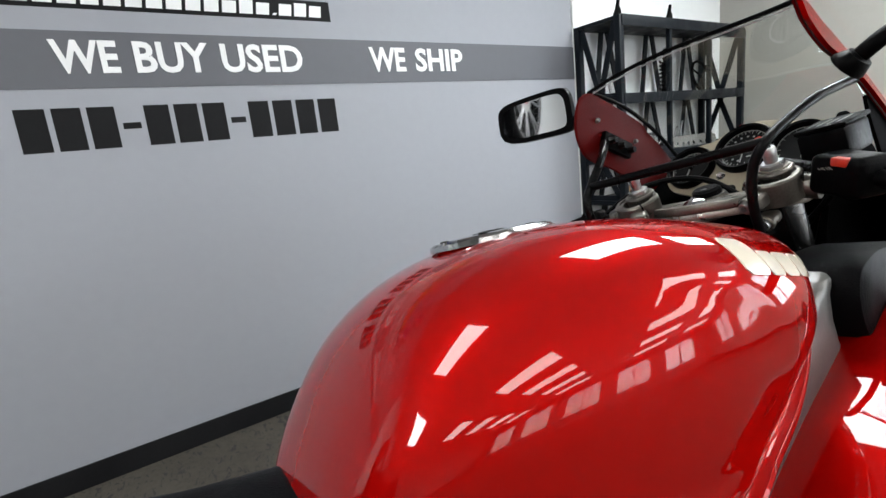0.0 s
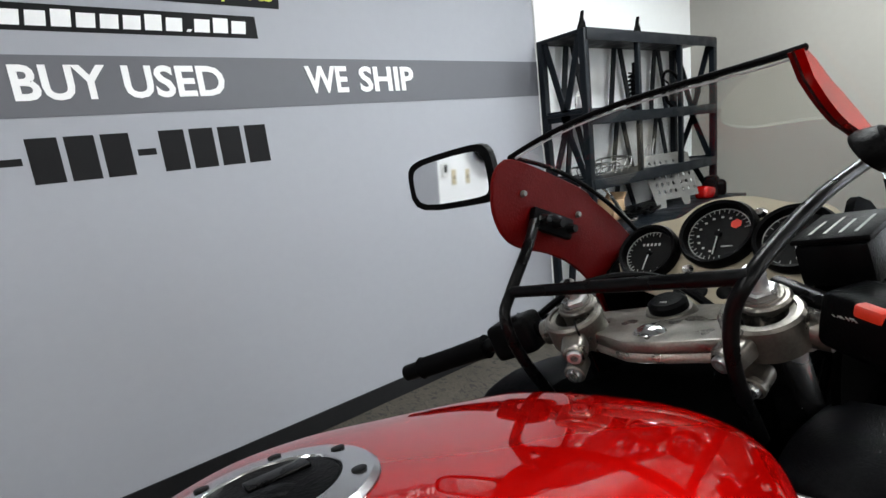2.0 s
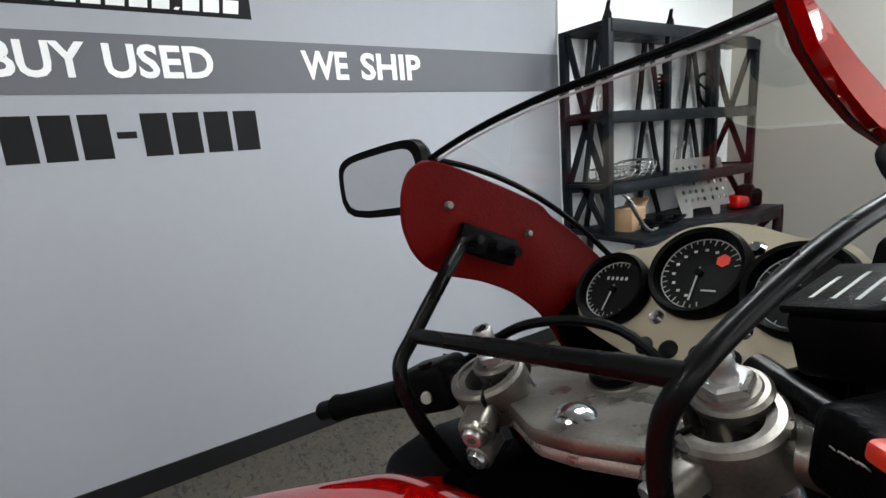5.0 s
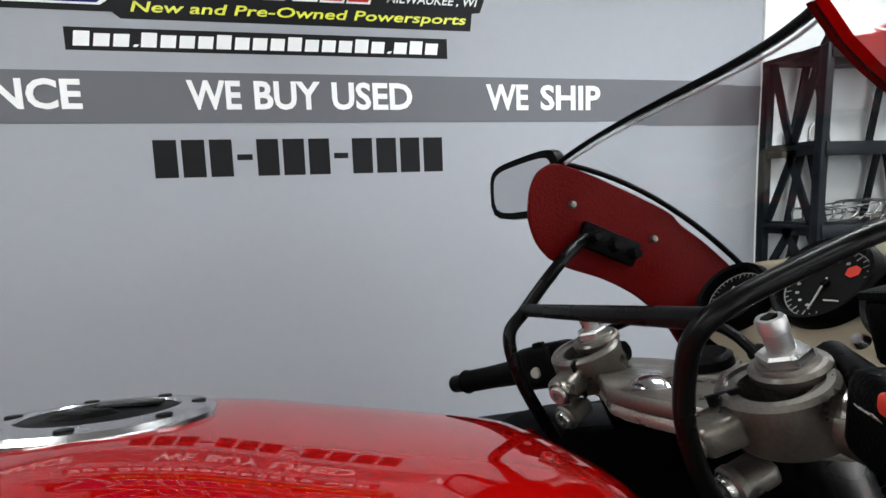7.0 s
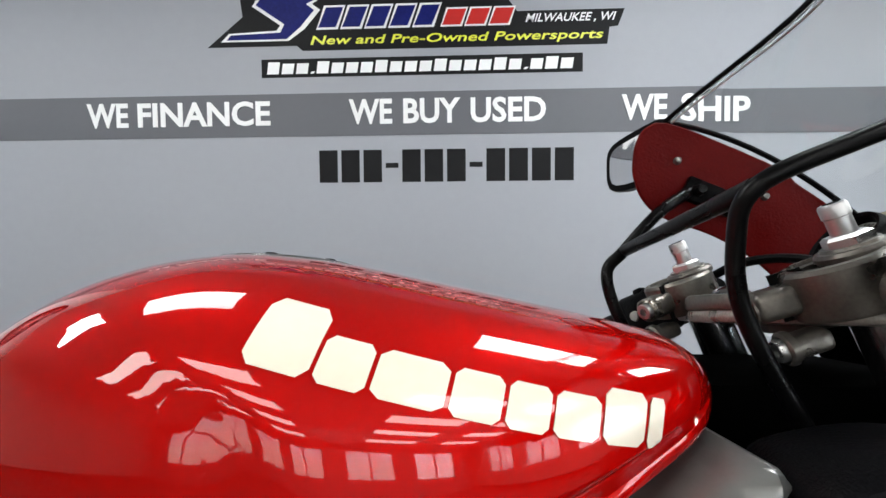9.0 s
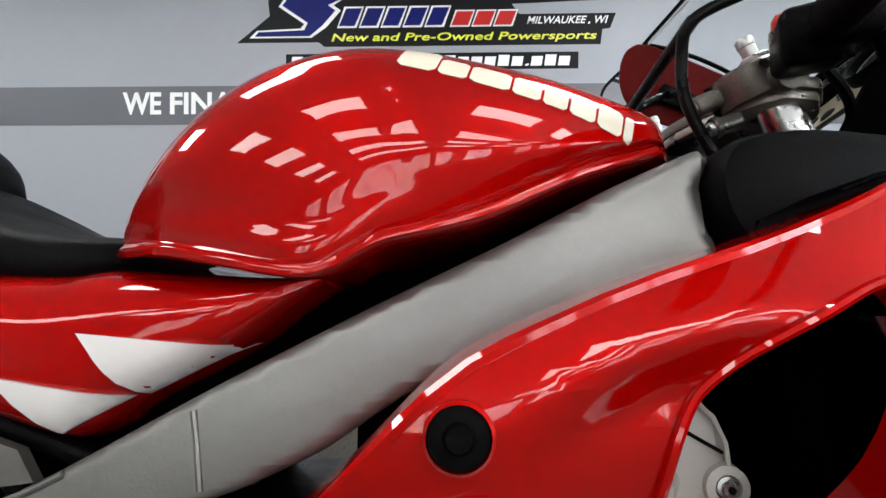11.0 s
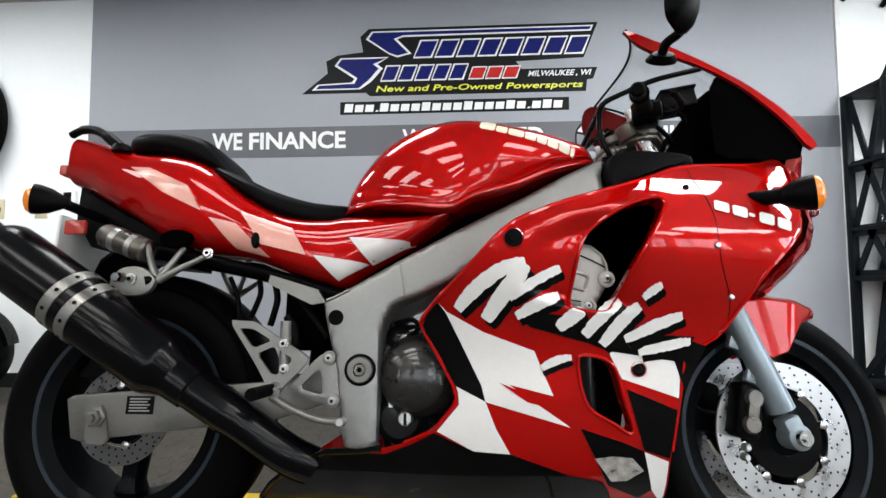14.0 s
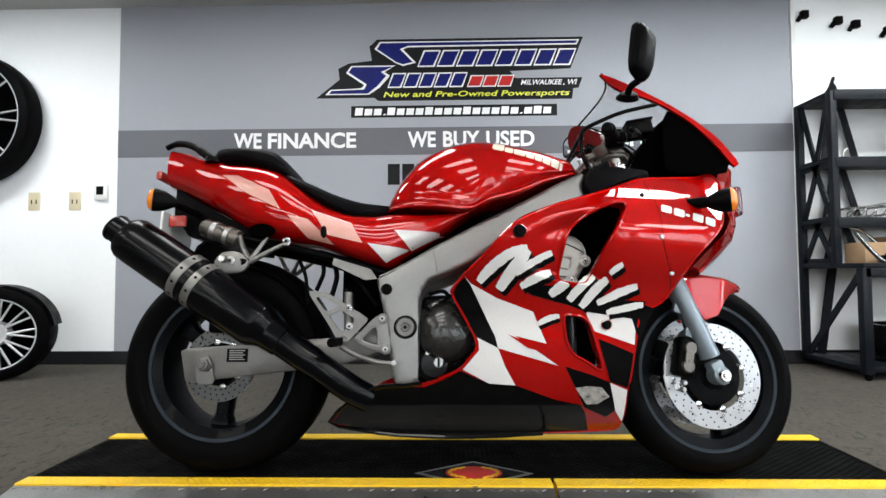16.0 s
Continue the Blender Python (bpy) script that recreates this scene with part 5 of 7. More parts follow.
for sy in (-0.100, 0.100):
    o = Vector((0, sy, 0))
    fk = part("fork_leg", tube([FT + o + FD * 0.45, FT + o + FD * 0.47, FT + o + FD * 0.74], [0.027, 0.031, 0.030], 20), M_FORK, bike, "grey fork leg", STEER)
    part("stanchion", tube([FT + o + FD * 0.0, FT + o + FD * 0.45], 0.0215, 20), M_CHROME, fk, "polished upper fork tube")
    part("axle_clamp", merge(moved(box(-0.020, 0.022, -0.020, 0.020, -0.010, 0.045, 0.008), Matrix.Translation(FB + o) @ pose(0, 0, 0, 0, -22, 0)), moved(lathe([(0.0, -0.024), (0.020, -0.024), (0.027, -0.019), (0.028, 0.019), (0.020, 0.024), (0.0, 0.024)], 28), Matrix.Translation(FB + o))), M_FORK, fk)
    up = Matrix.Translation(FT + o) @ pose(0, 0, 0, 0, -21, 0)
    part("fork_cap", moved(lathe([(0.0, 0.005), (0.0185, 0.005), (0.0195, 0.003), (0.0225, 0.0025), (0.0245, 0.0), (0.0245, -0.004), (0.0225, -0.005), (0.0225, -0.03)], 36, "z"), up), M_CAST, fk, "machined fork cap")
    part("cap_hexagon", moved(lathe([(0.0, 0.0125), (0.014, 0.0125), (0.0165, 0.0105), (0.0165, 0.004)], 6, "z"), up), M_STEEL, fk, "hexagonal fork cap nut", smooth=False)
    part("adjuster", moved(lathe([(0.0, 0.032), (0.005, 0.032), (0.0054, 0.036), (0.0082, 0.036), (0.0095, 0.034), (0.0095, 0.026), (0.0085, 0.025), (0.0085, 0.012)], 24, "z"), up), M_STEEL, fk, "polished preload adjuster")
    part("adjuster_slot", moved(box(-0.0052, 0.0052, -0.0028, 0.0028, 0.0322, 0.0366), up), M_HOLE, fk, smooth=False)
    part("caliper_lug", moved(box(-0.055, 0.0, -0.008, 0.008, -0.012, 0.03, 0.004), Matrix.Translation(FT + o + FD * 0.60) @ pose(0, 0, 0, 0, 20, 0)), M_FORK, fk)
    part("caliper_lug", moved(box(-0.055, 0.0, -0.008, 0.008, -0.012, 0.02, 0.004), Matrix.Translation(FT + o + FD * 0.68) @ pose(0, 0, 0, 0, 20, 0)), M_FORK, fk)
    s = math.copysign(1, sy)
    cal = part("brake_caliper", moved(box(-0.030, 0.030, -0.032, 0.030, -0.060, 0.060, 0.014, 3), Matrix.Translation(FB + Vector((-0.098, s * 0.078, 0.055))) @ pose(0, 0, 0, 0, 14, 0)), M_BLACK, bike, "black brake caliper with a pale cover", STEER)
    pc = bmesh.new()
    for dz in (-0.028, 0.028):
        pc = merge(pc, moved(lathe([(0.0, -0.010), (0.017, -0.010), (0.020, -0.006), (0.020, 0.002)], 20), pose(0, 0, dz)))
    box(-0.013, 0.013, -0.009, 0.0, -0.03, 0.03, 0.003, bm=pc)
    part("piston_cover", moved(pc, Matrix.Translation(FB + Vector((-0.098, s * 0.078 + (-0.032 if s < 0 else 0.042), 0.055))) @ pose(0, 0, 0, 0, 14, 0)), M_CAST, cal, "pale grey piston cover")
    for dz in (-0.075, 0.075, 0.095, -0.095):
        part("bolt", moved(lathe([(0.0, -0.012), (0.006, -0.012), (0.009, -0.006), (0.009, 0.004)], 12), Matrix.Translation(FB + Vector((-0.098 + dz * 0.25, s * 0.078 - 0.02, 0.055 + dz)))), M_STEEL, cal)
part("front_axle", moved(lathe([(0.0, -0.140), (0.008, -0.140), (0.008, -0.134), (0.016, -0.134), (0.018, -0.128), (0.018, 0.13), (0.0, 0.13)], 24), Matrix.Translation(FB)), M_CHROME, bike, "", STEER)
part("brake_hose", tube(spline([(0.70, -0.115, 0.70), (0.735, -0.12, 0.60), (0.765, -0.115, 0.50), (0.755, -0.11, 0.42), (0.775, -0.10, 0.37)], 8, False), 0.005, 8), M_BLACK, bike)

# top clamp plate, stem nut, handlebar clamps and bars
TC = [(0.524, -0.066), (0.499, -0.024), (0.499, 0.012), (0.508, 0.056), (0.530, 0.112), (0.552, 0.134), (0.590, 0.132), (0.620, 0.10), (0.640, 0.04), (0.640, -0.04), (0.620, -0.10), (0.590, -0.132), (0.560, -0.134), (0.538, -0.112)]
LEVEL = Matrix.Translation((0, 0, 0.945)) @ pose(0, 0, 0, 90, 0, 0)
clamp = part("top_clamp", moved(plate(rounded(TC, 0.10, 1), 0.0, 0.012, bevel=0.004), LEVEL), M_SCUFF, bike, "scuffed cast aluminium top fork clamp", STEER)
TC2 = [(0.5525 + (x - 0.5525) * 1.035, y * 1.03) for x, y in TC]
part("clamp_rim", moved(plate(rounded(TC2, 0.10, 1), 0.011, 0.026, bevel=0.004), LEVEL), M_CAST, clamp, "machined lower rim of the clamp")
part("stem_nut", moved(lathe([(0.0235, 0.020), (0.0235, 0.005)], 6, "z"), pose(0.530, 0.006, 0.946)), M_CHROME, clamp, "polished hexagon stem nut", smooth=False)
part("nut_dome", moved(lathe([(0.0, 0.0335), (0.008, 0.0325), (0.015, 0.0285), (0.0185, 0.0235), (0.0205, 0.0205), (0.0235, 0.0195)], 28, "z"), pose(0.530, 0.006, 0.946)), M_CHROME, clamp)
part("washer", moved(lathe([(0.0, 0.006), (0.0265, 0.005), (0.0285, 0.0)], 28, "z"), pose(0.530, 0.006, 0.945)), M_CHROME, clamp)
part("ignition_lock", moved(lathe([(0.0, 0.046), (0.018, 0.046), (0.0225, 0.042), (0.0225, 0.0)], 24, "z"), pose(0.612, 0.012, 0.945, 0, -14, 0)), M_BLACK, clamp, "black ignition lock")
part("lock_collar", moved(lathe([(0.0226, 0.034), (0.026, 0.034), (0.030, 0.026), (0.042, 0.0), (0.0226, 0.0)], 28, "z", closed=True), pose(0.612, 0.012, 0.945, 0, -14, 0)), M_CAST, clamp)
part("lock_marking", moved(words("ON", -0.004, 0.004, 0.007, 0.011, 0, depth=0.0003), pose(0.612, 0.012, 0.945, 0, -14, 0) @ Matrix.Translation((0, 0, 0.0465)) @ pose(0, 0, 0, -90, 0, 90)), M_DIALW, clamp, smooth=False)
for s in (-1, 1):
    cx, cy = 0.545, s * 0.100
    tilt = pose(cx, cy, 0.958, 0, -20, 0)
    bc = part("bar_clamp", moved(lathe([(0.0225, 0.0), (0.0345, 0.0), (0.036, 0.003), (0.036, 0.034), (0.0335, 0.037), (0.029, 0.0375), (0.0285, 0.0345), (0.0225, 0.034)], 40, "z", closed=True), tilt), M_CAST, bike, "cast handlebar clamp", STEER)
    part("clamp_slot", moved(box(-0.042, -0.020, -0.0011, 0.0011, 0.001, 0.0378), tilt @ pose(0, 0, 0, 0, 0, s * 35)), M_HOLE, bc, smooth=False)
    part("pinch_lug", moved(box(-0.062, -0.030, -0.014, 0.014, 0.008, 0.030, 0.006, 3), tilt @ pose(0, 0, 0, 0, 0, s * 22)), M_CAST, bc)
    part("clamp_lug", moved(box(-0.056, -0.026, -0.012, 0.012, -0.020, -0.004, 0.005, 3), tilt @ pose(0, 0, 0, 0, 0, s * 10)), M_CAST, bc)
    for h, turn in ((0.019, 22), (-0.012, 10)):
        m = tilt @ pose(0, 0, 0, 0, 0, s * turn) @ Matrix.Translation((-0.063 if h > 0 else -0.057, 0, h))
        part("pinch_bolt", moved(lathe([(0.0, 0.003), (0.0036, 0.003), (0.0042, -0.005), (0.0076, -0.005), (0.0088, -0.003), (0.0088, 0.006)], 18, "x"), m), M_STEEL, bc, "socket-head pinch bolt")
        part("bolt_socket", moved(lathe([(0.0, 0.0022), (0.0036, 0.0022), (0.0036, 0.003)], 6, "x"), m), M_HOLE, bc)
        part("bolt_seat", moved(lathe([(0.0105, -0.001), (0.0125, 0.001), (0.0125, 0.006), (0.0105, 0.006)], 20, "x", closed=True), m), M_CAST, bc)
    part("bar_socket", tube([Vector((cx, cy, 0.972)) + Vector((0.004, s * 0.026, 0.0)), Vector((cx, cy, 0.968)) + Vector((0.0, s * 0.052, -0.004))], [0.019, 0.0165], 20), M_CAST, bc, "short tube that holds the handlebar")
    b0, b1 = Vector((0.548, 0.128, 0.960)), Vector((0.376, 0.362, 0.836))
    if s < 0:
        b0, b1 = Vector((0.574, -0.150, 0.990)), Vector((0.456, -0.412, 0.920))
    else:
        b1 = STEER.inverted() @ Vector((0.392, 0.366, 0.852))
    bd = (b1 - b0).normalized()
    bar = part("handlebar", tube([b0 - bd * 0.045, b1 - bd * 0.02], 0.011, 14), M_TUBE, bike, "black clip-on handlebar")
    part("grip", tube([b0 + bd * 0.135, b0 + bd * 0.14, b0 + bd * 0.20, b1 - bd * 0.035, b1 - bd * 0.03], [0.019, 0.0175, 0.0165, 0.017, 0.019], 18), M_RUBBER, bar, "worn black rubber grip")
    part("bar_end", tube([b1 - bd * 0.03, b1 - bd * 0.028, b1 + bd * 0.008, b1 + bd * 0.012], [0.011, 0.014, 0.014, 0.010], 16), M_BLACK, bar)
    q = bd.to_track_quat("X", "Z").to_matrix().to_4x4()
    sw = part("switch_housing", moved(box(-0.035, 0.035, -0.030, 0.026, -0.026, 0.028, 0.010, 3), Matrix.Translation(b0 + bd * (0.078 if s > 0 else 0.055)) @ q), M_BLACK, bar, "black plastic switch housing")
    if s < 0:
        part("kill_switch", moved(box(-0.011, 0.011, -0.007, 0.007, -0.002, 0.010, 0.003), Matrix.Translation(b0 + bd * 0.050 + Vector((-0.029, -0.004, 0.014))) @ q), M_SWRED, sw, "orange-red engine stop switch")
        part("switch_marking", moved(words("RUN", -0.009, 0.009, -0.003, 0.003, 0, depth=0.0003), Matrix.Translation(b0 + bd * 0.034 + Vector((-0.034, 0, 0.008))) @ pose(0, 0, 0, -40, 0, 60)), M_DIALW, sw, smooth=False)
    else:
        part("horn_button", moved(lathe([(0.0, -0.006), (0.006, -0.005), (0.007, 0.0)], 14), Matrix.Translation(b0 + bd * 0.075 + Vector((-0.024, -0.012, -0.004))) @ pose(0, 0, 0, 0, 0, -50)), M_DIALW, sw)
        part("dip_switch", moved(box(-0.008, 0.008, -0.005, 0.005, 0, 0.008, 0.002), Matrix.Translation(b0 + bd * 0.065 + Vector((-0.02, 0, 0.022))) @ q), M_BLACK, sw)
    l0 = b0 + bd * 0.09 + Vector((0.035, 0, 0.0))
    part("lever", tube(spline([l0 - bd * 0.03, l0 + Vector((0.03, 0, 0)), l0 + bd * 0.08 + Vector((0.045, 0, 0.0)), l0 + bd * 0.20 + Vector((0.030, 0, -0.005))], 6, False), 0.0065, 10), M_BLACK, bar, "black hand lever")
    part("lever_ball", moved(lathe([(0.0, -0.009), (0.006, -0.007), (0.009, 0.0), (0.006, 0.007), (0.0, 0.009)], 14), Matrix.Translation(l0 + bd * 0.20 + Vector((0.030, 0, -0.005)))), M_BLACK, bar)
    part("lever_perch", moved(box(-0.02, 0.03, -0.016, 0.016, -0.014, 0.016, 0.006), Matrix.Translation(b0 + bd * 0.10 + Vector((0.022, 0, 0))) @ q), M_BLACK, bar)
# brake fluid reservoir
res = part("fluid_reservoir", moved(box(-0.035, 0.045, -0.030, 0.030, -0.022, 0.022, 0.006), pose(0.622, -0.158, 1.022, 0, -8, -12)), M_BLACK, bike, "black brake fluid reservoir with a printed lid", STEER)
part("lid", moved(box(-0.037, 0.047, -0.032, 0.032, 0.0, 0.007, 0.003), pose(0.622, -0.158, 1.044, 0, -8, -12)), M_BLACK, res)
for k in range(4):
    part("bar", moved(box(-0.024, 0.026 - 0.010 * (k % 2), -0.0012, 0.0012, 0.0072, 0.0076), pose(0.622, -0.158, 1.044, 0, -8, -12) @ Matrix.Translation((0, -0.018 + 0.012 * k, 0))), M_DIALW, res, smooth=False)

# ---- instruments ----
GO = [(-0.076, 0.080), (-0.058, 0.128), (-0.012, 0.148), (0.034, 0.126), (0.042, 0.085), (0.044, 0.060), (0.066, 0.034), (0.072, -0.005), (0.066, -0.038), (0.050, -0.076), (0.044, -0.118), (0.000, -0.144), (-0.05, -0.128), (-0.076, -0.08), (-0.092, -0.03), (-0.092, 0.03)]
bm = flat(rounded(GO, 0.2, 2))
for v in bm.verts:
    v.co = Vector((v.co.x, v.co.z, 0.0))
r = bmesh.ops.extrude_face_region(bm, geom=bm.faces[:])
for v in [q for q in r["geom"] if isinstance(q, bmesh.types.BMVert)]:
    v.co.z += 0.006
bmesh.ops.recalc_face_normals(bm, faces=bm.faces[:])
# turn so that the panel's x runs down towards the rider
GM2 = Matrix.Translation((0.726, -0.004, 1.022)) @ Matrix(((0.62, 0, -0.785, 0), (0, 1, 0, 0), (0.785, 0, 0.62, 0), (0, 0, 0, 1)))
dash = part("instrument_panel", moved(bm, GM2), M_GOLD, bike, "champagne coloured instrument panel with three round gauges")


def gauge(px, py, r, a0, a1, nt, needle, label):
    m = GM2 @ Matrix.Translation((px, py, 0.006))
    gz = part("gauge", moved(lathe([(r * 0.98, 0.0), (r * 1.0, 0.010), (r * 0.93, 0.017), (r * 0.84, 0.015), (r * 0.80, 0.004), (0.0, 0.003)], 48, "z"), m), M_BLACK, dash, label)
    part("dial", moved(lathe([(0.0, 0.0045), (r * 0.80, 0.0045), (r * 0.80, 0.0035)], 40, "z"), m), M_DIAL, gz)
    bm = bmesh.new()
    for i in range(nt):
        a = radians(a0 + (a1 - a0) * i / (nt - 1))
        ln = 0.12 if i % 2 == 0 else 0.07
        b = box(r * (0.76 - ln), r * 0.76, -0.00035, 0.00035, 0.0047, 0.0053)
        bm = merge(bm, moved(b, Matrix.Rotation(a, 4, "Z")))
    tagged(part("ticks", moved(bm, m), M_DIALW, gz, smooth=False), kind="stuff")
    arc = [Vector((r * 0.77 * math.cos(radians(a0 + (a1 - a0) * i / 40)), r * 0.77 * math.sin(radians(a0 + (a1 - a0) * i / 40)), 0.005)) for i in range(41)]
    part("scale_arc", moved(tube(arc, 0.0005, 5), m), M_DIALW, gz)
    part("needle", moved(moved(box(-r * 0.12, r * 0.62, -0.0007, 0.0007, 0.0065, 0.0075), Matrix.Rotation(radians(needle), 4, "Z")), m), M_DIALW, gz, smooth=False)
    part("needle_boss", moved(lathe([(0.0, 0.009), (r * 0.08, 0.008), (r * 0.09, 0.004)], 16, "z"), m), M_BLACK, gz)
    return gz, m, r


g1, m1, r1 = gauge(-0.014, 0.092, 0.045, 215, -20, 25, 172, "round speedometer")
g2, m2, r2 = gauge(0.010, 0.0, 0.050, 190, -75, 27, 176, "round rev counter with a red mark")
g3, m3, r3 = gauge(-0.004, -0.088, 0.045, 215, -20, 13, 190, "round temperature gauge")
part("red_mark", moved(moved(lathe([(0.0, 0.0056), (0.007, 0.0056), (0.007, 0.005)], 6, "z"), pose(0.014, -0.020, 0)), m2), M_SWRED, g2)
for i in range(5):
    part("bar", moved(box(0.012, 0.016, 0.010 - 0.006 * i, 0.0128 - 0.006 * i, 0.0047, 0.0053), m1), M_DIALW, g1, smooth=False)
for k in range(9):
    a = radians(165 - 24 * k)
    part("numeral_bar", moved(box(-0.0013, 0.0013, -0.0016, 0.0016, 0.0047, 0.0053), m2 @ Matrix.Translation((0.026 * math.cos(a), 0.026 * math.sin(a), 0))), M_DIALW, g2, smooth=False)
part("bar", moved(box(-0.0195, -0.0178, -0.020, -0.006, 0.0047, 0.0053), m2), M_DIALW, g2, smooth=False)
for px, py in ((0.040, -0.044), (-0.040, 0.034), (-0.044, -0.050)):
    part("screw", moved(lathe([(0.0, 0.010), (0.005, 0.011), (0.0075, 0.007), (0.0085, 0.0055)], 14, "z"), GM2 @ Matrix.Translation((px, py, 0.0))), M_CHROME, dash)
for py in (-0.045, -0.018, 0.012, 0.038):
    part("warning_lamp", moved(lathe([(0.0, 0.009), (0.007, 0.008), (0.010, 0.006), (0.010, 0.004)], 18, "z"), GM2 @ Matrix.Translation((-0.072, py, 0.0))), M_DIAL, dash)

# black fairing stay of bent tube
JL, JR = Vector((0.474, 0.143, 1.019)), Vector((0.473, -0.138, 1.039))
stay = part("fairing_stay", tube(spline([(0.578, 0.172, 1.105), (0.52, 0.145, 1.068), JL, (0.450, 0.137, 0.990), (0.462, 0.132, 0.935), (0.500, 0.122, 0.860)], 8, False), 0.0075, 14), M_TUBE, bike, "black bent tube fairing stay")
part("stay_leg", tube(spline([(0.700, -0.172, 1.108), (0.60, -0.160, 1.090), (0.53, -0.148, 1.066), JR, (0.467, -0.122, 1.005), (0.474, -0.115, 0.950), (0.515, -0.110, 0.870)], 8, False), 0.0066, 14), M_TUBE, stay)
part("cross_tube", tube([JL, JL.lerp(JR, 0.5), JR], 0.0075, 14), M_TUBE, stay)

# mirrors
def mirror(s):
    base = Vector((0.585, s * 0.196, 1.140)) if s > 0 else Vector((0.600, s * 0.196, 1.120))
    c = Vector((0.560, 0.326, 1.188)) if s > 0 else Vector((0.600, -0.305, 1.205))
    turn = pose(0, 0, 0, 0, 0, 14 if s > 0 else -62)
    outline = [(-0.088, -0.040), (-0.088, 0.030), (-0.070, 0.048), (0.060, 0.048), (0.090, 0.034), (0.090, -0.044), (-0.070, -0.050)]
    if s < 0:
        outline = [(-a, b) for a, b in outline]
    ol = rounded(outline, 0.2, 2)
    rings = []
    for d, k in ((-0.004, 1.0), (0.008, 1.02), (0.022, 0.93), (0.034, 0.70), (0.040, 0.35)):
        rings.append([Vector((d, p[0] * k, p[1] * k)) for p in ol])
    m = Matrix.Translation(c) @ turn
    if s < 0:
        m = m @ pose(0, 0, 0, 78, 0, 0) @ pose(0, 0, 0, 0, 14, 0)
    mi = part("mirror", moved(loft(rings), m), M_BLACK, bike, "black rear-view mirror")
    gl = flat([(p[0] * 0.86, p[1] * 0.78) for p in ol])
    for v in gl.verts:
        v.co = Vector((-0.0052, v.co.x, v.co.z))
    bmesh.ops.recalc_face_normals(gl, faces=gl.faces[:])
    for f in gl.faces:
        if f.normal.x > 0:
            f.normal_flip()
    part("mirror_glass", moved(gl, m), M_MIRROR, mi, "mirror glass", smooth=False)
    part("stalk", tube(spline([base, base + Vector((0.0, s * 0.03, 0.02)), c + Vector((0.028, -s * 0.055, -0.045 if s < 0 else -0.03)), c + Vector((0.025, 0, -0.01))], 6, False), 0.011, 12), M_BLACK, mi)
    part("mirror_base", moved(lathe([(0.0, 0.018), (0.020, 0.014), (0.028, 0.0), (0.028, -0.004)], 20, "z"), Matrix.Translation(base) @ pose(0, 0, 0, -60 * s, 0, 0) @ Matrix.Diagonal((1.3, 0.8, 1, 1))), M_BLACK, mi)


mirror(1)
mirror(-1)


# turn signals
def indicator(p, d, flip=1, big=1.0):
    p, d = Vector(p), Vector(d).normalized()
    q = d.to_track_quat("X", "Z").to_matrix().to_4x4()
    t = part("turn_signal", moved(moved(lathe([(0.008, -0.030), (0.018, -0.018), (0.030, 0.004), (0.035, 0.024), (0.036, 0.036)], 24, "x"), Matrix.Diagonal((1, 0.75, 1, 1))), Matrix.Translation(p) @ q), M_BLACK, bike, "black turn signal with an amber lens")
    part("lens", moved(moved(lathe([(0.0, 0.053), (0.018, 0.051), (0.030, 0.045), (0.0355, 0.036)], 24, "x"), Matrix.Diagonal((1, 0.75, 1, 1))), Matrix.Translation(p) @ q), M_AMBER, t, "ribbed amber lens")
    return t


indicator((0.790, -0.295, 0.748), (0.8, -0.45, 0.0))
indicator((0.790, 0.295, 0.748), (0.8, 0.45, 0.0))
indicator((-0.840, -0.215, 0.785), (-0.85, -0.45, 0.03))
indicator((-0.840, 0.215, 0.785), (-0.85, 0.45, 0.03))

# ---- rear end and drive side ----
def bolt(x, y, z, r, mat_, parent, depth=0.008, seg=6):
    part("bolt", moved(lathe([(0.0, -depth), (r * 0.62, -depth), (r * 0.7, -depth * 0.5), (r, -depth * 0.4), (r, 0.004)], 14), pose(x, y, z)), mat_, parent)
    return part("bolt_socket", moved(lathe([(0.0, -depth - 0.0006), (r * 0.38, -depth - 0.0006), (r * 0.38, -depth)], seg), pose(x, y, z)), M_HOLE, parent)


A0, A1 = Vector((-0.935, -0.225, 0.670)), Vector((-0.505, -0.205, 0.388))
ad = (A1 - A0).normalized()
muff = part("muffler", tube([A0 - ad * 0.004, A0, A0 + ad * 0.012, A0 + ad * 0.04, A0 + ad * 0.30, A1 - ad * 0.040, A1 - ad * 0.030, A1 - ad * 0.012, A1 + ad * 0.012], [0.040, 0.064, 0.069, 0.070, 0.071, 0.0705, 0.067, 0.056, 0.047], 36), M_MUFF, bike, "black cylindrical muffler with two drilled silver straps")
part("end_tip", tube([A0 + ad * 0.01, A0 - ad * 0.03, A0 - ad * 0.055], [0.042, 0.042, 0.042], 28, caps=False), M_MUFF, muff, "short black outlet pipe")
part("end_tip_rim", lathe([(0.036, -0.002), (0.0425, -0.002), (0.0435, 0.004), (0.036, 0.004)], 28, "x", closed=True), M_TUBE, muff, m=Matrix.Translation(A0 - ad * 0.055) @ ad.to_track_quat("X", "Z").to_matrix().to_4x4())
part("end_bore", tube([A0 - ad * 0.02, A0 - ad * 0.018], 0.038, 24), M_VOID, muff)
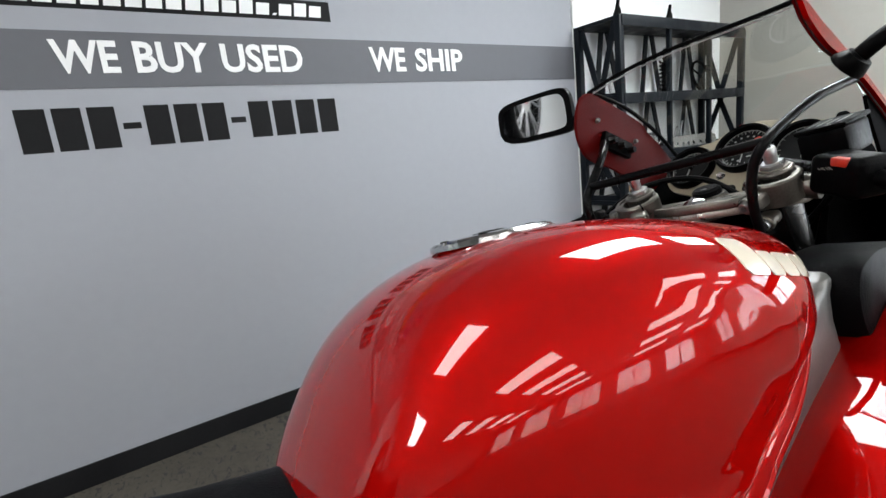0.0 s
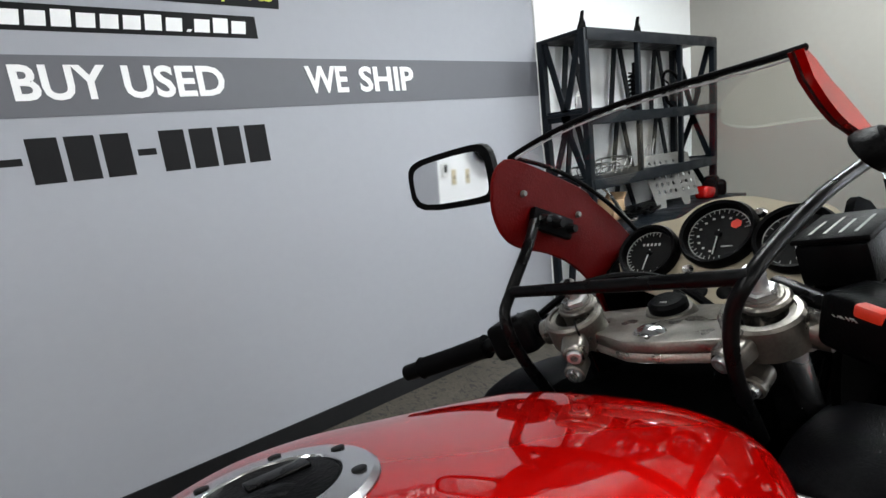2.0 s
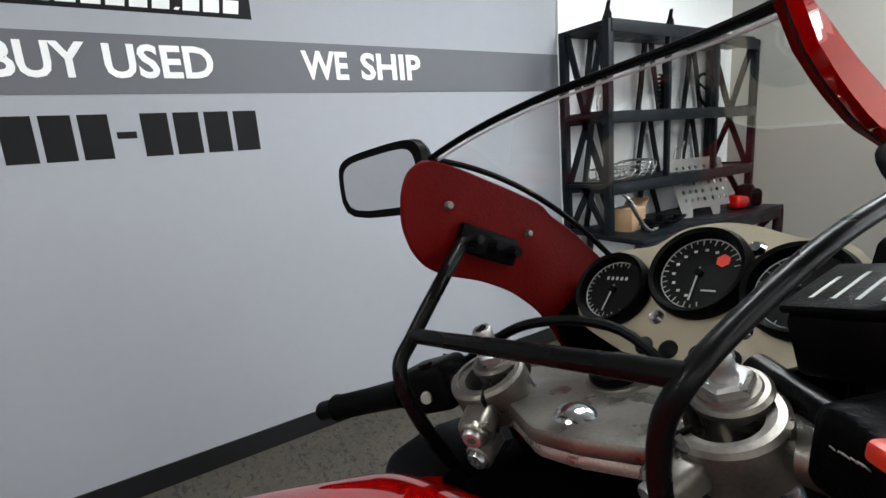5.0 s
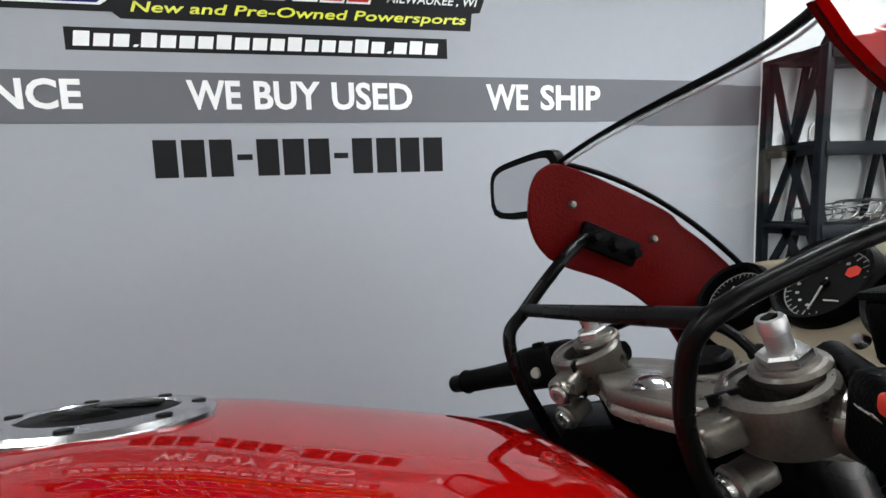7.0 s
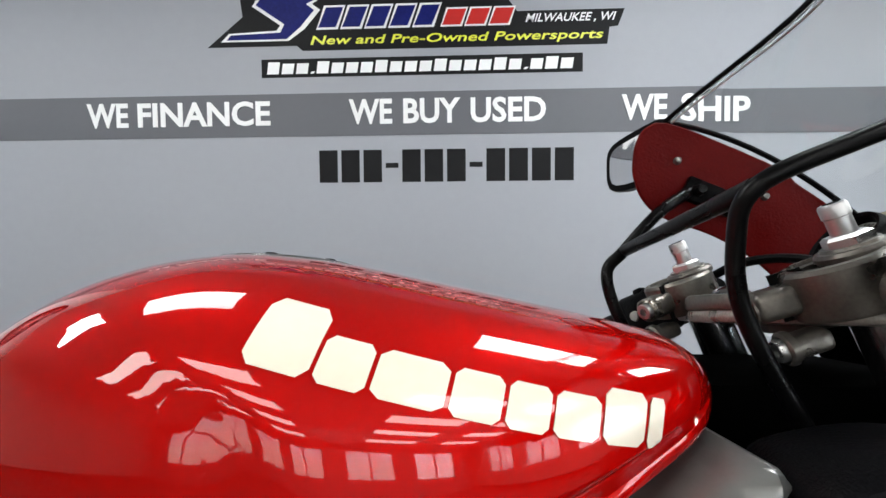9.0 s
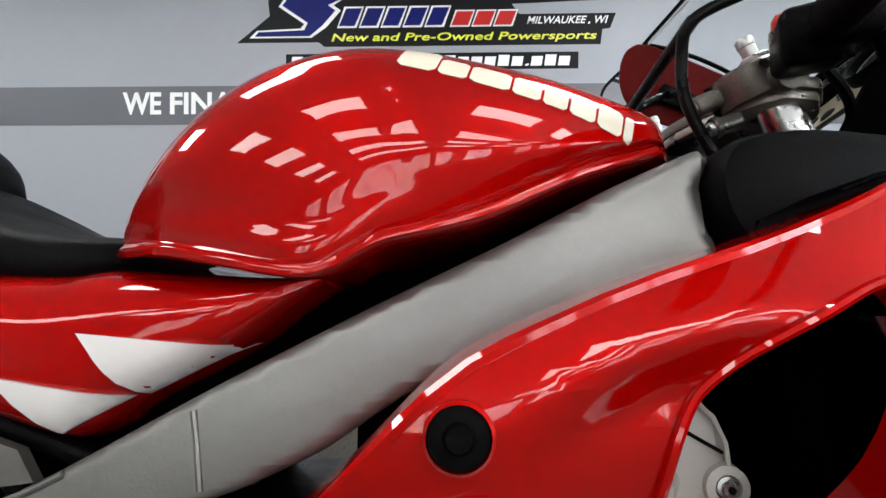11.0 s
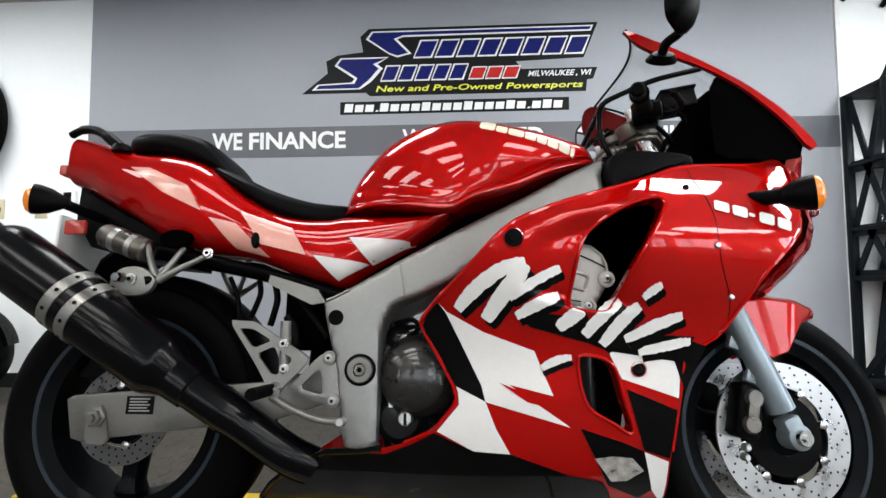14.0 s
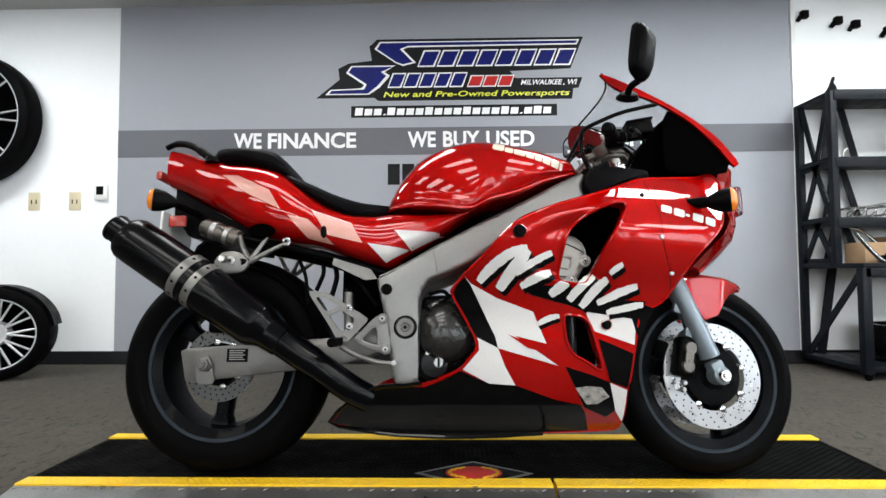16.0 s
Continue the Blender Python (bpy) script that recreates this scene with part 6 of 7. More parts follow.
for d in (0.222, 0.272):
    st = part("strap", tube([A0 + ad * (d - 0.013), A0 + ad * (d - 0.0125), A0 + ad * (d + 0.0125), A0 + ad * (d + 0.013)], [0.071, 0.0732, 0.0732, 0.071], 40), M_ALU, muff, "silver strap with round holes")
    q = ad.to_track_quat("X", "Z").to_matrix().to_4x4()
    for k in range(10):
        a = 2 * math.pi * k / 10
        part("strap_hole", moved(lathe([(0.0, 0.0738), (0.0045, 0.0738), (0.0045, 0.071)], 10, "z"), Matrix.Translation(A0 + ad * d) @ q @ Matrix.Rotation(a, 4, "X")), M_HOLE, st)
part("strap_bolt", moved(lathe([(0.0, -0.012), (0.010, -0.012), (0.012, -0.004), (0.012, 0.01)], 6), pose(-0.640, -0.235, 0.600)), M_CHROME, muff)
part("link_pipe", tube(spline([A1 - ad * 0.02, A1 + ad * 0.05, Vector((-0.36, -0.185, 0.290)), Vector((-0.265, -0.165, 0.222)), Vector((-0.215, -0.14, 0.192))], 6, False), [0.045] * 6 + [0.044] * 6 + [0.041] * 13, 24), M_MUFF, bike, "black exhaust link pipe")
part("pipe_collar", tube([A1 + ad * 0.0, A1 + ad * 0.004, A1 + ad * 0.05, A1 + ad * 0.054], [0.046, 0.050, 0.048, 0.044], 28), M_MUFF, bike)
hang = part("muffler_hanger", plate(rounded([(-0.690, 0.590), (-0.665, 0.628), (-0.615, 0.632), (-0.572, 0.600), (-0.590, 0.565), (-0.650, 0.560)], 0.2, 2), -0.205, -0.190, bevel=0.004), M_ALU, bike, "bright alloy muffler hanger")
bolt(-0.632, -0.206, 0.600, 0.014, M_STEEL, hang)

SW = [(-0.795, 0.330), (-0.780, 0.338), (-0.600, 0.352), (-0.30, 0.372), (-0.12, 0.420), (-0.12, 0.345), (-0.30, 0.288), (-0.755, 0.238), (-0.775, 0.244)]
for y0, y1 in ((-0.146, -0.112), (0.112, 0.146)):
    swing = part("swingarm", plate(SW, y0, y1, bevel=0.005), M_ALU, bike, "brushed aluminium box swingarm")
    if y0 < 0:
        part("axle_plate", plate(rounded([(-0.735, 0.235), (-0.742, 0.315), (-0.700, 0.318), (-0.680, 0.245), (-0.69, 0.232)], 0.15, 1), -0.152, -0.146), M_PIVOT, swing)
        part("axle_nut", moved(lathe([(0.0, -0.022), (0.009, -0.022), (0.010, -0.016), (0.017, -0.015), (0.019, -0.008), (0.024, -0.006), (0.024, 0.0)], 6), pose(-0.712, -0.152, 0.292)), M_PIVOT, swing)
        lab = part("data_label", box(-0.650, -0.585, -0.1475, -0.146, 0.298, 0.338, 0.0006, 1), M_DIAL, swing, "small printed data label")
        for k in range(5):
            part("bar", box(-0.642, -0.594 - 0.006 * (k % 2), -0.1482, -0.1475, 0.304 + 0.0066 * k, 0.3072 + 0.0066 * k), M_DIALW, lab, smooth=False)
part("cross_brace", box(-0.36, -0.30, -0.112, 0.112, 0.29, 0.36, 0.01), M_ALU, bike)
part("rear_caliper", box(-0.735, -0.640, -0.112, -0.060, 0.385, 0.430, 0.012, 3), M_BLACK, bike, "black rear brake caliper")
# hugger over the rear tyre
rows = []
for i in range(22):
    a = radians(8 + 95 * i / 21)
    r = 0.352
    rows.append([(-0.697 + (r - 0.03 * abs(u) ** 3) * math.cos(a), 0.088 * u, 0.288 + (r - 0.03 * abs(u) ** 3) * math.sin(a)) for u in (-1, -0.8, -0.4, 0, 0.4, 0.8, 1)] + [(-0.697 + (r - 0.006 - 0.03 * abs(u) ** 3) * math.cos(a), 0.085 * u, 0.288 + (r - 0.006 - 0.03 * abs(u) ** 3) * math.sin(a)) for u in (1, 0.8, 0.4, 0, -0.4, -0.8, -1)])
part("rear_hugger", loft(rows), M_BLACK, bike, "black rear tyre hugger")
# undertail, reflector, plate bracket, tail lamp
ut = part("undertail", loft([[(x, y * w, z0 if k else z1) for y, k in ((-1, 0), (1, 0), (1, 1), (-1, 1))] for x, w, z0, z1 in ((-0.62, 0.11, 0.66, 0.72), (-0.72, 0.11, 0.67, 0.77), (-0.83, 0.095, 0.70, 0.83), (-0.90, 0.07, 0.78, 0.88))]), M_BLACK, bike, "black undertail moulding")
part("fender_flap", loft([[(x, y * w, z + d) for y, d in ((-1, 0), (1, 0), (1, 0.012), (-1, 0.012))] for x, w, z in ((-0.74, 0.10, 0.70), (-0.80, 0.095, 0.655), (-0.83, 0.085, 0.60), (-0.845, 0.08, 0.56))]), M_BLACK, ut)
part("side_reflector", box(-0.885, -0.830, -0.124, -0.112, 0.728, 0.765, 0.004), M_REFL, ut, "red side reflector")
part("plate_bracket", box(-0.935, -0.925, -0.09, 0.09, 0.66, 0.79, 0.004), M_WHITEP, ut)
part("bracket_arm", box(-0.93, -0.82, -0.02, 0.02, 0.76, 0.785, 0.006), M_BLACK, ut)
part("signal_stem", tube([(-0.80, -0.10, 0.77), (-0.83, -0.19, 0.785)], 0.012, 12), M_BLACK, ut)
part("signal_stem", tube([(-0.80, 0.10, 0.77), (-0.83, 0.19, 0.785)], 0.012, 12), M_BLACK, ut)
part("signal_stem", tube([(0.72, -0.225, 0.758), (0.775, -0.285, 0.750)], 0.016, 12), M_BLACK, right)
part("tail_light", box(-0.992, -0.970, -0.050, 0.050, 0.915, 0.945, 0.006), M_REFL, bike, "red tail lamp")
for s in (-1, 1):
    rail = part("grab_rail", tube(spline([(-0.940, s * 0.080, 1.016), (-0.900, s * 0.092, 1.024), (-0.850, s * 0.108, 1.014), (-0.800, s * 0.124, 0.986), (-0.755, s * 0.134, 0.952)], 6, False), [0.010] * 6 + [0.0115] * 12 + [0.014] * 7, 14), M_BLACK, bike, "black curved grab rail")
    part("rail_end", moved(lathe([(0.0, 0.012), (0.018, 0.008), (0.022, 0.0), (0.022, -0.01)], 16, "z"), pose(-0.752, s * 0.134, 0.950)), M_BLACK, rail)
# remote reservoir, passenger peg brackets, subframe
rs = part("shock_reservoir", tube([(-0.745, -0.155, 0.716), (-0.742, -0.156, 0.715), (-0.630, -0.165, 0.672), (-0.627, -0.165, 0.671)], [0.024, 0.029, 0.029, 0.024], 24), M_CAST, bike, "silver gas reservoir")
part("clamp_ring", tube([(-0.715, -0.158, 0.705), (-0.700, -0.159, 0.699)], 0.0305, 24), M_STEEL, rs)
part("clamp_ring", tube([(-0.668, -0.162, 0.687), (-0.655, -0.163, 0.682)], 0.0305, 24), M_STEEL, rs)
for s in (-1, 1):
    pb = part("passenger_peg_bracket", tube([(-0.632, s * 0.170, 0.700), (-0.605, s * 0.182, 0.640), (-0.580, s * 0.188, 0.598)], [0.007, 0.008, 0.011], 12), M_ALU, bike, "polished passenger peg bracket")
    part("bracket_strut", tube([(-0.478, s * 0.168, 0.662), (-0.530, s * 0.182, 0.630), (-0.580, s * 0.188, 0.600)], [0.006, 0.007, 0.010], 12), M_ALU, pb)
    part("bracket_strut", tube([(-0.540, s * 0.165, 0.680), (-0.560, s * 0.178, 0.640), (-0.580, s * 0.188, 0.600)], [0.006, 0.007, 0.010], 12), M_ALU, pb)
    bolt(-0.474, s * 0.176 if s < 0 else 0.16, 0.664, 0.013, M_CHROME, pb)
    part("passenger_peg", tube([(-0.582, s * 0.186, 0.604), (-0.588, s * 0.196, 0.600), (-0.600, s * 0.206, 0.596)], [0.008, 0.010, 0.010], 14), M_BLACK, pb)
    part("subframe_rail", tube([(-0.13, s * 0.125, 0.556), (-0.28, s * 0.125, 0.606), (-0.50, s * 0.12, 0.660), (-0.70, s * 0.11, 0.70)], 0.014, 12), M_BLACK, bike, "black subframe rail")
    part("subframe_plate", plate([(-0.195, 0.550), (-0.215, 0.580), (-0.330, 0.615), (-0.335, 0.595), (-0.230, 0.545)], s * 0.150 - 0.006, s * 0.150 + 0.006), M_ALU, bike)
    part("subframe_strut", tube([(-0.20, s * 0.11, 0.47), (-0.30, s * 0.12, 0.60)], 0.011, 10), M_BLACK, bike)
for p, q, r in (((-0.34, -0.10, 0.60), (-0.35, -0.09, 0.50), 0.008), ((-0.38, -0.10, 0.61), (-0.40, -0.09, 0.52), 0.007), ((-0.30, -0.11, 0.52), (-0.27, -0.13, 0.45), 0.012), ((-0.46, -0.09, 0.62), (-0.43, -0.08, 0.48), 0.006)):
    part("hose", tube(spline([Vector(p), Vector(p).lerp(Vector(q), 0.35) + Vector((0.010, 0, 0)), Vector(p).lerp(Vector(q), 0.7) + Vector((0.006, 0, 0)), Vector(q)], 7, False), r, 10), M_BLACK, bike)
part("shock_absorber", tube([(-0.22, 0, 0.62), (-0.24, 0, 0.36)], 0.04, 18), M_BLACK, bike)
# near-black block that paints in the shade under the seat
part("underseat_filler", box(-0.315, -0.08, -0.10, 0.10, 0.44, 0.60, 0.015), M_VOID, bike)

# foot-peg plates
HEEL = [(-0.393, 0.507), (-0.335, 0.504), (-0.286, 0.473), (-0.210, 0.427), (-0.214, 0.414), (-0.273, 0.354), (-0.291, 0.352), (-0.321, 0.403)]
H1 = [(-0.369, 0.489), (-0.338, 0.488), (-0.293, 0.462), (-0.335, 0.445)]
H2 = [(-0.326, 0.434), (-0.289, 0.450), (-0.243, 0.422), (-0.286, 0.384)]
HANGER = [(-0.254, 0.364), (-0.190, 0.430), (-0.165, 0.437), (-0.154, 0.428), (-0.141, 0.342), (-0.153, 0.324), (-0.172, 0.326), (-0.235, 0.347)]
H3 = [(-0.230, 0.363), (-0.186, 0.404), (-0.177, 0.346)]
for s in (-1, 1):
    y0, y1 = (-0.214, -0.203) if s < 0 else (0.214, 0.203)
    hp = part("heel_plate", pillow(rounded(HEEL, 0.12, 1), y0, y1, 0.003, [rounded(h, 0.14, 1) for h in (H1, H2)], 0.0, 0.0) if s < 0 else plate(rounded(HEEL, 0.12, 1), y1, y0, [rounded(h, 0.14, 1) for h in (H1, H2)]), M_ALU, bike, "silver open-work heel plate")
    part("peg_hanger", plate(rounded(HANGER, 0.14, 1), -0.205 if s < 0 else 0.194, -0.194 if s < 0 else 0.205, [rounded(H3, 0.14, 1)], bevel=0.002), M_ALU, hp, "silver foot-peg hanger")
    if s < 0:
        for x, z in ((-0.266, 0.455), (-0.262, 0.402)):
            bolt(x, -0.212, z, 0.0105, M_STEEL, hp)
        for x, z in ((-0.167, 0.425), (-0.156, 0.336)):
            part("bolt_boss", moved(lathe([(0.009, -0.006), (0.0145, -0.005), (0.0155, 0.003), (0.009, 0.003)], 20, closed=True), pose(x, -0.206, z)), M_ALU, hp)
            bolt(x, -0.207, z, 0.0095, M_STEEL, hp)
    part("foot_peg", tube([(-0.280, s * 0.200, 0.362), (-0.290, s * 0.235, 0.358), (-0.292, s * 0.300, 0.356)], [0.011, 0.013, 0.013], 14), M_RUBBER, hp, "black rubber foot peg")
    part("peg_pivot", tube([(-0.280, s * 0.195, 0.368), (-0.282, s * 0.225, 0.350)], 0.015, 12), M_STEEL, hp)
ped = part("brake_pedal", tube(spline([(-0.285, -0.215, 0.345), (-0.230, -0.225, 0.318), (-0.170, -0.232, 0.300), (-0.120, -0.240, 0.297)], 5, False), [0.009] * 5 + [0.0075] * 11, 12), M_ALU, bike, "silver rear brake pedal")
part("pedal_tip", tube([(-0.125, -0.225, 0.300), (-0.125, -0.262, 0.300)], 0.0075, 10), M_STEEL, ped)
part("master_cylinder", tube([(-0.275, -0.185, 0.505), (-0.270, -0.185, 0.385)], [0.012, 0.014], 12), M_ALU, bike)

# engine
eng = part("engine", box(-0.06, 0.42, -0.150, 0.150, 0.20, 0.50, 0.03, 3), M_ENGINE, bike, "dark engine cases")
# near-black block, added for the shade behind the fairing opening
part("engine_bay_filler", moved(box(0.12, 0.42, -0.165, 0.165, 0.44, 0.76, 0.02, 2), Matrix.Identity(4)), M_VOID, eng)
part("clutch_cover", moved(lathe([(0.0, -0.060), (0.045, -0.058), (0.075, -0.048), (0.090, -0.030), (0.095, -0.008), (0.105, -0.004), (0.105, 0.01)], 40), pose(0.030, -0.148, 0.385)), M_CLUTCH, eng, "dark rounded clutch cover")
part("gearbox_cover", moved(lathe([(0.0, -0.030), (0.04, -0.028), (0.055, -0.015), (0.058, 0.01)], 30), pose(-0.015, -0.148, 0.295)), M_ENGINE, eng)
part("oil_filler_cap", moved(lathe([(0.0, -0.018), (0.013, -0.018), (0.016, -0.010), (0.016, 0.0)], 22), pose(-0.002, -0.176, 0.298)), M_STEEL, eng, "slotted oil filler cap")
part("cap_slot", box(-0.005, 0.001, -0.1955, -0.194, 0.286, 0.310), M_HOLE, eng, smooth=False)
lab = part("engine_label", box(-0.040, -0.010, -0.1795, -0.177, 0.320, 0.336), M_WHITEP, eng, "small white label", smooth=False)
part("bar", box(-0.037, -0.014, -0.1803, -0.1795, 0.326, 0.329), M_DIAL, lab, smooth=False)
for p, q, r in (((-0.03, -0.165, 0.50), (0.03, -0.19, 0.49), 0.006), ((0.0, -0.17, 0.47), (0.06, -0.185, 0.50), 0.005), ((-0.045, -0.16, 0.46), (-0.02, -0.17, 0.40), 0.007)):
    part("hose", tube(spline([p, Vector(p).lerp(Vector(q), 0.5) + Vector((0.01, -0.012, 0.012)), q], 5, False), r, 8), M_BLACK, eng)
for x, z in ((-0.04, 0.44), (-0.045, 0.34), (0.02, 0.255), (-0.03, 0.245)):
    bolt(x, -0.152, z, 0.007, M_STEEL, eng)
COVER = [(0.383, 0.668), (0.408, 0.661), (0.430, 0.631), (0.434, 0.602), (0.430, 0.580), (0.410, 0.545), (0.392, 0.523), (0.335, 0.530), (0.320, 0.560), (0.330, 0.660)]
cv = part("cylinder_cover", pillow(rounded(COVER, 0.22, 2), -0.236, -0.150, 0.012, (), 0.012, 0.004), M_COVER, eng, "cast aluminium end cover behind the fairing opening")
part("cover_rib", pillow(rounded([(0.330, 0.610), (0.366, 0.607), (0.392, 0.595), (0.378, 0.560), (0.352, 0.568), (0.330, 0.572)], 0.12, 1), -0.2435, -0.236, 0.0025, [rounded([(0.335, 0.603), (0.364, 0.600), (0.384, 0.591), (0.373, 0.567), (0.353, 0.574), (0.335, 0.578)], 0.12, 1)]), M_COVER, cv)
part("cover_groove", tube([(0.335, -0.2395, 0.652), (0.364, -0.2403, 0.643), (0.395, -0.2403, 0.629), (0.424, -0.2395, 0.613)], 0.0016, 6), M_HOLE, cv)
part("cover_groove", tube([(0.340, -0.2398, 0.546), (0.370, -0.2400, 0.541), (0.398, -0.2395, 0.533)], 0.0013, 6), M_HOLE, cv)
part("cover_lip", tube([(x, -0.2395, z) for x, z in ((0.400, 0.655), (0.418, 0.640), (0.4265, 0.620), (0.428, 0.602))], 0.002, 6), M_COVER, cv)
for x, z in ((0.425, 0.588), (0.384, 0.532)):
    part("bolt_boss", moved(lathe([(0.010, -0.006), (0.0165, -0.005), (0.0175, 0.004), (0.010, 0.004)], 24, closed=True), pose(x, -0.238, z)), M_COVER, cv)
    bolt(x, -0.240, z, 0.0085, M_STEEL, cv, 0.008)

# frame details
fr = spar
bm = lathe([(0.0, -0.001), (0.015, -0.001), (0.017, 0.0), (0.017, 0.004)], 24)
part("frame_hole", moved(bm, pose(-0.157, -0.203, 0.512)), M_HOLE, fr)
part("pivot_ring", moved(lathe([(0.014, -0.006), (0.026, -0.006), (0.028, -0.002), (0.028, 0.004), (0.014, 0.004)], 28, closed=True), pose(-0.100, -0.202, 0.400)), M_PIVOT, fr)
part("pivot_recess", moved(lathe([(0.0, -0.0012), (0.034, -0.0012), (0.035, 0.003)], 30), pose(-0.100, -0.202, 0.400)), M_HOLE, fr)
part("pivot_nut", moved(lathe([(0.006, -0.009), (0.012, -0.009), (0.014, -0.005), (0.014, 0.002), (0.006, 0.002)], 6, closed=True), pose(-0.100, -0.202, 0.400)), M_PIVOT, fr, "bright hexagon pivot nut")
part("weld_seam", tube([(-0.016, -0.2005, 0.630), (-0.010, -0.2010, 0.60), (-0.005, -0.2005, 0.562)], 0.0035, 8), M_FRAME, fr)
part("weld_seam", tube([(-0.180, -0.2005, 0.550), (-0.16, -0.2010, 0.558), (-0.130, -0.2005, 0.573)], 0.0028, 8), M_FRAME, fr)
part("lower_bracket", plate([(-0.128, 0.246), (-0.062, 0.246), (-0.045, 0.215), (-0.058, 0.208), (-0.075, 0.225), (-0.11, 0.225)], -0.180, -0.165), M_ALU, fr)
# padded black duct between tank and fairing
DUCT = [(0.443, 0.842), (0.458, 0.874), (0.520, 0.886), (0.600, 0.878), (0.640, 0.868), (0.640, 0.838), (0.585, 0.828), (0.510, 0.800), (0.466, 0.776), (0.448, 0.808)]
part("air_duct", plate(rounded(DUCT, 0.2, 2), -0.228, -0.13, bevel=0.016), M_SEAT, bike, "black padded air duct between frame and fairing")
part("air_duct", plate(rounded(DUCT, 0.2, 2), 0.13, 0.228, bevel=0.016), M_SEAT, bike)
# near-black blocks that paint in the shade around the steering head and dash
part("steering_head_filler", box(0.43, 0.66, -0.085, 0.085, 0.66, 0.90, 0.02), M_VOID, bike)
part("under_dash_filler", box(0.48, 0.82, -0.20, 0.20, 0.72, 0.80, 0.02), M_VOID, bike)
for s in (-1, 1):
    part("lower_clamp", box(0.60, 0.70, s * 0.13 - 0.04, s * 0.13 + 0.02, 0.74, 0.775, 0.01), M_BLACK, bike)
for pts, r in (([(0.56, 0.20, 0.95), (0.60, 0.12, 1.00), (0.64, 0.03, 0.995), (0.63, -0.06, 0.93)], 0.0055), ([(0.57, -0.18, 0.97), (0.63, -0.14, 0.93), (0.64, -0.07, 0.86), (0.60, -0.02, 0.80)], 0.0055), ([(0.60, -0.2, 0.99), (0.66, -0.15, 0.99), (0.68, -0.12, 0.90), (0.66, -0.10, 0.80)], 0.005), ([(0.55, 0.22, 0.96), (0.62, 0.16, 0.93), (0.64, 0.10, 0.85)], 0.0045)):
    part("control_cable", tube(spline(pts, 8, False), r, 8), M_BLACK, bike)

# fairing fasteners
for x, z, r in ((0.221, 0.650, 0.018), (0.471, 0.405, 0.014)):
    y = -fair_y(x, z)
    part("fastener_cup", moved(lathe([(r, -0.003), (r * 1.12, -0.001), (r * 1.12, 0.003), (r, 0.003)], 24, closed=True), pose(x, y - 0.003, z)), M_RED if r > 0.015 else M_REFL, right)
    part("fastener", moved(lathe([(0.0, -0.004), (r * 0.4, -0.0045), (r * 0.5, -0.002), (r * 0.95, -0.001), (r, 0.003)], 24), pose(x, y - 0.003, z)), M_BLACK, right, "black domed fastener")
for x, z in ((0.591, 0.775), (0.615, 0.640), (0.653, 0.545)):
    part("screw", moved(lathe([(0.0, -0.003), (0.005, -0.003), (0.0065, 0.0), (0.0065, 0.003)], 12), pose(x, -fair_y(x, z) - 0.002, z)), M_HOLE if z > 0.7 else M_STEEL, right)
part("belly_underside", loft([[(x, -w, z), (x, w, z), (x, w * 0.9, z + 0.012), (x, -w * 0.9, z + 0.012)] for x, w, z in ((-0.32, 0.085, 0.112), (-0.1, 0.108, 0.084), (0.2, 0.122, 0.086), (0.45, 0.120, 0.098))]), M_BLACKGLOSS, bike)

# black lower edge of the belly
low_loop = [p for p in fair_out[min(low):max(low) + 1] if p[0] < 0.40]
part("belly_edge", tube([(p[0], -fair_y(p[0], p[1]) + 0.001, p[1]) for p in low_loop], 0.0065, 8), M_BLACKGLOSS, right)

# front mudguard
rows = []
for i in range(26):
    a = radians(56 + 84 * i / 25)
    r = lerp_table([(56, 0.324), (66, 0.312), (80, 0.305), (140, 0.304)], math.degrees(a))[0]
    sk = lerp_table([(56, 0.0), (60, 0.012), (68, 0.045), (76, 0.115), (92, 0.135), (102, 0.06), (120, 0.03), (140, 0.02)], math.degrees(a))[0]
    w = lerp_table([(56, 0.014), (62, 0.046), (74, 0.074), (140, 0.074)], math.degrees(a))[0]
    prof = [(w, r - 0.016 - sk), (w, r - 0.016), (w * 0.86, r - 0.004), (w * 0.5, r + 0.004), (0, r + 0.006)]
    prof = prof + [(-p, q) for p, q in prof[-2::-1]]
    inn = [(p * 0.95, q - 0.004) for p, q in prof[::-1]]
    rows.append([(0.846 + q * math.cos(a), p, 0.272 + q * math.sin(a)) for p, q in prof + inn])
part("front_mudguard", loft(rows), M_RED, bike, "red front mudguard", STEER)
part("radiator", box(0.52, 0.56, -0.17, 0.17, 0.42, 0.72, 0.01), M_VOID, bike)

# side stand, down on the far side
ss = part("side_stand", tube([(-0.08, 0.140, 0.22), (-0.11, 0.230, 0.13), (-0.14, 0.318, 0.010)], [0.012, 0.011, 0.010], 12), M_BLACK, bike, "black side stand, folded down")
part("stand_foot", moved(box(-0.03, 0.03, -0.022, 0.022, -0.004, 0.004, 0.002), pose(-0.145, 0.325, 0.004, 8, 0, 0)), M_BLACK, ss)

# ---- steel shelf with a bench, right of the sign ----
SX0, SX1, SY0, SY1, SB = 2.62, 4.22, 1.74, 2.06, 1.50
rack = thing("shelf_unit", pose(SX0, SY0, FZ), "blue-black steel shelving unit with lattice ends over a bench", "shelf")
W_, D_, BENCH, TOP = SX1 - SX0, SY1 - SY0, 0.735, 1.91
for x in (0.0, W_):
    for y in (0.0, D_):
        part("post", box(x - 0.022, x + 0.022, y - 0.022, y + 0.022, 0.05 if y else BENCH, TOP, 0.003), M_SHELF, rack)
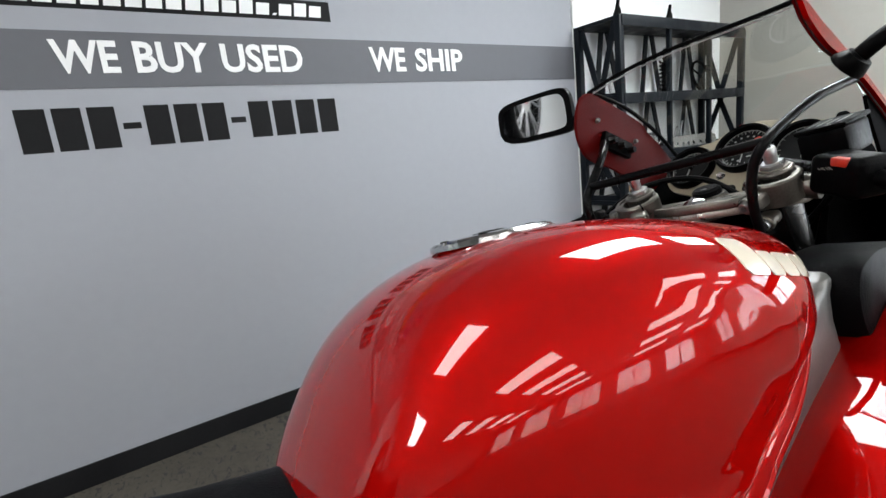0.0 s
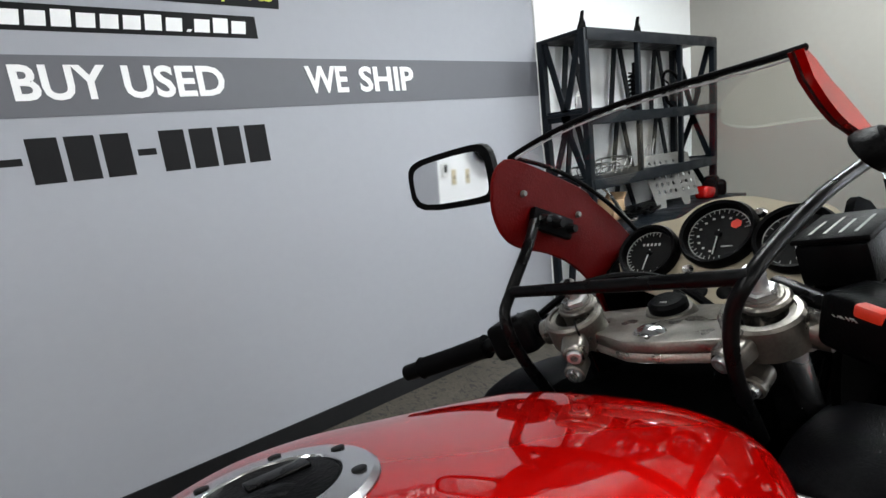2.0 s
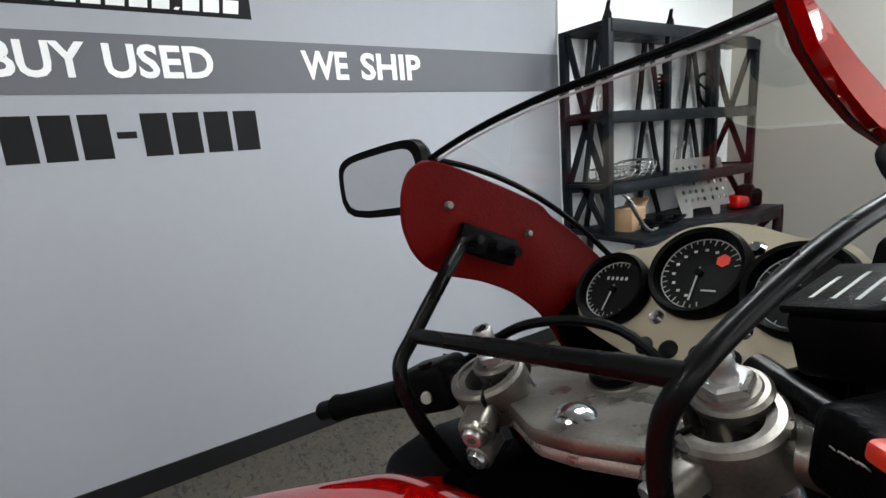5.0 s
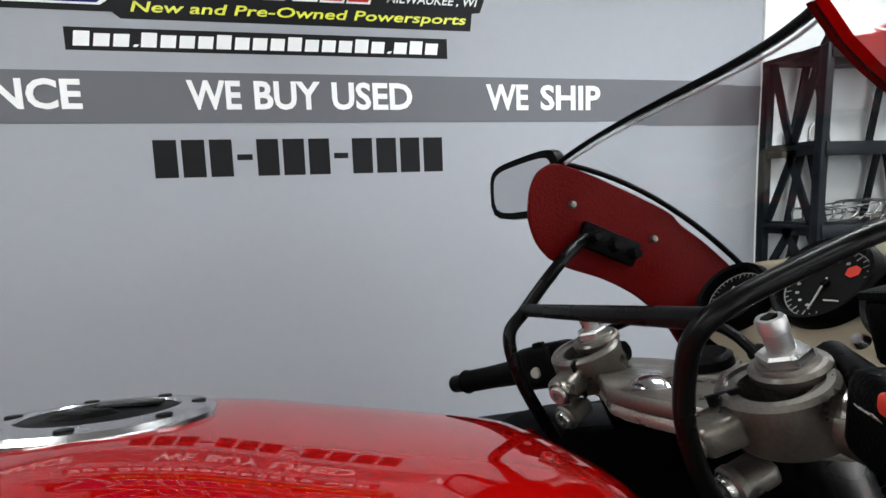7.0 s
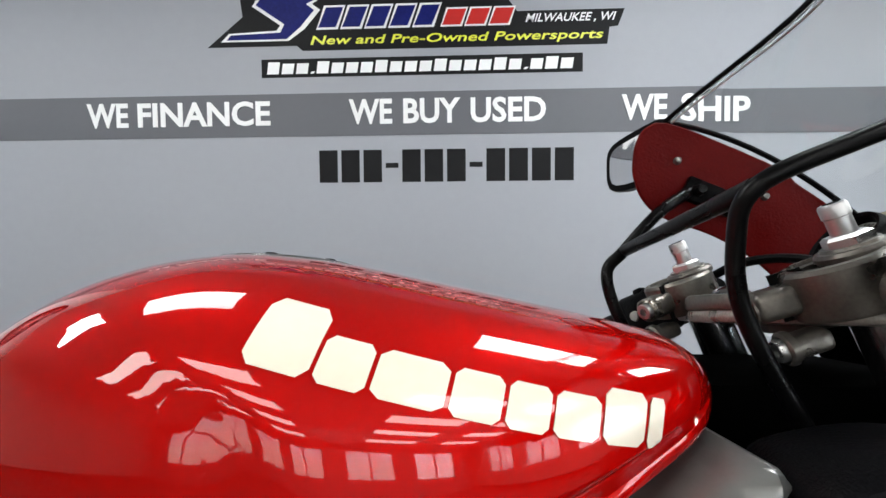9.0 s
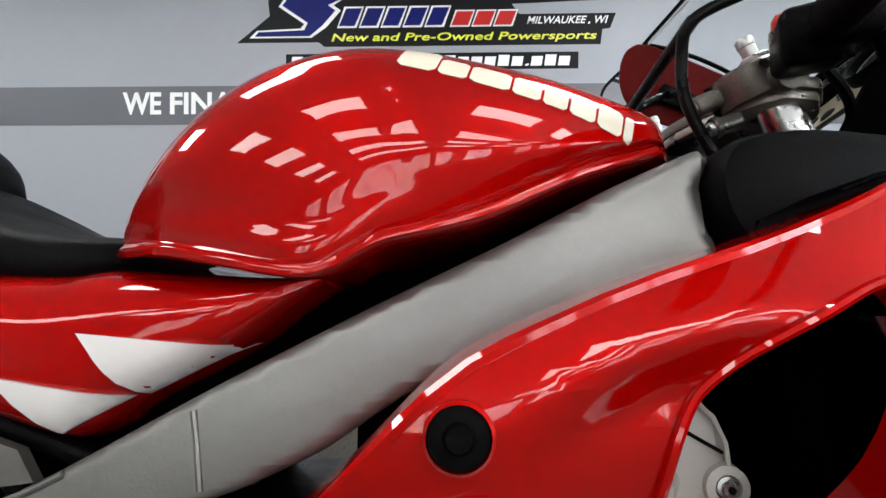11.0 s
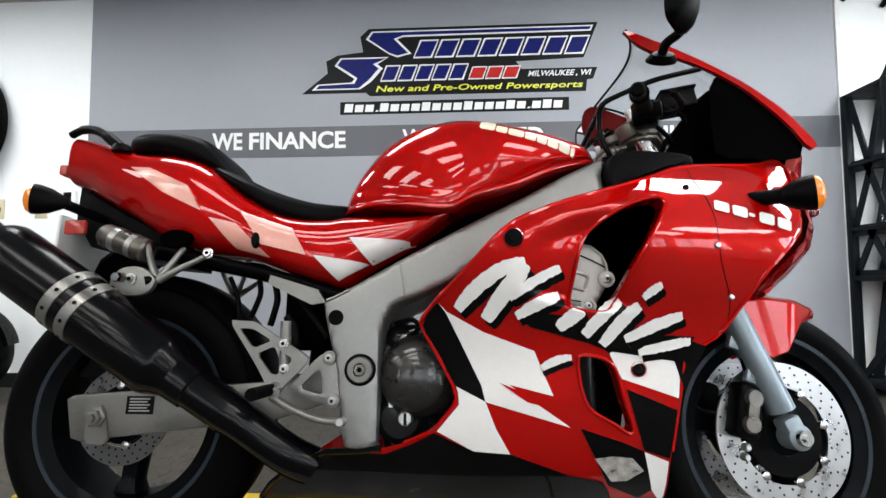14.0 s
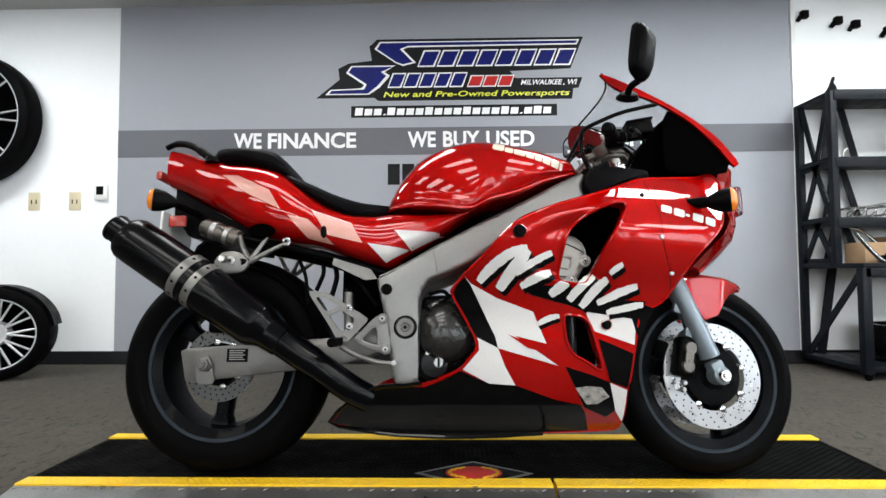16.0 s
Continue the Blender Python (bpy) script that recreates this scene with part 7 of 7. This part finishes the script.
for x in (0.56, 1.10):
    part("front_upright", box(x - 0.015, x + 0.015, -0.016, 0.016, BENCH + 0.30, TOP, 0.003), M_SHELF, rack)
LEV = (1.02, 1.43, TOP - 0.02)
for z in LEV:
    part("shelf_board", box(-0.02, W_ + 0.02, -0.02, D_ + 0.02, z, z + 0.022, 0.003), M_SHELF, rack)
    part("front_lip", box(0.0, W_, -0.028, -0.0205, z - 0.045, z + 0.024, 0.002), M_SHELF, rack)
part("bench_top", box(-0.02, W_ + 0.02, SB - SY0, D_ + 0.02, BENCH - 0.03, BENCH, 0.004), M_SHELF, rack, "dark bench top")
part("bench_rail", box(-0.01, W_ + 0.01, SB - SY0, SB - SY0 + 0.03, BENCH - 0.09, BENCH - 0.031, 0.004), M_SHELF, rack)
for x in (0.0, W_ / 2, W_):
    part("bench_leg", box(x - 0.028, x + 0.028, SB - SY0, SB - SY0 + 0.05, 0.04, BENCH - 0.031, 0.004), M_SHELF, rack)
    part("caster", moved(lathe([(0.0, -0.012), (0.018, -0.012), (0.022, -0.006), (0.022, 0.006), (0.018, 0.012), (0.0, 0.012)], 18), pose(x, SB - SY0 + 0.02, 0.022)), M_BLACK, rack)
part("bottom_shelf", box(-0.02, W_ + 0.02, SB - SY0 + 0.02, D_ + 0.02, 0.05, 0.085, 0.004), M_SHELF, rack)


def lattice(a, b, parent, w=0.020, t=0.006, axis="x", at=0.0):
    """A flat lattice bar between two points of an end or back frame."""
    a, b = Vector(a), Vector(b)
    d = (b - a).normalized()
    n = Vector((-d.y, d.x)) * w
    bm = bmesh.new()
    q = [a + n, a - n, b - n, b + n]
    lo = [bm.verts.new((at - t, p.x, p.y) if axis == "x" else (p.x, at - t, p.y)) for p in q]
    hi = [bm.verts.new((at + t, p.x, p.y) if axis == "x" else (p.x, at + t, p.y)) for p in q]
    bm.faces.new(lo)
    bm.faces.new(hi)
    for i in range(4):
        bm.faces.new((lo[i], lo[(i + 1) % 4], hi[(i + 1) % 4], hi[i]))
    bmesh.ops.recalc_face_normals(bm, faces=bm.faces[:])
    return part("lattice_bar", bm, M_SHELF, parent, smooth=False)


zs = (BENCH, 1.02, 1.43, TOP)
for at in (0.0, W_):
    for z0, z1 in zip(zs, zs[1:]):
        h = z1 - z0
        if z0 > 1.3:
            for p, q in (((0.02, z1), (D_ / 2, z0)), ((D_ - 0.02, z1), (D_ / 2, z0))):
                lattice(p, q, rack, at=at)
        else:
            for p, q in (((0.02, z0), (D_ / 2 + 0.02, z1)), ((D_ - 0.02, z0), (D_ / 2 - 0.02, z1))):
                lattice(p, q, rack, at=at)
        part("end_rail", box(at - 0.006, at + 0.006, 0.02, D_ - 0.02, z0 - 0.035, z0 + 0.035), M_SHELF, rack, smooth=False)
    lattice((-0.20, BENCH - 0.05), (D_ - 0.02, 0.08), rack, at=at, w=0.022)
for x0, x1 in ((0.0, 0.54), (0.54, 1.08), (1.08, W_)):
    for z0, z1 in zip(zs, zs[1:]):
        for p, q in (((x0 + 0.16, z0), (x0 + 0.24, z1)), ((x1 - 0.12, z0), (x1 - 0.24, z1))):
            lattice(p, q, rack, at=D_ - 0.006, axis="y", w=0.022)
    lattice((x0 + 0.10, 0.08), (x0 + 0.20, BENCH - 0.03), rack, at=D_ - 0.01, axis="y", w=0.03)


def on_shelf(name, x, y, z, label, cat, group="", rz=0):
    return thing(name, pose(SX0 + x, SY0 + y, FZ + z, 0, 0, rz), label, cat, group)


sp = on_shelf("coil_spring_shock", 0.72, 0.13, 1.452, "black coil-over shock absorber standing on the shelf", "shock absorber")
part("damper", lathe([(0.0, 0.30), (0.012, 0.30), (0.012, 0.22), (0.022, 0.215), (0.022, 0.05), (0.030, 0.045), (0.030, 0.0)], 18, "z"), M_BLACK, sp)
part("spring", tube([(0.034 * math.cos(i * 0.42), 0.034 * math.sin(i * 0.42), 0.03 + i * 0.0019) for i in range(110)], 0.0065, 8), M_BLACK, sp, "black coil spring")
bk = on_shelf("wire_basket", 0.34, 0.16, 1.042, "chromed wire luggage rack lying on the shelf", "wire rack")
for dz in (0.012, 0.075):
    part("wire", tube([(x, y, dz + (0.03 if x > 0.1 else 0)) for x, y in ((-0.20, -0.10), (0.20, -0.10), (0.20, 0.10), (-0.20, 0.10))], 0.0045, 8, closed=True), M_WIRE, bk)
for k in range(6):
    x = -0.17 + 0.07 * k
    part("wire", tube(spline([(x - 0.03, -0.10, 0.012), (x, -0.11, 0.075 + (0.03 if x > 0.1 else 0)), (x, 0.11, 0.075 + (0.03 if x > 0.1 else 0)), (x - 0.03, 0.10, 0.012)], 5, False), 0.004, 8), M_WIRE, bk)
pp = on_shelf("perforated_plate", 0.98, -0.06, BENCH, "pale grey perforated metal heel shield leaning on the bench", "metal plate", rz=-14)
holes = []
for r_ in range(5):
    for c_ in range(7):
        cx, cz = -0.17 + 0.055 * c_ + (0.02 if c_ > 3 else 0), 0.12 + 0.058 * r_
        holes.append([(cx + 0.012 * math.cos(k * math.pi / 4), cz + 0.015 * math.sin(k * math.pi / 4)) for k in range(8)])
bm = plate([(-0.23, 0.0), (-0.15, 0.0), (-0.13, 0.06), (0.02, 0.06), (0.03, 0.0), (0.09, 0.0), (0.11, 0.06), (0.20, 0.06), (0.24, 0.40), (0.20, 0.42), (-0.22, 0.42), (-0.25, 0.40)], -0.002, 0.002, holes)
part("plate", moved(bm, pose(0, 0, 0.0, -22, 0, 0)), M_ALU, pp, smooth=False)
bx = on_shelf("cardboard_box", 0.24, 0.05, BENCH, "small open brown cardboard box on the bench", "box", rz=12)
part("carton", box(-0.10, 0.10, -0.07, 0.07, 0.0, 0.14, 0.003), M_CARD, bx)
part("flap", moved(box(0.0, 0.07, -0.07, 0.07, 0.0, 0.003), pose(0.10, 0, 0.14, 0, -35, 0)), M_CARD, bx, smooth=False)
hb = on_shelf("chrome_handlebar", 0.16, -0.06, BENCH, "bent chrome handlebar leaning on the box", "handlebar")
part("tube", tube(spline([(-0.12, -0.05, 0.20), (-0.02, -0.05, 0.08), (0.05, -0.06, 0.012), (0.14, -0.05, 0.012)], 6, False), 0.0125, 12), M_CHROME, hb)
part("tube", tube(spline([(-0.05, 0.16, 0.27), (0.08, 0.14, 0.22), (0.17, 0.10, 0.10), (0.19, 0.09, 0.012)], 6, False), 0.011, 12), M_CHROME, hb)
co = on_shelf("cable_bundle", 0.42, -0.05, BENCH, "bundle of black hoses and cables on the bench", "cables")
for k in range(7):
    rr = 0.05 + 0.012 * (k % 3)
    part("loop", tube([(0.05 * (k - 3) + rr * math.cos(i * 0.4), 0.03 * ((k * 5) % 3 - 1) + rr * 0.7 * math.sin(i * 0.4), 0.012 + 0.012 * (k % 4) + 0.02 * math.sin(i * 0.4 + k) ** 2) for i in range(17)], 0.009, 8), M_BLACK, co)
rp = on_shelf("red_fairing_parts", 1.40, -0.08, BENCH, "pile of red and black spare motorcycle parts on the bench", "spare parts")
for k, (x, z, mm, w) in enumerate(((-0.10, 0.05, M_RED, 0.16), (0.05, 0.08, M_BLACK, 0.18), (0.12, 0.06, M_BLACK, 0.12), (0.0, 0.03, M_BLACK, 0.22))):
    part("spare_part", moved(box(-w / 2, w / 2, -0.05, 0.05, -z, z, 0.028, 3), pose(x, 0.03 * (k % 2), z, 0, 8 - 7 * k, 15 * k)), mm, rp)
sg = on_shelf("steering_ring", 1.36, 0.20, 1.452, "black spoked ring leaning at the back of the shelf", "wheel")
part("ring", tube([(0.125 * math.cos(i * math.pi / 16), 0.03 * math.sin(i * math.pi / 16), 0.138 + 0.125 * math.sin(i * math.pi / 16)) for i in range(32)], 0.012, 10, closed=True), M_BLACK, sg)
for k in range(3):
    a = 2 * math.pi * k / 3 + 0.5
    part("spoke", tube([(0, 0, 0.138), (0.12 * math.cos(a), 0.029 * math.sin(a), 0.138 + 0.12 * math.sin(a))], 0.007, 8), M_BLACK, sg)
for x, z, h in ((0.20, 1.452, 0.10), (0.12, 1.452, 0.12), (1.0, 1.042, 0.20), (0.92, 1.042, 0.16)):
    tl = on_shelf("metal_fitting", x, 0.17, z, "small grey metal fitting standing on the shelf", "fitting", "shelf fittings")
    part("stem", tube(spline([(0, 0, 0.0), (0.0, 0, h * 0.7), (0.03, 0, h)], 5, False), 0.008, 8), M_STEEL, tl)
    part("foot", box(-0.03, 0.03, -0.02, 0.02, 0, 0.008, 0.002), M_STEEL, tl)
ty = on_shelf("stored_wheel", 0.45, 0.02, 0.085, "black bare wheel rim lying on the bottom shelf", "wheel", "stored wheels")
part("rim", lathe([(0.17, 0.0), (0.215, 0.0), (0.22, 0.02), (0.20, 0.03), (0.20, 0.10), (0.205, 0.12), (0.20, 0.14), (0.20, 0.21), (0.22, 0.225), (0.215, 0.24), (0.17, 0.24)], 40, "z", closed=True), M_TUBE, ty)
copy_thing(ty, pose(SX0 + 1.05, SY0 + 0.02, FZ + 0.085))
for x in (0.02, 0.60):
    hk = on_shelf("top_hook", x, 0.02, TOP + 0.002, "small black steel hook on top of the shelf", "hook", "top hooks")
    part("hook", plate(rounded([(-0.04, 0.0), (0.035, 0.0), (0.028, 0.04), (0.012, 0.06), (0.022, 0.10), (0.010, 0.105), (-0.006, 0.06), (-0.02, 0.03)], 0.15, 1), -0.008, 0.008), M_BLACK, hk)

# wall clips near the ceiling
for x, z in ((2.70, 2.47), (2.95, 2.42), (3.08, 2.39), (3.32, 2.34)):
    cl = thing("wall_clip", pose(x, WY, z), "small black clip screwed high on the wall", "clip", "wall clips")
    part("clip", box(-0.025, 0.03, -0.04, 0, -0.03, 0.03, 0.008), M_BLACK, cl)
    part("jaw", moved(box(-0.03, 0.0, -0.03, -0.01, -0.045, 0.0, 0.004), pose(-0.012, 0, -0.018, 0, 30, 0)), M_BLACK, cl)

# ---- show wheels by the left wall ----
def show_wheel(name, m, r, w, rimr, label, spokes, blade):
    t = thing(name, m, label, "wheel")
    part("tyre", lathe([(rimr, -w * 0.45), (rimr + 0.01, -w * 0.5), (r - 0.03, -w * 0.5), (r - 0.008, -w * 0.42), (r, -w * 0.2), (r, w * 0.2), (r - 0.008, w * 0.42), (r - 0.03, w * 0.5), (rimr + 0.01, w * 0.5), (rimr, w * 0.45)], 72, closed=True), M_RUBBER, t, "black low-profile tyre")
    rim_ = part("rim", lathe([(rimr - 0.012, -w * 0.46), (rimr + 0.004, -w * 0.47), (rimr + 0.004, w * 0.45), (rimr - 0.03, w * 0.4), (rimr - 0.03, -w * 0.2)], 64, closed=True), M_BLACKGLOSS, t)
    part("rim_edge", lathe([(rimr - 0.010, -w * 0.475), (rimr - 0.002, -w * 0.48), (rimr - 0.002, -w * 0.46), (rimr - 0.010, -w * 0.46)], 64, closed=True), M_SILVER, rim_)
    part("backing", lathe([(0.0, 0.0), (rimr - 0.03, 0.0), (rimr - 0.03, 0.01), (0.0, 0.01)], 40), M_VOID, rim_)
    for k in range(spokes):
        a = 2 * math.pi * k / spokes
        for d in (-blade, blade):
            p0 = Vector((0.28 * rimr * math.cos(a), -w * 0.38, 0.28 * rimr * math.sin(a)))
            p1 = Vector(((rimr - 0.012) * math.cos(a + d), -w * 0.44, (rimr - 0.012) * math.sin(a + d)))
            part("spoke", tube([p0, p1], [0.008, 0.0065], 6), M_SILVER, rim_)
    part("hub", lathe([(0.0, -w * 0.42), (rimr * 0.16, -w * 0.42), (rimr * 0.19, -w * 0.40), (rimr * 0.30, -w * 0.42), (rimr * 0.33, -w * 0.38), (rimr * 0.33, 0.0)], 36), M_SILVER, rim_)
    part("hub_cap", lathe([(0.0, -w * 0.435), (rimr * 0.10, -w * 0.43), (rimr * 0.12, -w * 0.415)], 24), M_REDV, rim_)
    return t


show_wheel("show_wheel", pose(-2.95, 1.56, FZ + 0.305, 0, 0, 24), 0.305, 0.20, 0.232, "black wheel with thin silver twin spokes standing on the floor", 10, 0.13)
fd = thing("blue_fender", pose(-2.95, 1.56, FZ + 0.305, 0, 0, 24), "glossy blue bodywork above the show wheel", "bodywork")
part("panel", loft([[(x - 0.19, y, z) for y in (-0.13, 0.13)] + [(x - 0.21, y, z - 0.01) for y in (0.13, -0.13)] for x, z in ((-0.50, 0.36), (-0.30, 0.42), (-0.05, 0.45), (0.08, 0.44), (0.13, 0.40), (0.11, 0.325))]), M_BLUEP, fd)
rows = []
for i in range(15):
    a = radians(8 + 100 * i / 14)
    rows.append([(q * math.cos(a), p, q * math.sin(a)) for p, q in ((-0.06, 0.318), (0.10, 0.318), (0.10, 0.309), (-0.06, 0.309))])
part("wheel_arch", loft(rows), M_BLACK, fd, "black wheel arch strip")
show_wheel("giant_wheel", pose(-3.62, WY - 0.10, 1.72, 0, 0, 0), 0.50, 0.16, 0.43, "very large black wheel mounted on the white wall", 8, 0.10)
